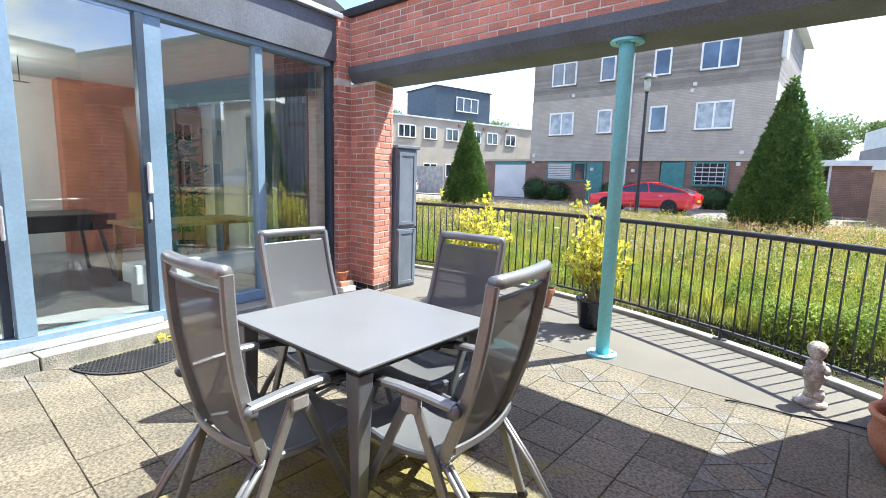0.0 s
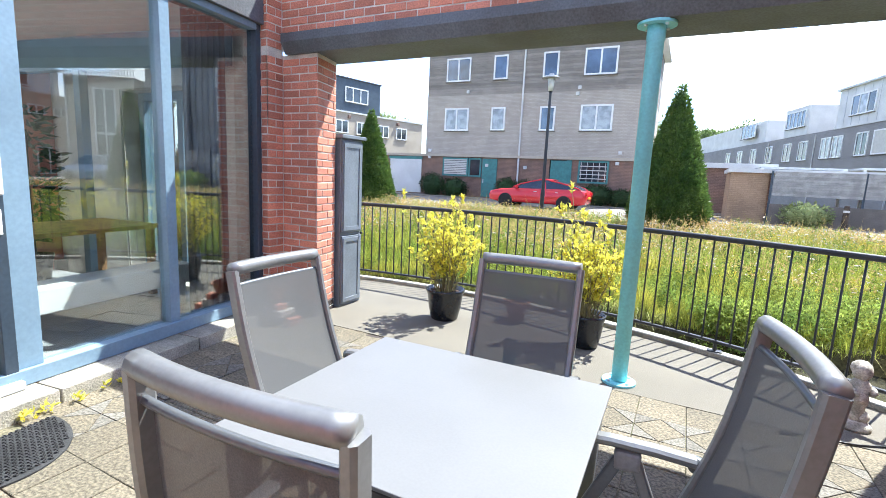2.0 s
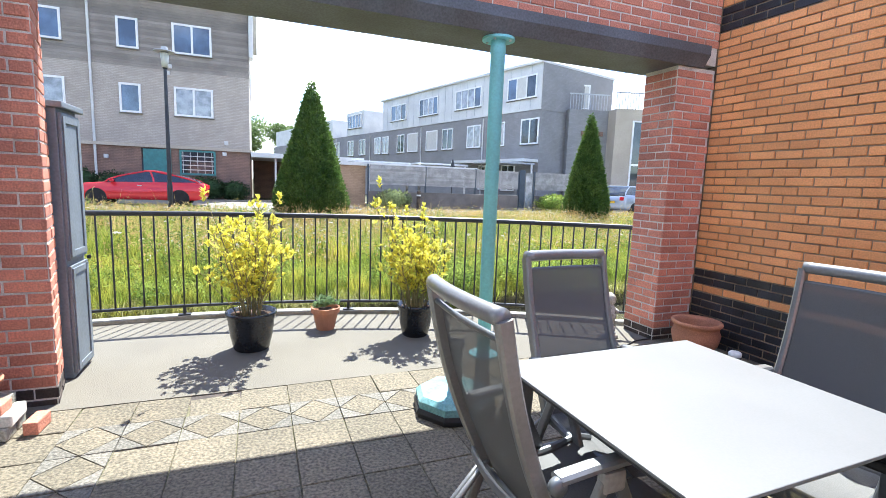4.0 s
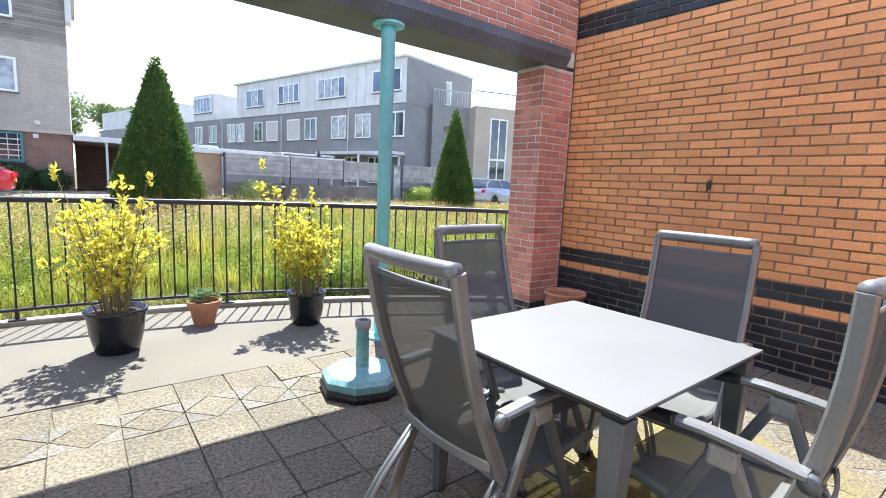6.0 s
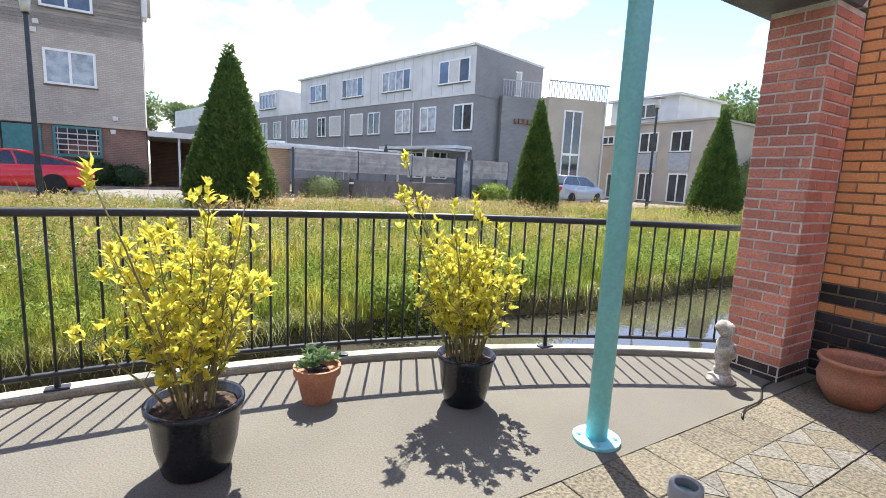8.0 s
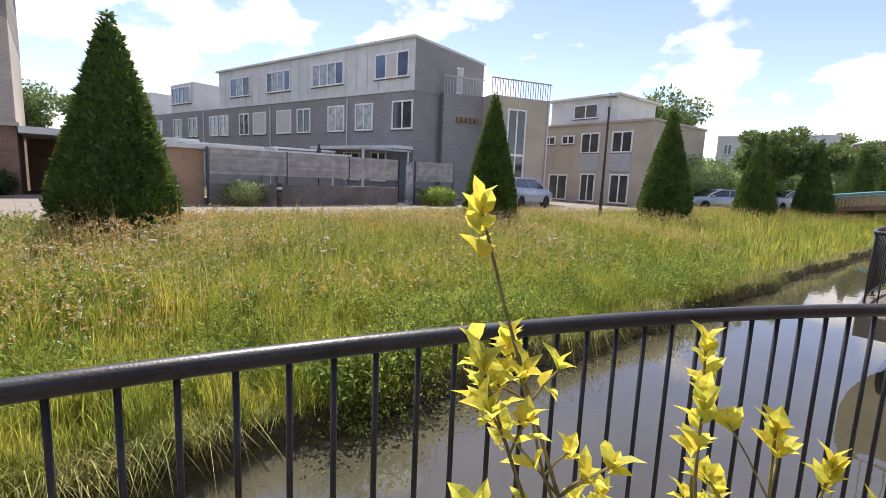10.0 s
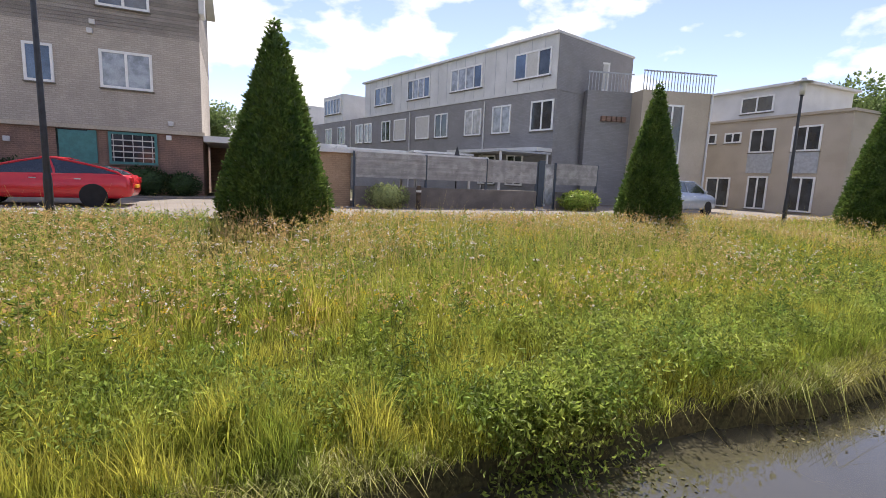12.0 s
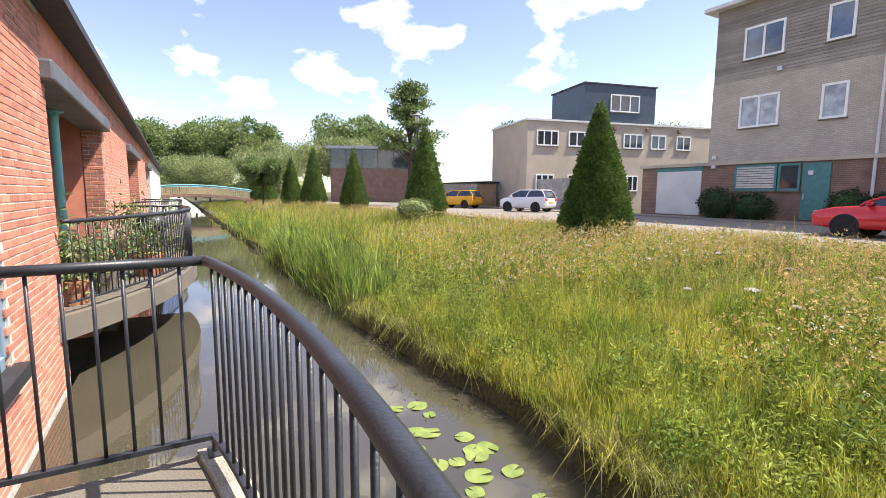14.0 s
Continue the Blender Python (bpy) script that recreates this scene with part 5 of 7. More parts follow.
def tree(x, y, h, w, seed, material, label, open_=0.0, dense=18000):
    """A broad-leaved tree: tapered trunk, limbs and a crown of leaf clumps with gaps."""
    random.seed(seed), np.random.seed(seed)
    t = thing("tree", label, "tree", pose(x, y, 0.12))
    bm = bmesh.new()
    top = h * (0.9 if open_ else 0.55)
    tube(bm, [(0, 0, -0.1), (0.05, 0.02, h * 0.2), (0.1, 0, top * 0.7), (0.05, 0, top)], [h * 0.022, h * 0.018, h * 0.012, h * 0.005], 8)
    trunk = part("trunk", bm, M_BARK, t)
    C = []
    limbs = bmesh.new()
    for k in range(40):
        a, e = random.uniform(0, 6.28), random.uniform(0.2, 1)
        z = h * (0.34 + 0.6 * e)
        rr = w * 0.5 * math.sin(math.pi * min(1, 0.18 + 0.75 * (1 - e) + 0.1)) * random.uniform(0.5, 1)
        if open_:
            rr = w * 0.5 * (1.1 - 0.8 * e) * random.uniform(0.45, 1.15)
        c = (rr * math.cos(a), rr * math.sin(a), z)
        tube(limbs, [(0.05, 0, z * 0.72), (c[0] * 0.5, c[1] * 0.5, z * 0.9), c], [h * 0.008, h * 0.005, h * 0.002], 5)
        C.append((c, w * random.uniform(0.07, 0.13) * (0.85 if open_ else 1.25)))
    part("limb", limbs, M_BARK, t)
    P, D = [], []
    per = dense // len(C)
    for c, r in C:
        v = np.random.normal(0, 1, (per, 3))
        v /= np.linalg.norm(v, axis=1, keepdims=True)
        q = v * (r * (np.random.uniform(0.05, 2.1, (per, 1)) if open_ else np.random.uniform(0.45, 1.15, (per, 1)))) * ([1.4, 1.4, 0.4] if open_ else [1.25, 1.25, 0.85])
        P.append(q + c), D.append(v + np.random.normal(0, 0.6, (per, 3)))
    leaf_cloud("crown", (np.concatenate(P), np.concatenate(D)), (0.042 if open_ else 0.066) * h ** 0.75, (0.028 if open_ else 0.046) * h ** 0.75, material, t, 0.2)
    return t


TREES = [tree(-43, 21, 12.0, 5.2, 21, M_TREE, "tall open-crowned dark tree behind the houses", 1.0, 9000), tree(-95, 12, 14, 13, 22, M_TREE, "broad green tree at the canal's end"), tree(-80, 26, 9.5, 14, 23, M_TREE_L, "wide pale green tree by the school"),
         tree(112, 0, 18, 17, 24, M_TREE_L, "large leafy tree behind the pavilion"), tree(40, 12.4, 8.5, 6.5, 25, M_TREE, "dark leafy tree beside the house")]
TREES[4].scale = (0.7, 0.7, 0.7)
for i, x, y, s, r in ((1, -110, 2, 1.05, 40), (1, -98, -6, 0.95, 80), (2, -92, 16, 1.0, 30), (1, -105, 36, 1.25, 10), (2, -76, 14, 0.72, 90), (0, -78, 40, 1.05, 50), (1, -72, 60, 1.0, 0), (2, -60, 75, 1.3, 20), (1, -8, 120, 1.15, 60), (1, 8, 110, 1.0, 70),
                      (4, 48, 15, 0.75, 120), (4, 55, 13, 0.7, 200), (4, 62, 12, 0.8, 20), (4, 70, 10.5, 0.8, 70), (1, 62, 34, 0.95, 10), (3, 100, 22, 0.6, 33), (4, 78, 6, 0.8, 50), (0, -20, 70, 1.1, 10), (4, -52, 9, 0.55, 10), (4, 90, 2, 1.0, 10), (2, -66, 5, 0.5, 10), (2, -82, 4, 0.65, 100)):
    o = copy_thing(TREES[i], pose(x, y, 0.12, 0, 0, r))
    o.scale = (s, s, s)


def shrub(x, y, w, d, h, seed, material, label, z=0.2):
    np.random.seed(seed)
    t = thing("shrub", label, "shrub", pose(x, y, z))
    n = int(1300 * max(1, w * 0.6))
    v = np.random.normal(0, 1, (n, 3))
    v /= np.linalg.norm(v, axis=1, keepdims=True)
    k = 1 + 0.14 * np.sin(v[:, 0] * 6 + seed) * np.sin(v[:, 1] * 7)
    P = v * [w / 2, d / 2, h / 2] * (k * np.random.uniform(0.82, 1.04, n))[:, None] + [0, 0, h / 2]
    k = max(1.0, w / 3.0)
    leaf_cloud("foliage", (P, v + np.random.normal(0, 0.5, v.shape)), 0.11 * k, 0.06 * k, material, t, 0.2)
    bm = bmesh.new()
    blob(bm, (0, 0, h / 2), (w * 0.41, d * 0.41, h * 0.45))
    part("inner_foliage", bm, material, t)


for x, w, h, s in ((-15.3, 1.7, 1.5, 1), (-13.6, 1.8, 1.2, 2), (-9.9, 1.5, 1.4, 3), (-8.6, 1.8, 1.3, 4), (-4.4, 2.0, 1.2, 5), (-3.0, 1.4, 1.0, 6)):
    shrub(x, 24.6, w, 1.1, h, s, M_HEDGE, "dark rounded evergreen shrub before the house")
shrub(4.6, 19.4, 1.7, 0.8, 0.9, 7, M_TREE_L, "leafy green shrub before the fence")
shrub(14.0, 19.2, 2.2, 1.0, 0.9, 8, M_HERB, "low green shrub before the fence")
for x, y, w, h, s in ((-78, 12.5, 9, 3.6, 11), (-82, 5.5, 10, 4.4, 12), (-86, -1.5, 11, 4.6, 13), (-84, -8, 9, 5.2, 14), (-72, 17, 8, 3.0, 15)):
    shrub(x, y, 4.5, w, h, s, M_TREE_L, "dense pale green thicket beyond the footbridge")
for x, y, w, h, s in ((35.5, 15.5, 5, 3.6, 21), (39.5, 14.5, 5, 3.2, 22), (44, 14, 6, 3.8, 23), (49.5, 13, 6, 3.6, 24), (55, 12, 6, 4.2, 25), (61, 11.5, 7, 4.4, 26), (67, 10, 7, 4.8, 27), (70, 5, 7, 4.6, 28), (68, 0, 7, 4.6, 29)):
    shrub(x, y, w, 4.5, h, s, M_TREE, "dense dark green bushes behind the far yews")
shrub(-21.5, 11.0, 2.2, 1.4, 0.9, 9, M_TREE_L, "sprawling pale shrub under the yew")


# ---- buildings ----
def window(parent, u0, u1, z0, z1, lights=2, frame_m=None, pane_m=None, y=0.0, f=0.10):
    """A framed window on a facade whose outside is local -y: frame, mullions and each pane."""
    frame_m, pane_m = frame_m or M_WHITEP, pane_m or M_PANE
    bm = bmesh.new()
    rings = [[bm.verts.new(v) for v in ((p, yy, q), (r, yy, q), (r, yy, t), (p, yy, t))] for p, q, r, t, yy in ((u0, z0, u1, z1, y - 0.06), (u0 + f, z0 + f, u1 - f, z1 - f, y - 0.06), (u0 + f, z0 + f, u1 - f, z1 - f, y + 0.05), (u0, z0, u1, z1, y + 0.05))]
    for p, q in zip(rings, rings[1:] + rings[:1]):
        for k in range(4):
            bm.faces.new((p[k], p[(k + 1) % 4], q[(k + 1) % 4], q[k]))
    bmesh.ops.recalc_face_normals(bm, faces=bm.faces)
    step = (u1 - u0) / lights
    w = part("window", bm, frame_m, parent)
    for k in range(1, lights):
        part("mullion", boxed((u0 + k * step - f / 2, y - 0.055, z0 + f), (u0 + k * step + f / 2, y + 0.05, z1 - f)), frame_m, w)
    part("sill", boxed((u0 - 0.04, y - 0.10, z0 - 0.05), (u1 + 0.04, y + 0.02, z0)), M_CONCRETE, w)
    for k in range(lights):
        glazing = pane_m[k % len(pane_m)] if isinstance(pane_m, tuple) else pane_m
        part("pane", boxed((u0 + k * step + f * 0.5, y - 0.02, z0 + f), (u0 + (k + 1) * step - f * 0.5, y + 0.02, z1 - f)), glazing, w)
    return w


def wall_box(parent, a, b, material, name="wall", label=""):
    return part(name, boxed(a, b), material, parent, label)


M_BLUEPANE = mat("sky_blue_pane", (0.10, 0.15, 0.24), 0.06, var=0.3, scale=0.7, spec=0.9)
br = thing("terraced_house", "brown brick house with weathered timber top storey", "house", pose(0, 25.3, 0))
wall_box(br, (-16.25, 0.03, 0.1), (-2.2, 9.5, 2.86), M_DARKBRICK, label="dark brown brick ground floor")
wall_box(br, (-16.25, 0.0, 3.02), (-2.2, 9.5, 6.85), M_BROWNBRICK, label="light brown brick wall")
wall_box(br, (-20.3, -0.12, 2.86), (-2.1, 9.5, 3.02), M_BEIGE, "trim", "pale concrete band")
bm = bmesh.new()
for k in range(24):
    box(bm, (-16.22, -0.012, 6.85 + k * 0.146), (-9.5, 0.02, 6.85 + k * 0.146 + 0.135), 0, pose(0, 0, 0, 0, 0, 0))
    box(bm, (-9.42, -0.012, 6.85 + k * 0.146), (-2.22, 0.02, 6.85 + k * 0.146 + 0.135))
    box(bm, (-2.22, -0.01, 6.85 + k * 0.146), (-2.188, 9.4, 6.85 + k * 0.146 + 0.135))
part("cladding_board", bm, M_CLAD, br, "weathered grey-brown boards", kind="stuff")
wall_box(br, (-16.2, 0.02, 6.85), (-2.23, 9.45, 10.4), M_CLAD)
part("roof", boxed((-16.7, -0.5, 10.36), (-1.75, 9.8, 10.55), 0.02), M_PANEL, br, "pale flat roof edge")
part("roof", boxed((-2.18, -0.3, 7.9), (-1.95, 0.6, 10.36), 0.05), M_PANEL, br, "curved pale verge board")
for z0, z1, pm in ((4.56, 6.04, M_CURTAIN), (7.72, 9.22, M_BLUEPANE)):
    window(br, -14.85, -13.1, z0, z1, 2, None, pm)
    window(br, -11.5, -10.55, z0 + 0.02, z1, 1, None, pm)
    window(br, -8.3, -7.35, z0 + 0.0, z1 - 0.02, 1, None, M_BLUEPANE)
    window(br, -5.85, -4.0, z0, z1 + 0.02, 2, None, pm)
w1 = window(br, -14.85, -12.95, 1.58, 2.80, 1, M_GREEN_P, M_PANE)
for k in range(9):
    part("blind_slat", boxed((-14.75, -0.045, 1.70 + k * 0.115), (-13.05, -0.035, 1.79 + k * 0.115)), M_BLIND, w1)
window(br, -12.9, -12.0, 1.58, 2.80, 1, M_GREEN_P, M_PANE)
for u in (-11.95, -7.4):
    d = wall_box(br, (u + 0.02, -0.03, 0.3), (u + 1.05, 0.05, 2.78), M_GREEN_P, "door", "teal painted front door")
    part("door_handle", boxed((u + 0.12, -0.09, 1.2), (u + 0.16, -0.03, 1.45), 0.01), M_ALU, d)
# No recess is built: a flat dark panel carries its shade.
wall_box(br, (-7.45, -0.02, 0.3), (-6.35, 0.04, 2.82), M_PANE, "porch", "dark recessed porch")
wall_box(br, (-6.4, -0.05, 0.3), (-6.1, 0.04, 2.82), M_GREEN_P, "door_frame")
w2 = window(br, -5.7, -3.95, 1.5, 2.82, 1, M_GREEN_P, M_PANE)
for k in range(4):
    part("blind_slat", boxed((-5.6, -0.045, 1.75 + k * 0.24), (-4.05, -0.035, 1.80 + k * 0.24)), M_BLIND, w2)
for k in range(5):
    part("glazing_bar", boxed((-5.55 + k * 0.35, -0.05, 1.56), (-5.52 + k * 0.35, -0.035, 2.76)), M_BLIND, w2)
bm = bmesh.new()
tube(bm, [(-9.46, -0.06, 0.3), (-9.46, -0.06, 9.9), (-9.76, -0.1, 10.3)], 0.06, 8)
part("downpipe", bm, M_PANEL, br, "white rainwater pipe")
for u, z in ((-13.2, 6.95), (-6.0, 6.95), (-6.1, 6.6), (-3.4, 3.2), (-3.5, 2.6), (-15.9, 3.15), (-11.6, 2.25), (-9.0, 2.2), (-15.9, 2.7)):
    part("vent_box", boxed((u - 0.1, -0.12, z), (u + 0.1, 0.02, z + 0.2), 0.02), M_PANEL, br)
ga = thing("garage", "brick garage with a white up-and-over door", "garage", pose(0, 25.3, 0))
wall_box(ga, (-20.2, 0.04, 0.1), (-16.26, 6, 2.86), M_DARKBRICK)
wall_box(ga, (-19.25, -0.02, 2.62), (-16.5, 0.03, 2.82), M_GREEN_P, "door_frame")
wall_box(ga, (-19.15, -0.03, 0.3), (-16.55, 0.03, 2.62), M_PANEL, "garage_door", "white panel door")
cp = thing("carport", "flat-roofed carport with a white fascia", "carport", pose(0, 25.3, 0))
wall_box(cp, (-2.15, -0.3, 2.62), (4.2, 6, 2.88), M_PANEL, "roof")
wall_box(cp, (-2.1, 5.5, 0.1), (4.0, 5.7, 2.62), M_DARKBRICK)
wall_box(cp, (0.4, 0.0, 0.1), (4.0, 0.2, 2.62), M_DARKBRICK, "wall")
for u in (-0.9, 0.3):
    part("post", boxed((u, -0.1, 0.1), (u + 0.1, 0.0, 2.62)), M_PANEL, cp)

C0 = pose(15.9, 24.2, 0, 0, 0, 14.5 + 90)   # local x runs back along the front, local +y to the street
gb = thing("apartment_row", "long grey terraced row with white upper storey", "house", C0 @ pose(0, 0, 0))


def wing(parent, u0, u1, z0, z1, depth, material, out=0.0, label=""):
    return wall_box(parent, (u0, -depth, z0), (u1, out, z1), material, "wall", label)


wing(gb, 0.0, 60, 0.1, 6.78, 8.0, M_GREYBRICK)
wing(gb, 0.03, 22, 6.80, 9.72, 7.6, M_PANEL, 0.04, "white panelled top storey")
wall_box(gb, (-0.03, -7.55, 6.7), (0.025, 0.0, 9.78), M_GREYBRICK, "wall")
wing(gb, 26.5, 31, 6.80, 9.4, 7, M_PANEL, 0.0)
wing(gb, 36, 60, 6.80, 9.2, 7, M_PANEL, -0.3)
part("roof", boxed((-0.05, -7.7, 9.72), (22.2, 0.25, 9.86)), M_PANEL, gb)
part("trim", boxed((0.0, -0.05, 6.74), (22.1, 0.07, 6.86)), M_PANEL, gb)
for k in range(1, 22):
    part("panel_joint", boxed((k - 0.012, 0.03, 6.9), (k + 0.012, 0.052, 9.7)), M_ZINC, gb)
FLIP = pose(0, 0, 0, 0, 0, 180)


def window_out(parent, u0, u1, z0, z1, lights, pane=None, y=0.0):
    """A window on a facade whose outside is local +y."""
    w = window(parent, -u1, -u0, z0, z1, lights, None, pane, -y)
    w.matrix_basis = FLIP
    return w


for k, (a, b) in enumerate(((0.1, 1.8), (3.45, 5.1), (6.15, 7.85), (9.75, 11.3), (12.0, 13.8), (15.2, 17.0), (17.6, 19.0), (20.7, 22.1), (22.4, 23.8), (26, 27.6), (29, 30.6), (33, 34.6), (37, 38.6), (41, 42.6), (45, 46.6))):
    window_out(gb, a, b, 4.45, 6.2, 2 if k not in (4, 5) else 1, M_BLIND if k in (4, 5) else (M_CURTAIN if k in (1, 2, 7, 8) else M_PANE))
for a, b, n, panes in ((0.45, 3.3, 3, (M_BLUEPANE, M_BLIND, M_PANE)), (6.2, 9.5, 4, (M_CURTAIN, M_CURTAIN, M_CURTAIN, M_BLUEPANE)), (12.0, 15.0, 4, (M_PANE, M_CURTAIN, M_CURTAIN, M_BLUEPANE)), (17.3, 20.2, 3, (M_BLUEPANE, M_CURTAIN, M_PANE)), (27, 30.6, 5, M_BLUEPANE), (38, 42, 4, M_BLUEPANE)):
    window_out(gb, a, b, 7.55, 9.1, n, panes, 0.05)
for u in (5.86, 14.6, 24.8, 34):
    bm = bmesh.new()
    tube(bm, [(u, 0.06, 0.2), (u, 0.06, 6.6)], 0.05, 8)
    part("downpipe", bm, M_PANEL, gb, "pale rainwater pipe")
for a, b in ((2.2, 3.6), (4.6, 6.2)):
    window_out(gb, a, b, 1.2, 3.1, 2)
wall_box(gb, (0.02, 0.0, 3.2), (8.0, 1.4, 3.4), M_PANEL, "canopy", "white flat porch roof")
# End wall with a roof terrace on a lower block.
lowb = thing("stair_block", "beige block with a railed roof terrace", "house", pose(20.6, 22.4, 0, 0, 0, -16))
wall_box(lowb, (0, 0, 0.1), (4.4, 5.5, 6.95), M_BEIGE)
# Recessed part: its shade is put into the grey wall colour.
wall_box(lowb, (-2.8, 1.2, 0.1), (0.0, 5.5, 6.95), M_GREYBRICK)
for k in range(24):
    part("baluster", boxed((-0.05 + k * 0.19, -0.03, 6.95), (-0.01 + k * 0.19, 0.0, 7.95)), M_ZINC, lowb)
for k in range(14):
    part("baluster", boxed((-2.8 + k * 0.2, 1.17, 6.95), (-2.76 + k * 0.2, 1.2, 7.95)), M_ZINC, lowb)
part("handrail", boxed((-0.06, -0.04, 7.95), (4.46, 0.02, 8.03)), M_ZINC, lowb)
part("handrail", boxed((-2.85, 1.15, 7.95), (0.0, 1.21, 8.03)), M_ZINC, lowb)
window(lowb, 1.2, 2.6, 1.0, 6.2, 2)
part("transom", boxed((1.2, -0.07, 3.2), (2.6, 0.0, 3.35)), M_WHITEP, lowb)
for k in range(5):
    part("nest_box", boxed((-1.9 + k * 0.32, 1.0, 5.2), (-1.65 + k * 0.32, 1.2, 5.5), 0.02), M_DARKBRICK, lowb)
dormer = window(lowb, -2.2, -0.9, 7.2, 8.9, 2, None, M_BLIND, 2.6)
bm = bmesh.new()
tube(bm, [(4.3, -0.06, 0.2), (4.3, -0.06, 6.9)], 0.06, 8)
part("downpipe", bm, M_PANEL, lowb)

h3 = thing("corner_house", "beige two-storey house with a white roof box", "house", pose(30.1, 16.6, 0, 0, 0, 90))
# local x runs away up the street, local +y faces the meadow
wall_box(h3, (0, -8, 0.1), (9.5, 0, 6.0), M_BEIGE)
part("roof", boxed((-0.1, -8.1, 6.0), (9.6, 0.12, 6.15)), M_BEIGE, h3)
wall_box(h3, (3.4, -6.5, 6.15), (9.4, -1.0, 8.1), M_PANEL, "wall", "white roof box")
part("roof", boxed((3.1, -6.8, 8.1), (9.7, -0.7, 8.25)), M_PANEL, h3)
for a, b, z0, z1, n in ((1.4, 3.0, 3.9, 5.4, 2), (4.0, 5.6, 3.9, 5.4, 2), (6.2, 7.4, 4.6, 5.3, 2), (8.0, 9.2, 4.6, 5.3, 2), (1.4, 2.9, 0.3, 2.4, 2), (4.1, 5.4, 0.3, 2.4, 2), (6.6, 8.4, 0.3, 2.3, 2)):
    window_out(h3, a, b, z0, z1, n)
for a, b in ((1.4, 3.0), (4.0, 5.6)):
    part("spandrel", boxed((a, 0.0, 2.6), (b, 0.06, 3.85)), M_ZINC, h3, "pale blue-grey panel")
w = window_out(h3, 5.0, 7.2, 6.6, 7.7, 2)
w.matrix_basis = pose(0, -1.0, 0) @ FLIP
wh = thing("white_house", "low white building behind the trees", "house", pose(69.5, 28, 0, 0, 0, -73))
wall_box(wh, (0, 0, 0.1), (13, 8, 8.9), M_PANEL)
for k in range(4):
    window(wh, 0.8 + k * 2.4, 1.8 + k * 2.4, 6.4, 7.8, 2)
pv = thing("pavilion", "round pavilion with a zinc cone roof", "pavilion", pose(80, 9.4, 0))
bm = bmesh.new()
lathe(bm, [(0, 7.2), (6.4, 7.9), (6.4, 8.05), (0.5, 10.6), (0, 10.7)], 12)
part("roof", bm, M_ZINC, pv)
bm = bmesh.new()
lathe(bm, [(5.4, 0), (5.4, 7.9), (0, 7.9)], 12)
part("wall", bm, M_DARKBRICK, pv)

# West side: beige houses, their dark roof box, and the school.
b2 = thing("beige_house_row", "beige flat-roofed house row with white windows", "house", pose(-30.7, 25.2, 0, 0, 0, 77))
wall_box(b2, (0, 0, 0.1), (18, 7, 7.0), M_BEIGE)
part("roof", boxed((-0.12, -0.12, 7.0), (18.1, 7.1, 7.14)), M_PANEL, b2)
for a, n in ((0.8, 3), (3.6, 2), (6.2, 2), (8.7, 3), (11.4, 2), (14.0, 2)):
    window(b2, a, a + (1.9 if n == 3 else 1.5), 5.1, 6.3, n)
    window(b2, a, a + 1.6, 1.6, 2.9, n)
for k in range(3):
    part("vent_box", boxed((7.6 + k * 3.2, -0.2, 6.5), (7.9 + k * 3.2, 0.0, 6.8), 0.04), M_DARKBRICK, b2)
rb = thing("roof_box", "dark slate roof storey with one window", "house", pose(-29.8, 30.2, 7.14, 0, 0, 77))
wall_box(rb, (0, 0, 0), (6.8, 5.2, 3.0), M_FRAME_D)
part("roof", boxed((-0.1, -0.1, 3.0), (6.9, 5.3, 3.1)), M_ROOF, rb)
window(rb, 2.4, 5.2, 0.9, 2.3, 3)
sc = thing("school", "low brick and glass school building", "school", pose(-61, 18.5, 0, 0, 0, 64))
wall_box(sc, (0, 0, 0.1), (11, 9, 4.4), M_DARKBRICK)
wall_box(sc, (0.0, -0.03, 4.4), (11, 8.9, 6.8), M_PANE, "glazing", "dark strip glazing")
part("roof", boxed((-0.4, -0.6, 6.8), (11.4, 9.4, 7.15)), M_ZINC, sc)
for k in range(6):
    part("mullion", boxed((k * 1.98, -0.08, 4.4), (k * 1.98 + 0.08, 0.0, 6.8)), M_FRAME_D, sc)
for k in range(9):
    b = tagged(part("fence_panel", boxed((-42 + k * 1.9, 26.4 - k * 0.05, 0.1), (-40.15 + k * 1.9, 26.48 - k * 0.05, 2.5)), M_FENCE), "weathered grey timber garden fence panel", "fence", "garden fence panels")
shed = thing("garden_shed", "low shed clad in greyed boards with a dark roof edge", "shed", pose(-39, 23.8, 0))
wall_box(shed, (-6, 0.05, 0.1), (3.5, 2, 2.2), M_SHED)
for k in range(12):
    part("board", boxed((-6, 0.0, 0.9 + k * 0.11), (3.5, 0.04, 0.9 + k * 0.11 + 0.1)), M_FENCE, shed, "weathered horizontal board")
part("roof", boxed((-6.2, -0.2, 2.22), (3.7, 2.2, 2.36)), M_ROOF, shed)

# The slatted fence, its gate and garden wall before the long row.
fn = thing("slatted_fence", "long greyed horizontal-slat fence on a low wall", "fence", pose(0, 20.0, 0))
for p0, p1 in ((3.45, 6.42), (6.48, 9.32), (9.38, 12.0), (13.15, 15.6)):
    for k in range(10):
        part("slat", boxed((p0, -0.02, 1.36 + k * 0.1), (p1, 0.02, 1.36 + k * 0.1 + 0.096), 0.003), M_FENCE, fn)
for x in (3.38, 6.45, 9.35, 12.05, 13.1, 15.65):
    part("post", boxed((x - 0.04, 0.02, 0.15), (x + 0.04, 0.10, 2.38)), M_FRAME_D, fn)
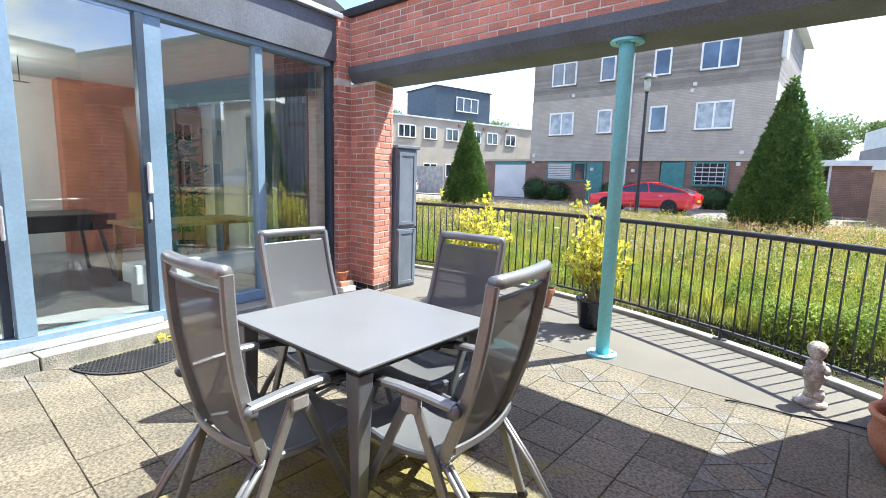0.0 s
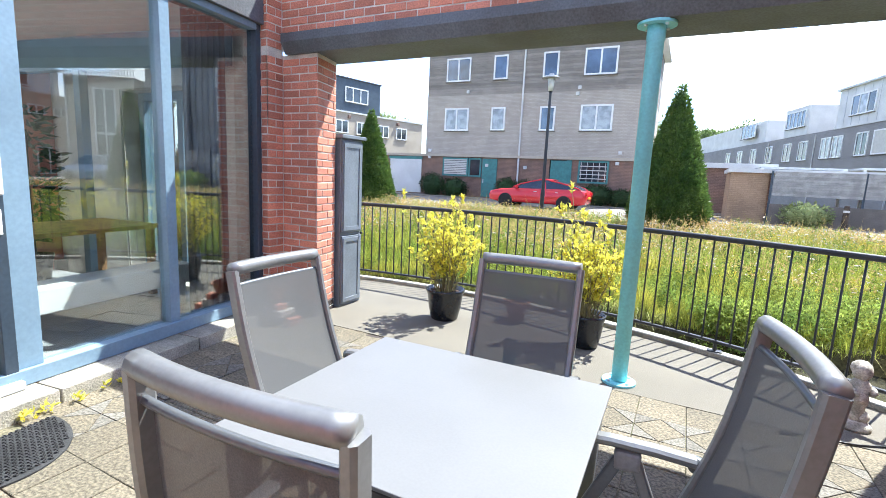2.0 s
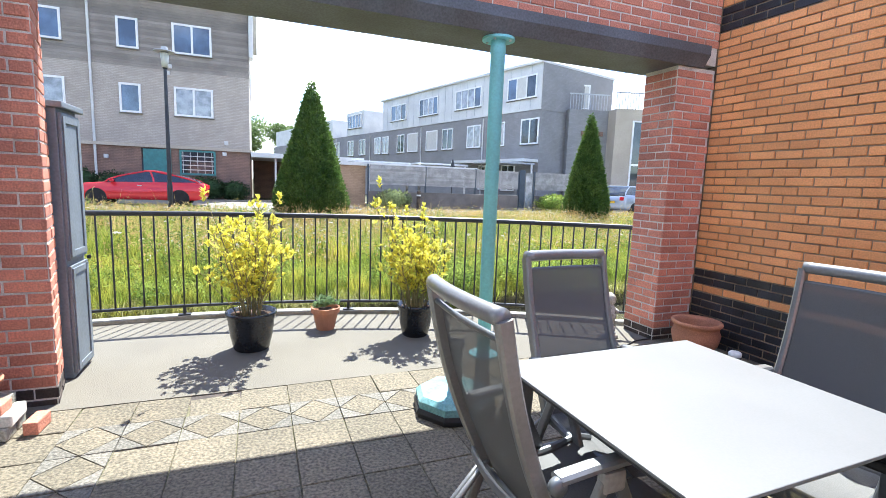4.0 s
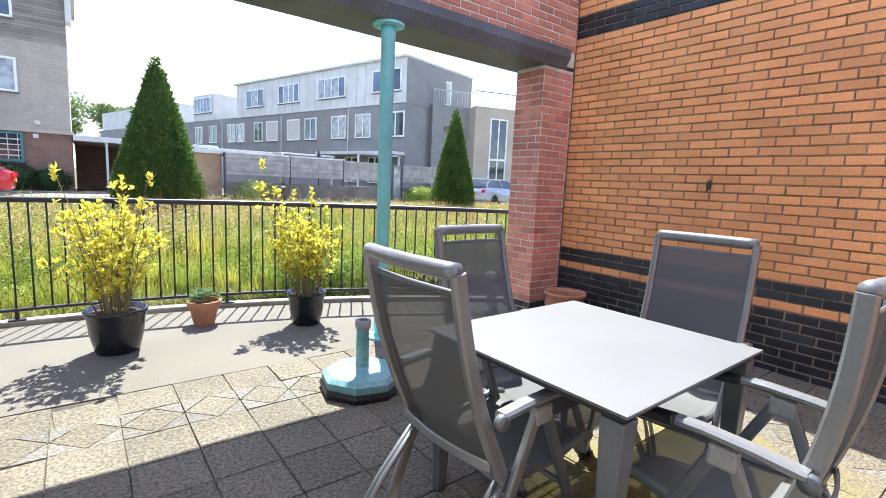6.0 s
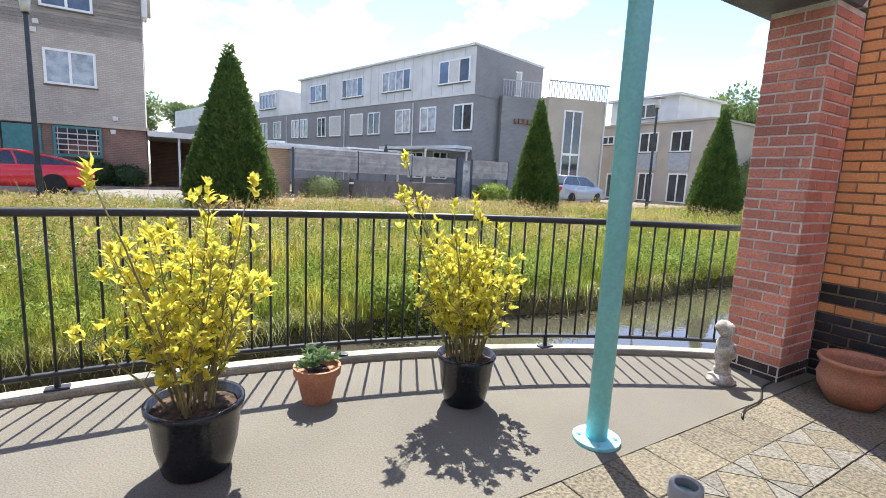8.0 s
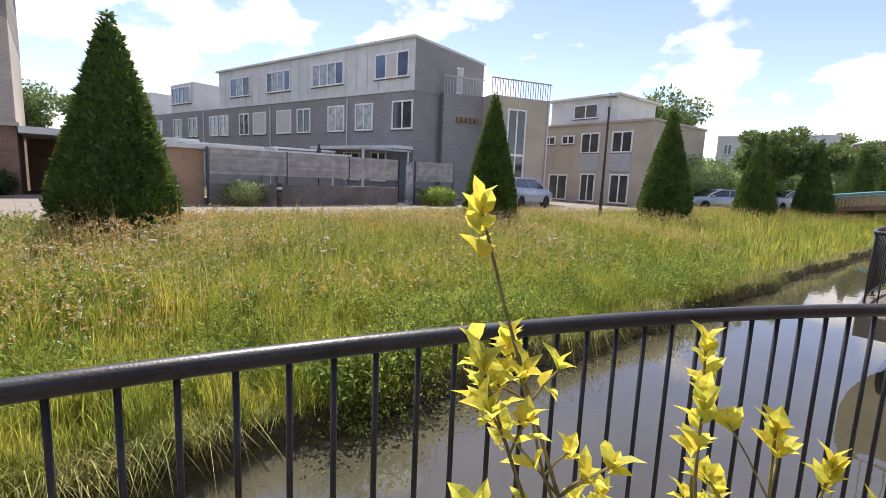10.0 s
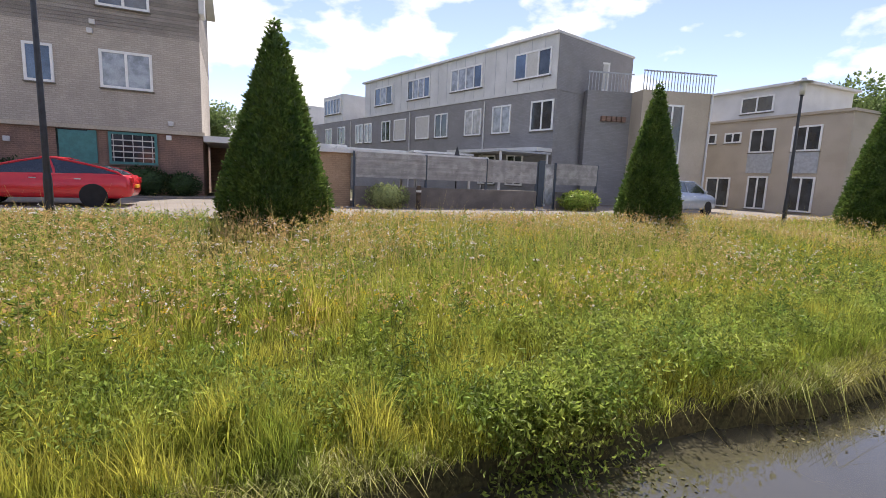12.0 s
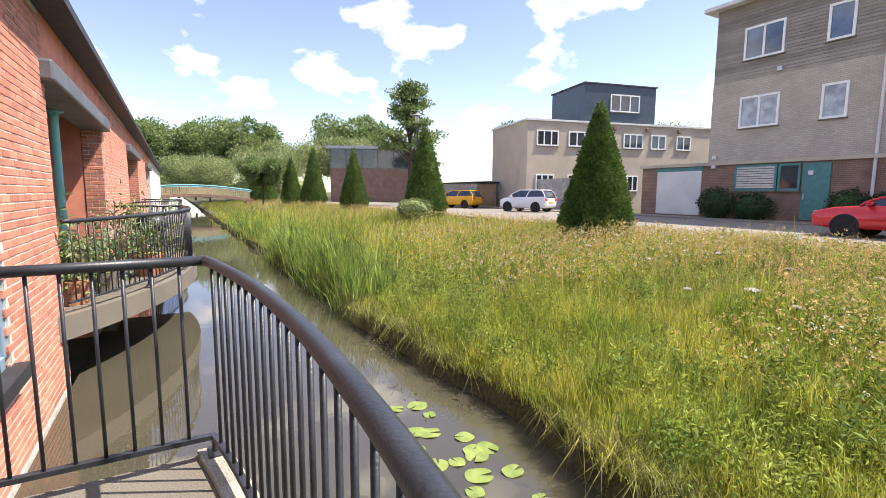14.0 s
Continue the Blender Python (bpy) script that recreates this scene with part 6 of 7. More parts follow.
M_PLINTHWALL = mat("taupe_concrete_plinth", (0.20, 0.175, 0.15), 0.9, var=0.15, scale=1.5, fine=30, bump=0.3)
part("wall", boxed((3.4, -0.1, 0.15), (12.0, 0.12, 1.02), 0.02), M_PLINTHWALL, fn, "low taupe concrete plinth")
part("wall", boxed((13.15, -0.1, 0.15), (15.7, 0.12, 1.02), 0.02), M_PLINTHWALL, fn)
gt = part("gate", boxed((12.1, -0.03, 0.3), (12.45, 0.03, 2.45)), M_FRAME_D, fn, "dark garden gate")
part("gate_pane", boxed((12.52, -0.02, 0.4), (12.95, 0.02, 2.3)), M_CURTAIN, fn)
sd = thing("brick_shed", "orange-brown brick garden shed wall", "shed", pose(0, 20.3, 0))
wall_box(sd, (1.9, 0, 0.15), (3.3, 3, 2.28), M_SHED)
part("roof", boxed((1.8, -0.15, 2.28), (9.5, 3.2, 2.44)), M_PANEL, sd, "white flat roof edge")
pergola = thing("pergola_roof", "white-edged lean-to roofs behind the fence", "roof", pose(0, 22.6, 0))
for x, z, d in ((3.2, 2.55, 0.0), (6.9, 2.62, 0.2), (11.5, 2.95, 0.1)):
    part("roof", boxed((x, d, z), (x + 3.2, d + 2.4, z + 0.10)), M_ZINC, pergola)
    for k in (0.1, 3.0):
        part("post", boxed((x + k, d + 0.05, 0.15), (x + k + 0.1, d + 0.15, z)), M_PANEL, pergola)
ps = thing("closed_parasol", "closed black parasol behind the fence", "parasol", pose(8.6, 21.6, 0.15))
bm = bmesh.new()
lathe(bm, [(0.03, 0), (0.03, 1.7), (0.19, 1.75), (0.15, 2.3), (0.03, 2.75), (0, 2.8)], 10)
part("canopy", bm, M_PLASTIC, ps)
bo = thing("bollard", "short weathered wooden bollard at the kerb", "bollard", pose(5.75, 19.0, 0.15))
bm = bmesh.new()
lathe(bm, [(0, 0), (0.11, 0), (0.10, 0.85), (0.085, 0.95), (0, 0.96)], 12)
part("shaft", bm, M_BARK, bo)
bm = bmesh.new()
lathe(bm, [(0.104, 0.70), (0.106, 0.78), (0.102, 0.78)], 12)
part("band", bm, M_PANEL, bo, "worn white band")


def street_lamp(x, y, head, label="black street lamp with a flat disc cap", sign=False):
    t = thing("street_lamp", label, "street lamp", pose(x, y, 0.12), "street lamps")
    h = head - 0.12
    bm = bmesh.new()
    lathe(bm, [(0, 0), (0.075, 0), (0.075, 1.0), (0.06, 1.1), (0.045, h - 0.06), (0.075, h - 0.02), (0, h)], 14)
    part("pole", bm, M_RAIL, t, smooth=False)
    bm = bmesh.new()
    lathe(bm, [(0, h), (0.085, h), (0.12, h + 0.40), (0.0, h + 0.42)], 16)
    part("lantern", bm, M_LAMPGLASS, t, "milky glass cylinder lantern", True)
    bm = bmesh.new()
    lathe(bm, [(0, h + 0.42), (0.30, h + 0.43), (0.29, h + 0.455), (0.10, h + 0.50), (0.08, h + 0.58), (0, h + 0.58)], 20)
    part("cap", bm, M_ZINC, t, "grey disc cap")
    if sign:
        part("sign_plate", boxed((-0.18, -0.08, 1.9), (0.18, -0.06, 2.35)), M_PANEL, t, "small white sign plate")
    return t


street_lamp(-4.33, 12.84, 4.62)
street_lamp(17.9, 12.3, 4.95)
street_lamp(50, 12.5, 6.1)
street_lamp(-26.0, 13.4, 5.3, sign=True)


def car(m, paint, L, W, H, label, hood=0.28, boot=0.14, roof0=0.42, roof1=0.72):
    """A parked car that faces +x: body, roof, glazing, lights, door lines, bumpers and wheels."""
    t = thing("car", label, "car", m)
    prof = [(-0.5, 0.30), (-0.505, 0.48), (-0.49, 0.66), (-0.5 + boot * 0.9, 0.70), (0.5 - hood, 0.655), (0.5 - hood * 0.45, 0.615), (0.485, 0.52), (0.5, 0.40), (0.49, 0.22), (0.40, 0.17), (-0.42, 0.17), (-0.49, 0.22)]
    def loft(outline, ys, tucks, name, material, lab=""):
        bm = bmesh.new()
        rings = [[bm.verts.new((x * L * (1 - tk * 0.03), y, z0 + (z - z0) * (1 - tk * 0.10))) for x, z in outline] for y, tk, z0 in zip(ys, tucks, [0.5 * H] * len(ys))]
        for a, b in zip(rings, rings[1:]):
            for i in range(len(outline)):
                j = (i + 1) % len(outline)
                bm.faces.new((a[i], a[j], b[j], b[i]))
        bm.faces.new(rings[0]), bm.faces.new(list(reversed(rings[-1])))
        bmesh.ops.recalc_face_normals(bm, faces=bm.faces)
        return part(name, bm, material, t, lab, True)
    o = [(x, z * H) for x, z in prof]
    body = loft(o, (-W / 2, -W / 2 + 0.05, -W / 4, W / 4, W / 2 - 0.05, W / 2), (1.6, 0.3, 0, 0, 0.3, 1.6), "body", paint)
    x0, x1 = -0.5 + boot * 0.4, 0.5 - hood * 0.95
    r0, r1 = -0.5 + (1 - roof1) , 0.5 - roof0
    def green(name, zs, inset, material, lab=""):
        bm = bmesh.new()
        low, up = zs
        f = lambda z: (z - 0.64) / (1 - 0.64)
        def ring(z):
            k = f(z)
            c = k ** 1.7
            xa, xb = x0 + (r0 - x0) * c, x1 + (r1 - x1) * c
            w = W / 2 - 0.05 - 0.13 * k + inset
            return [bm.verts.new((xx * L, yy, z * H)) for xx, yy in ((xa, -w), (xb, -w), (xb + 0.012, -w * 0.5), (xb + 0.012, w * 0.5), (xb, w), (xa, w), (xa - 0.008, w * 0.5), (xa - 0.008, -w * 0.5))]
        rings = [ring(z) for z in np.linspace(low, up, 7)]
        for a, b in zip(rings, rings[1:]):
            for i in range(8):
                bm.faces.new((a[i], a[(i + 1) % 8], b[(i + 1) % 8], b[i]))
        bm.faces.new(rings[-1])
        bmesh.ops.recalc_face_normals(bm, faces=bm.faces)
        return part(name, bm, material, t, lab)
    green("window_band", (0.64, 0.955), 0.0, M_PANE, "dark car glazing")
    bm = bmesh.new()
    box(bm, (r0 * L - 0.02, -W / 2 + 0.17, 0.945 * H), (r1 * L + 0.05, W / 2 - 0.17, 1.0 * H), 0.03)
    part("roof", bm, paint, t, smooth=True)
    for s in (-1, 1):
        bm = bmesh.new()
        w0, w1 = s * (W / 2 - 0.045), s * (W / 2 - 0.175)
        for xa, xb in ((x0, r0), (x1, r1), ((x0 + x1) / 2, (r0 + r1) / 2)):
            tube(bm, [((xa + (xb - xa) * q ** 1.7) * L, w0 + (w1 - w0) * q, (0.645 + 0.32 * q) * H) for q in (0, 0.25, 0.5, 0.75, 0.9, 1)], 0.035, 6)
        part("pillar", bm, paint, t)
        bm = bmesh.new()
        box(bm, (x1 * L - 0.32, s * (W / 2) - 0.03, 0.66 * H), (x1 * L - 0.18, s * (W / 2 + 0.13), 0.73 * H), 0.02)
        part("mirror", bm, paint, t)
        for dx in (-0.02, -0.24):
            part("door_handle", boxed((dx * L, s * (W / 2 - 0.005) - 0.01, 0.56 * H), (dx * L + 0.16, s * (W / 2 - 0.005) + 0.01, 0.58 * H)), M_ALU, t)
        part("headlight", boxed((0.455 * L, s * W * 0.36 - 0.15, 0.46 * H), (0.487 * L, s * W * 0.36 + 0.15, 0.53 * H), 0.015), M_LAMPGLASS, t)
        part("tail_light", boxed((-0.508 * L, s * W * 0.38 - 0.12, 0.50 * H), (-0.485 * L, s * W * 0.38 + 0.12, 0.62 * H), 0.01), M_RED, t)
        for fx in (0.31, -0.30):
            bm = bmesh.new()
            lathe(bm, [(0.19, -0.10), (0.30, -0.10), (0.325, -0.06), (0.325, 0.06), (0.30, 0.10), (0.19, 0.10)], 22)
            bmesh.ops.transform(bm, matrix=pose(fx * L, s * (W / 2 - 0.10), 0.325, 90, 0, 0), verts=bm.verts)
            wheel = part("wheel", bm, M_TYRE, t, "black tyre")
            bm = bmesh.new()
            lathe(bm, [(0, -0.08), (0.21, -0.075), (0.21, 0.075), (0, 0.08)], 18)
            bmesh.ops.transform(bm, matrix=pose(fx * L, s * (W / 2 - 0.10), 0.325, 90, 0, 0), verts=bm.verts)
            part("rim", bm, M_CHAIR, wheel, "grey alloy rim")
            bm = bmesh.new()
            lathe(bm, [(0, -0.05), (0.36, -0.05), (0.36, 0.05), (0, 0.05)], 20)
            bmesh.ops.transform(bm, matrix=pose(fx * L, s * (W / 2 - 0.045), 0.33, 90, 0, 0), verts=bm.verts)
            part("wheel_arch", bm, M_TYRE, t)
    part("number_plate", boxed((-0.512 * L, -0.26, 0.40 * H), (-0.50 * L, 0.26, 0.47 * H)), M_YELLOW, t, "yellow number plate")
    return t


car(pose(-6.25, 19.3, 0.17, 0, 0, 180), M_RED, 4.75, 1.85, 1.44, "glossy red electric saloon car parked at the kerb", 0.27, 0.10, 0.54, 0.62)
car(pose(18.4, 17.6, 0.17, 0, 0, 10), M_CARGREY, 4.2, 1.8, 1.6, "silver blue compact SUV parked by the yew", 0.26, 0.04, 0.46, 0.88)
car(pose(-26.6, 22.0, 0.17, 0, 0, 200), M_CARWHITE, 3.5, 1.63, 1.47, "small white hatchback parked by the fence", 0.22, 0.03, 0.44, 0.9)
car(pose(-35.0, 21.6, 0.17, 0, 0, 205), M_CARYELLOW, 3.9, 1.7, 1.45, "yellow hatchback parked by the fence", 0.24, 0.03, 0.46, 0.9)
car(pose(34, 13.8, 0.17, 0, 0, 150), M_CARGREY, 4.3, 1.8, 1.45, "grey parked car beyond the yews", 0.26, 0.1, 0.48, 0.8)
car(pose(43, 12.2, 0.17, 0, 0, 160), M_CARWHITE, 4.2, 1.8, 1.6, "white parked car beyond the yews", 0.26, 0.1, 0.48, 0.8)


def footbridge(x, y0, y1, width, label):
    """An arched footbridge across the canal with slatted sides and teal handrails."""
    t = thing("footbridge", label, "bridge")
    def arch(y):
        return 0.55 + 0.55 * math.sin(math.pi * (y - y0) / (y1 - y0))
    n = 40
    for side in (0, width):
        for z, r in ((1.0, 0.07), (0.82, 0.045)):
            bm = bmesh.new()
            tube(bm, [(x + side, y0 + (y1 - y0) * k / n, arch(y0 + (y1 - y0) * k / n) + z) for k in range(n + 1)], r, 6)
            part("handrail", bm, M_BRIDGE, t)
        for k in range(int((y1 - y0) / 0.22)):
            y = y0 + 0.22 * k
            part("slat", boxed((x + side - 0.03, y, arch(y) + 0.05), (x + side + 0.03, y + 0.14, arch(y) + 0.80)), M_BRIDGEW, t)
    bm = bmesh.new()
    sweep(bm, [(x + width / 2, y0 + (y1 - y0) * k / n, arch(y0 + (y1 - y0) * k / n) - 0.13) for k in range(n + 1)], 0.34, width + 0.2, (1, 0, 0), 0.02)
    part("deck", bm, M_DARKBRICK, t)
    for y in (y0, y1 - 0.6):
        part("abutment", boxed((x - 0.1, y, -1.6), (x + width + 0.1, y + 0.6, 0.5)), M_DARKBRICK, t)


footbridge(44, -3, 9.6, 2.2, "arched footbridge with slatted sides over the canal")
footbridge(-62, -3.5, 9.0, 2.2, "arched footbridge with pale teal rails far off")

# ---- neighbours along the canal ----
def facade(x0, x1, label, z1=3.40):
    return tagged(part("wall_facade", boxed((x0, -0.35, -1.6), (x1, -0.012, z1)), M_MORTAR), label, "brick wall", kind="structure")


FACADES = [facade(-8.39, -6.3, "red brick facade along the canal"), facade(-19.19, -13.27, "red brick facade along the canal"), facade(-30.2, -24.07, "red brick facade along the canal"), facade(-60, -35.07, "red brick facade along the canal"), facade(2.55, 7.0, "red brick facade along the canal"), facade(11.9, 40, "red brick facade along the canal")]
for a, b in (((-4.6, -0.35, -1.6), (-3.9, -0.012, 3.4)), ((-6.3, -0.35, 2.40), (-4.6, -0.012, 3.4)), ((-6.3, -0.35, -1.6), (-4.6, -0.012, 0.0))):
    tagged(part("wall_facade", boxed(a, b), M_MORTAR), "red brick facade round the canal window", "brick wall", kind="structure")
for a, b in (((-8.39, -0.37, 0.1), (-6.32, -0.353, 2.86)), ((-4.58, -0.37, 0.1), (-3.95, -0.353, 2.86)), ((-6.32, -0.37, 2.42), (-4.58, -0.353, 2.86))):
    tagged(part("wall_lining", boxed(a, b), M_WHITE), "white plaster inside the canal facade", "wall", kind="structure")
BELOW = tagged(part("wall_below", boxed((-3.9, -0.4, -1.6), (2.55, -0.05, -0.28)), M_DARKBRICK), "dark foundation wall under the terrace", "wall", kind="structure")
tagged(part("roof", boxed((-60, -3.0, 3.40), (-3.95, 0.30, 3.52), 0.01), M_ROOF), "black roof edge along the canal facades", "roof", kind="structure")
tagged(part("roof", boxed((2.57, -3.0, 3.40), (40, 0.30, 3.52), 0.01), M_ROOF), "black roof edge along the canal facades", "roof", kind="structure")
bm = bmesh.new()
vs = [bm.verts.new(v) for v in ((-60, 0.28, 3.52), (-3.95, 0.28, 3.52), (-3.95, -3.0, 5.0), (-60, -3.0, 5.0), (-60, -3.0, 3.52), (-3.95, -3.0, 3.52))]
for f in ((0, 1, 2, 3), (0, 3, 4), (1, 5, 2), (3, 2, 5, 4), (0, 4, 5, 1)):
    bm.faces.new([vs[i] for i in f])
tagged(part("roof", bm, M_ROOF), "dark sloping roof over the canal houses", "roof", kind="structure")
for x0 in (-10.2, -21.0, -32.0, 10.9):
    far_side = thing("neighbour_terrace", "curved concrete terrace of the neighbouring house", "terrace", pose(x0, 0, 0))
    bm = bmesh.new()
    prism(bm, outline, -0.28, 0.0)
    part("slab", bm, M_CONCRETE, far_side)
    part("wall", boxed((-3.07, -2.6, 0.0), (1.81, -2.4, 3.4)), M_DARKBRICK, far_side)
    part("wall", boxed((1.82, -2.5, -1.6), (2.2, -0.36, 3.4)), M_BRICK, far_side)
    part("wall", boxed((-3.5, -2.5, -1.6), (-3.08, -0.36, 3.4)), M_BRICK, far_side)
    part("floor", boxed((-3.07, -2.5, -0.3), (1.81, -0.5, -0.01)), M_TILE, far_side)
    bm = bmesh.new()
    box(bm, (-3.3, -0.36, 2.62), (2.0, 0.12, 2.86), 0.03)
    part("lintel", bm, M_LINTEL, far_side)
    part("wall", boxed((-3.08, -0.35, 2.86), (1.82, -0.012, 3.4)), M_BRICK, far_side)
    copy_thing(col, pose(x0 - 0.5, -0.33, 0))
r0 = [o for o in scene.objects if o.name == "railing"][0]
for x0 in (-10.2, -21.0, 10.9):
    tagged(copy_thing(r0, pose(x0, 0, 0)), "bowed steel railing of a neighbouring terrace")


def small_pot(x, y, r, h, m, plant, seed, label):
    t = thing("flower_pot", label, "flower pot", pose(x, y, 0), "pots on the neighbouring terrace")
    bm = bmesh.new()
    lathe(bm, [(0, 0), (r * 0.8, 0), (r, h), (r * 0.9, h), (0, h * 0.9)], 16)
    part("pot", bm, m, t)
    if plant:
        np.random.seed(seed)
        v = np.random.normal(0, 1, (420, 3)) * [r * 0.8, r * 0.8, r * 0.9] + [0, 0, h + r]
        leaf_cloud("plant", (v, np.random.normal(0, 1, v.shape)), 0.11, 0.05, plant, t, kind="stuff")


for x, y, r, h, m, pl, s, lab in ((-9.6, 0.0, 0.22, 0.3, M_TERRA, M_TREE_L, 1, "terracotta pot with leafy plants"), (-10.3, 0.25, 0.2, 0.28, M_CONCRETE, M_SUCC, 2, "grey pot with pale leaves"), (-11.6, 0.75, 0.25, 0.34, M_TERRA, M_TREE, 3, "terracotta tub with a dark plant"),
                                  (-12.6, 0.8, 0.17, 0.26, M_YELLOW, None, 4, "yellow plastic bucket on the terrace"), (-9.9, -0.3, 0.25, 0.4, M_CONCRETE, M_TREE, 5, "stone pot with a green shrub"), (-13.2, 0.4, 0.3, 0.5, M_TERRA, M_TREE_L, 6, "large pot with a bushy plant")):
    small_pot(x + 0.8, y, r, h, m, pl, s, lab)
bq = thing("kettle_barbecue", "black covered kettle barbecue on legs", "barbecue", pose(-12.2, 0.8, 0))
bm = bmesh.new()
blob(bm, (0, 0, 0.78), (0.29, 0.29, 0.24))
part("bowl", bm, M_PLASTIC, bq, smooth=True)
for k in range(3):
    a = k * 2.09
    bm = bmesh.new()
    tube(bm, [(0.18 * math.cos(a), 0.18 * math.sin(a), 0.62), (0.3 * math.cos(a), 0.3 * math.sin(a), 0)], 0.014, 6)
    part("leg", bm, M_CHAIR, bq)
nw = tagged(thing("window_3", "blue-framed window in the canal facade", "window", pose(-5.45, -0.1, 0)), kind="structure")
for a, b in (((-0.85, -0.05, 0.1), (-0.75, 0.07, 2.4)), ((0.75, -0.05, 0.1), (0.85, 0.07, 2.4)), ((-0.75, -0.05, 0.02), (0.75, 0.07, 0.12)), ((-0.75, -0.05, 2.3), (0.75, 0.07, 2.4)), ((-0.05, -0.05, 0.12), (0.05, 0.06, 2.3))):
    part("window_frame", boxed(a, b, 0.005), M_FRAME, nw)
for a, b in ((-0.75, -0.05), (0.05, 0.75)):
    part("pane", boxed((a, -0.01, 0.12), (b, 0.0, 2.3)), M_GLASS, nw).visible_shadow = False
part("window_sill", boxed((-0.9, -0.1, -0.1), (0.9, 0.2, 0.02), 0.01), M_ROOF, nw)


# ---- bricks: each a bevelled block on shared meshes ----
COURSE, LEN, JOINT = 0.075, 0.222, 0.0125


def brick_data(w, h, d, material, name="brick"):
    """A block with its back open: front at local y = -d, chamfered."""
    c = 0.004
    v = [(0, 0, 0), (w, 0, 0), (w, 0, h), (0, 0, h), (0, -d + c, 0), (w, -d + c, 0), (w, -d + c, h), (0, -d + c, h), (c, -d, c), (w - c, -d, c), (w - c, -d, h - c), (c, -d, h - c)]
    f = [(8, 9, 10, 11)] + [(a, b, b + 4, a + 4) for a, b in ((4, 5), (5, 6), (6, 7))] + [(7, 4, 8, 11)] + [(a, b, b + 4, a + 4) for a, b in ((0, 1), (1, 2), (2, 3))] + [(3, 0, 4, 7)]
    return v, f


MESHES = {}


def brick_mesh(w, h, d, material):
    key = (round(w, 2), h, d, material.name)
    if key not in MESHES:
        me = bpy.data.meshes.new("brick")
        v, f = brick_data(key[0] - 0.0, h, d, material)
        me.from_pydata(v, [], f)
        me.materials.append(material)
        MESHES[key] = me
    return MESHES[key]


def lay(wall, p, q, z0, z1, material_of, single, depth=0.006, seed=1, skip=None):
    """Bricks in stretcher bond on the face from p to q, seen with q to the right; single(x, y, z) tells which are objects of their own."""
    random.seed(seed)
    p, q = Vector(p), Vector(q)
    d = q - p
    length, ang = d.length, math.degrees(math.atan2(d.y, d.x))
    turn = pose(0, 0, 0, 0, 0, ang)
    rest = {}
    k = 0
    z = z0
    while z + COURSE - JOINT <= z1 + 0.02:
        s = 0.0 if k % 2 == 0 else -(LEN / 2)
        if length < 0.3:
            s = 0.0
        while s < length - 0.02:
            a, b = max(0.0, s), min(length, s + LEN)
            s += LEN
            if length < 0.3 and k % 2 == 0 and a == 0.0 and length > 0.16:
                b = min(length, 0.11)
                s = 0.11 + JOINT * 0
            w = b - a - JOINT
            if w < 0.03:
                continue
            o = p + d.normalized() * a
            at = Vector((o.x, o.y, z))
            if skip and skip(at.x - 0.1, z):
                continue
            m = material_of(k, z)
            h = COURSE - JOINT
            if single(at.x, at.y, z):
                ob = new("brick", brick_mesh(w, h, depth + 0.02, m))
                ob.parent = wall
                jit = random.uniform(-0.0025, 0.0025)
                ob.matrix_basis = Matrix.Translation(at) @ turn @ pose(random.uniform(-0.002, 0.002), 0.02 + jit, random.uniform(-0.0015, 0.0015))
            else:
                v, f = brick_data(w, h, depth + 0.02, m)
                V, F = rest.setdefault(m.name, (m, [], []))[1:]
                n = len(V)
                mm = Matrix.Translation(at) @ turn @ pose(0, 0.02 + random.uniform(-0.0025, 0.0025), 0)
                V.extend([tuple(mm @ Vector(x)) for x in v])
                F.extend([tuple(i + n for i in x) for x in f])
        k += 1
        z += COURSE
    for m, V, F in rest.values():
        me = bpy.data.meshes.new("brickwork")
        me.from_pydata(V, [], F)
        me.materials.append(m)
        o = new("brickwork", me)
        o.parent = wall
        tagged(o, kind="stuff")


Z0 = -0.03
M_PLINTH = mat("tarred_brick", (0.075, 0.055, 0.045), 0.85, var=0.25, fine=80, bump=0.4, obj=0.2)
red = lambda k, z: M_PLINTH if z < 0.10 else M_BRICK
allr = lambda x, y, z: True
lay(PIER_L, (-3.43, -0.395), (-2.985, -0.395), Z0, 2.62, red, allr, seed=1)
lay(PIER_L, (-2.985, -0.395), (-3.075, -0.012), Z0, 2.62, red, allr, seed=2)
lay(PIER_L, (-3.43, -0.60), (-3.43, -0.395), Z0, 2.62, red, lambda x, y, z: z < 1.9, seed=3)
lay(PIER_L, (-3.62, -0.60), (-3.43, -0.60), Z0, 2.62, red, lambda x, y, z: False, seed=4)
lay(PIER_R, (1.822, -0.012), (1.822, -0.405), Z0, 2.62, red, allr, seed=5)
lay(PIER_R, (1.822, -0.405), (2.30, -0.405), Z0, 2.62, red, allr, seed=6)
lay(OVER, (-3.43, -0.405), (2.30, -0.405), Z0 + 38 * COURSE, 3.40, red, allr, seed=7)
lay(OVER, (2.28, -0.405), (2.31, -0.405), Z0 + 35 * COURSE, 3.40, red, lambda x, y, z: False, seed=17)
lay(STUB, (-3.43, -0.60), (-3.43, -0.405), Z0 + 36 * COURSE, 3.40, red, allr, seed=8)
lay(STUB, (-3.62, -0.60), (-3.43, -0.60), Z0 + 36 * COURSE, 3.40, red, lambda x, y, z: False, seed=18)
band = lambda k, z: M_BLACKBRICK if (k <= 9 and k != 7) or 40 <= k <= 42 else M_ORANGE
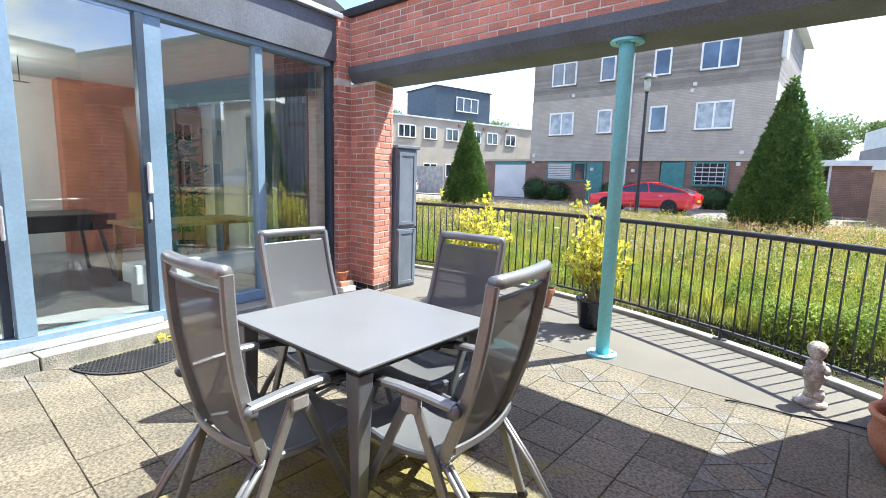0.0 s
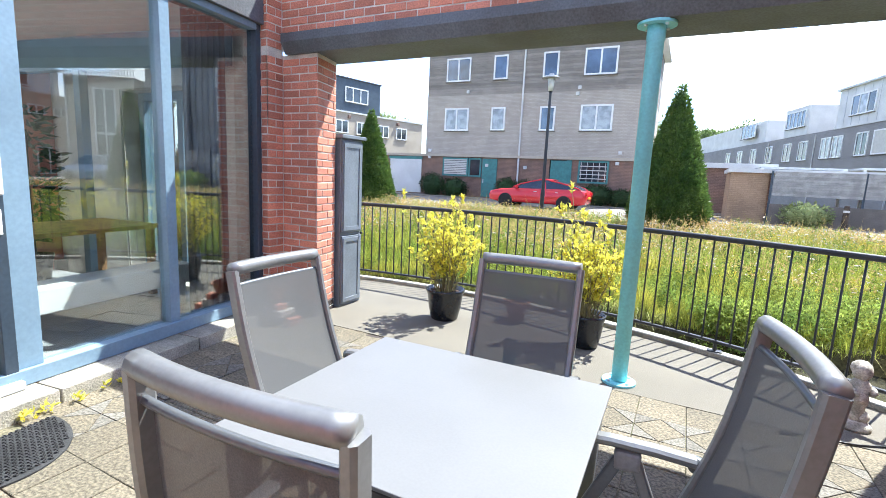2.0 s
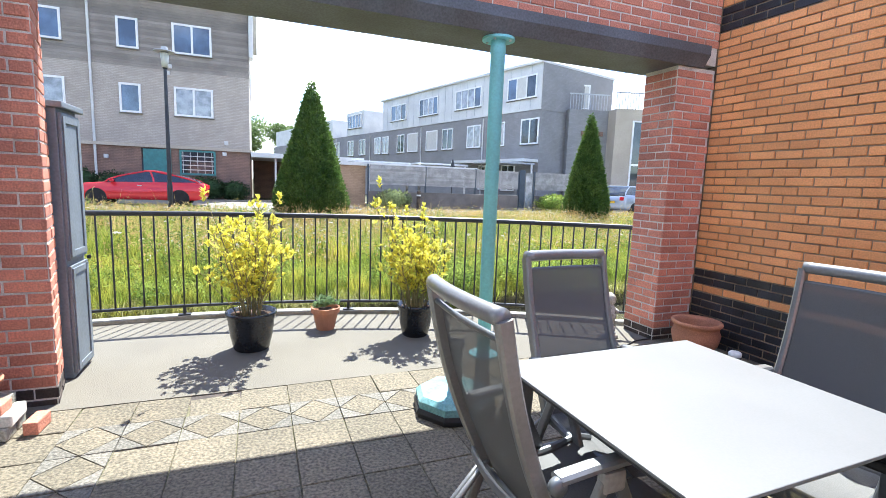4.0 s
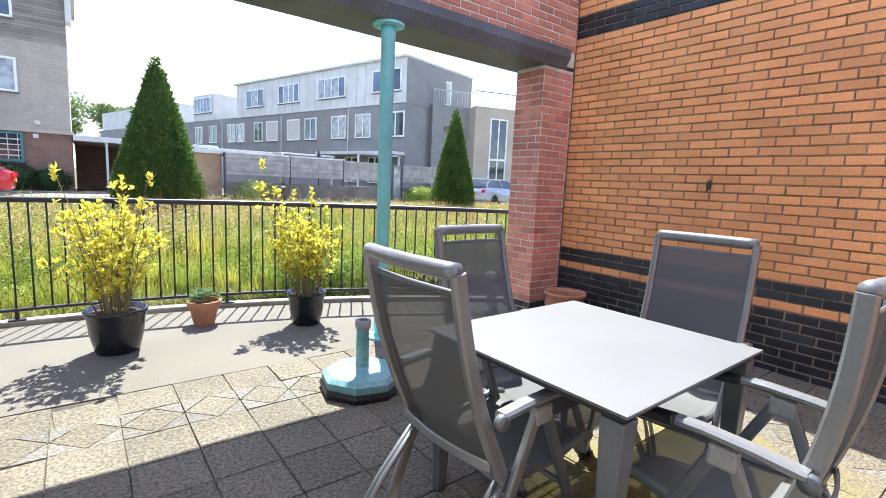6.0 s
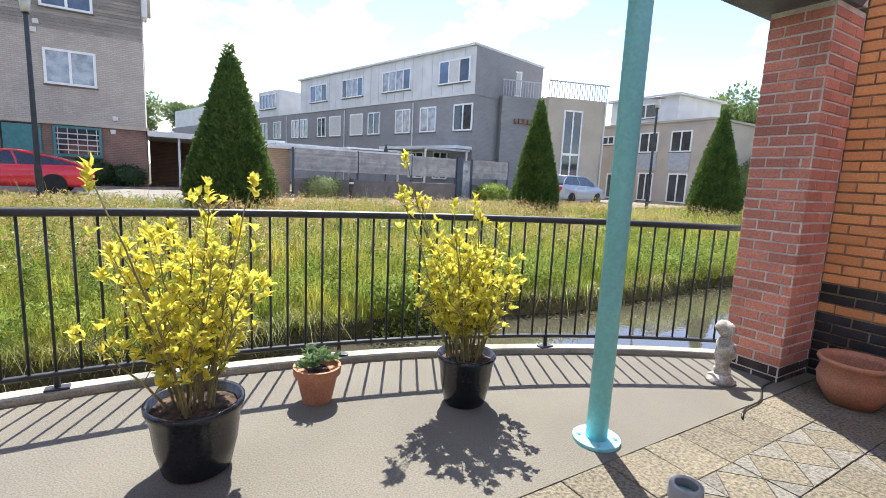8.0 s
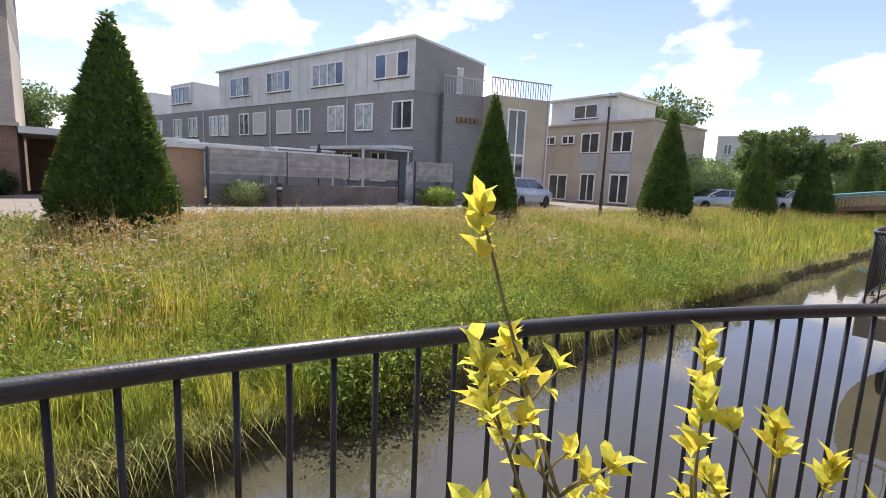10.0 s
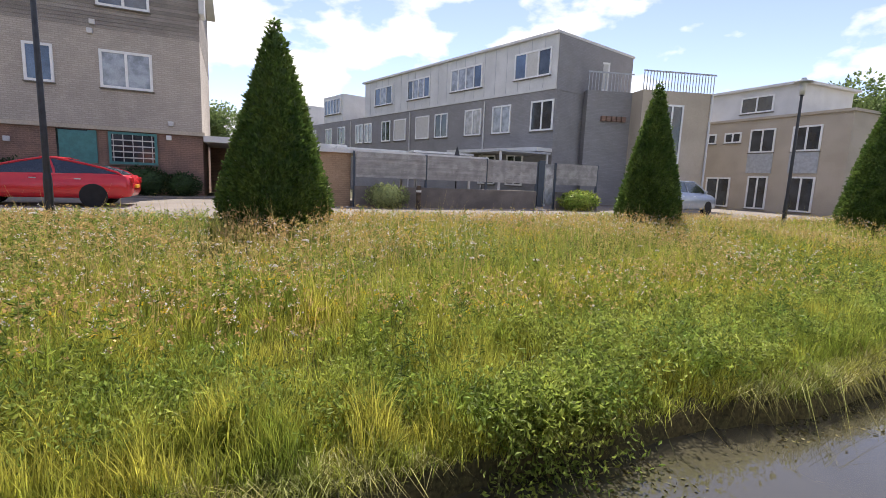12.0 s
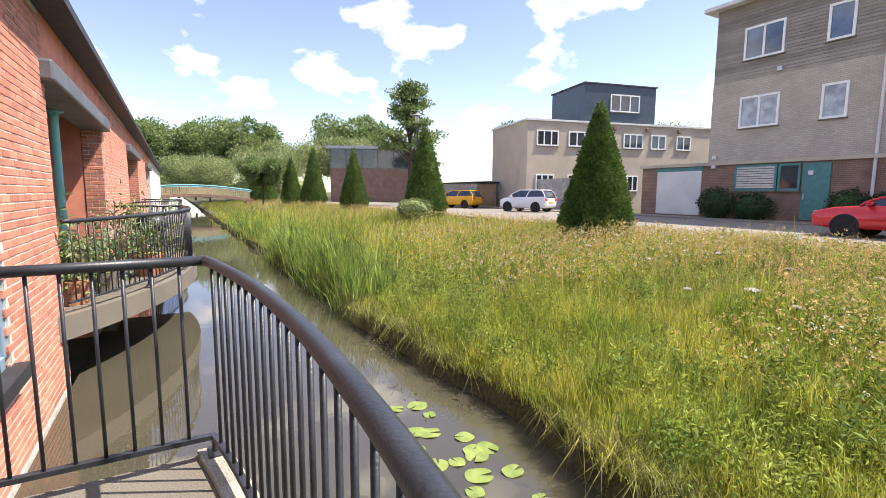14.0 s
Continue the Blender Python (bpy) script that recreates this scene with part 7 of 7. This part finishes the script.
lay(PARTY, (2.312, -0.405), (2.312, -6.8), Z0, 3.48, band, lambda x, y, z: y > -2.75 and z < 1.95, 0.012, seed=9)
lay(BACK, (2.3, -6.8), (-3.2, -6.8), Z0, 2.58, red, lambda x, y, z: False, seed=10)
lay(FACADES[0], (-3.92, -0.012), (-8.39, -0.012), Z0 - 11 * COURSE, 3.38, lambda k, z: M_BRICK, lambda x, y, z: -8.2 < x < -6.2 and -0.3 < z < 2.6, seed=11, skip=lambda x, z: -6.35 < x < -4.55 and -0.04 < z < 2.36)
lay(FACADES[1], (-13.27, -0.012), (-19.19, -0.012), Z0 - 11 * COURSE, 3.38, lambda k, z: M_BRICK, lambda x, y, z: False, seed=12)
lay(FACADES[1], (-13.27, -0.35), (-13.27, -0.012), Z0, 3.38, lambda k, z: M_BRICK, lambda x, y, z: False, seed=21)
lay(FACADES[2], (-24.07, -0.35), (-24.07, -0.012), Z0, 3.38, lambda k, z: M_BRICK, lambda x, y, z: False, seed=22)
lay(FACADES[2], (-24.07, -0.012), (-30.2, -0.012), Z0, 3.38, lambda k, z: M_BRICK, lambda x, y, z: False, seed=13)

# ---- paving tiles ----
T = 0.30


def slab_mesh(outline, h, material):
    bm = bmesh.new()
    c = sum((Vector(p) for p in outline), Vector((0, 0))) / len(outline)
    g = 0.003
    lo = [bm.verts.new((x, y, -h)) for x, y in outline]
    mid = [bm.verts.new((x, y, -g)) for x, y in outline]
    top = [bm.verts.new((x + (c.x - x) * 0.02, y + (c.y - y) * 0.02, 0)) for x, y in outline]
    n = len(outline)
    for a, b in ((lo, mid), (mid, top)):
        for i in range(n):
            bm.faces.new((a[i], a[(i + 1) % n], b[(i + 1) % n], b[i]))
    bm.faces.new(top)
    return mesh_of("tile", bm, material)


e = T / 2 - 0.0025
FULL = slab_mesh([(-e, -e), (e, -e), (e, e), (-e, e)], 0.022, M_TILE)
DIAMOND = slab_mesh([(0, -e), (e, 0), (0, e), (-e, 0)], 0.022, M_TILE)
CORNER = slab_mesh([(e, e), (0.006, e), (e, 0.006)], 0.022, M_TILE_D)
floor_ob = [o for o in scene.objects if o.name == "floor"][0]
random.seed(31)
far_tiles = bmesh.new()
nx = 19
for j in range(20):
    for i in range(nx):
        x, y = X_RIGHT - 0.01 - T * (i + 0.5), -0.50 - T * (j + 0.5)
        if x < -3.30 + max(0.0, -(y + 0.6)) * 0.131 + 0.02:
            continue
        diamond = (j == 1 and 2 < i < 17) or (j > 1 and i == 3) or (j > 1 and i == 16)
        z = random.uniform(-0.004, 0.002)
        m = Matrix.Translation((x, y, z)) @ pose(0, 0, 0, random.uniform(-0.7, 0.7), random.uniform(-0.7, 0.7), random.choice((0, 90, 180, 270)) + random.uniform(-0.6, 0.6))
        if j == 0 and i in (14,):
            m = Matrix.Translation((x + 0.01, y - 0.055, -0.003)) @ pose(0, 0, 0, 0, 0, 5)
        if j > 15:
            box(far_tiles, (x - e, y - e, -0.02), (x + e, y + e, z))
            continue
        pieces = [(FULL, 0)] if not diamond else [(DIAMOND, 0)] + [(CORNER, 90 * k) for k in range(4)]
        for me, r in pieces:
            o = new("tile", me)
            o.parent = floor_ob
            o.matrix_basis = m @ pose(0, 0, 0, 0, 0, r)
o = part("tile_field", far_tiles, M_TILE, floor_ob, kind="stuff")

# A broken place where tiles have sunk away from the terrace slab.
# Shade of the shallow opening, put in as a thin dark strip.
bm = bmesh.new()
prism(bm, ((-2.25, -0.502), (-1.88, -0.502), (-1.90, -0.60), (-2.25, -0.62)), -0.0108, -0.0085)
part("gap", bm, M_PLINTH, floor_ob, "dark open gap beside a sunken tile")
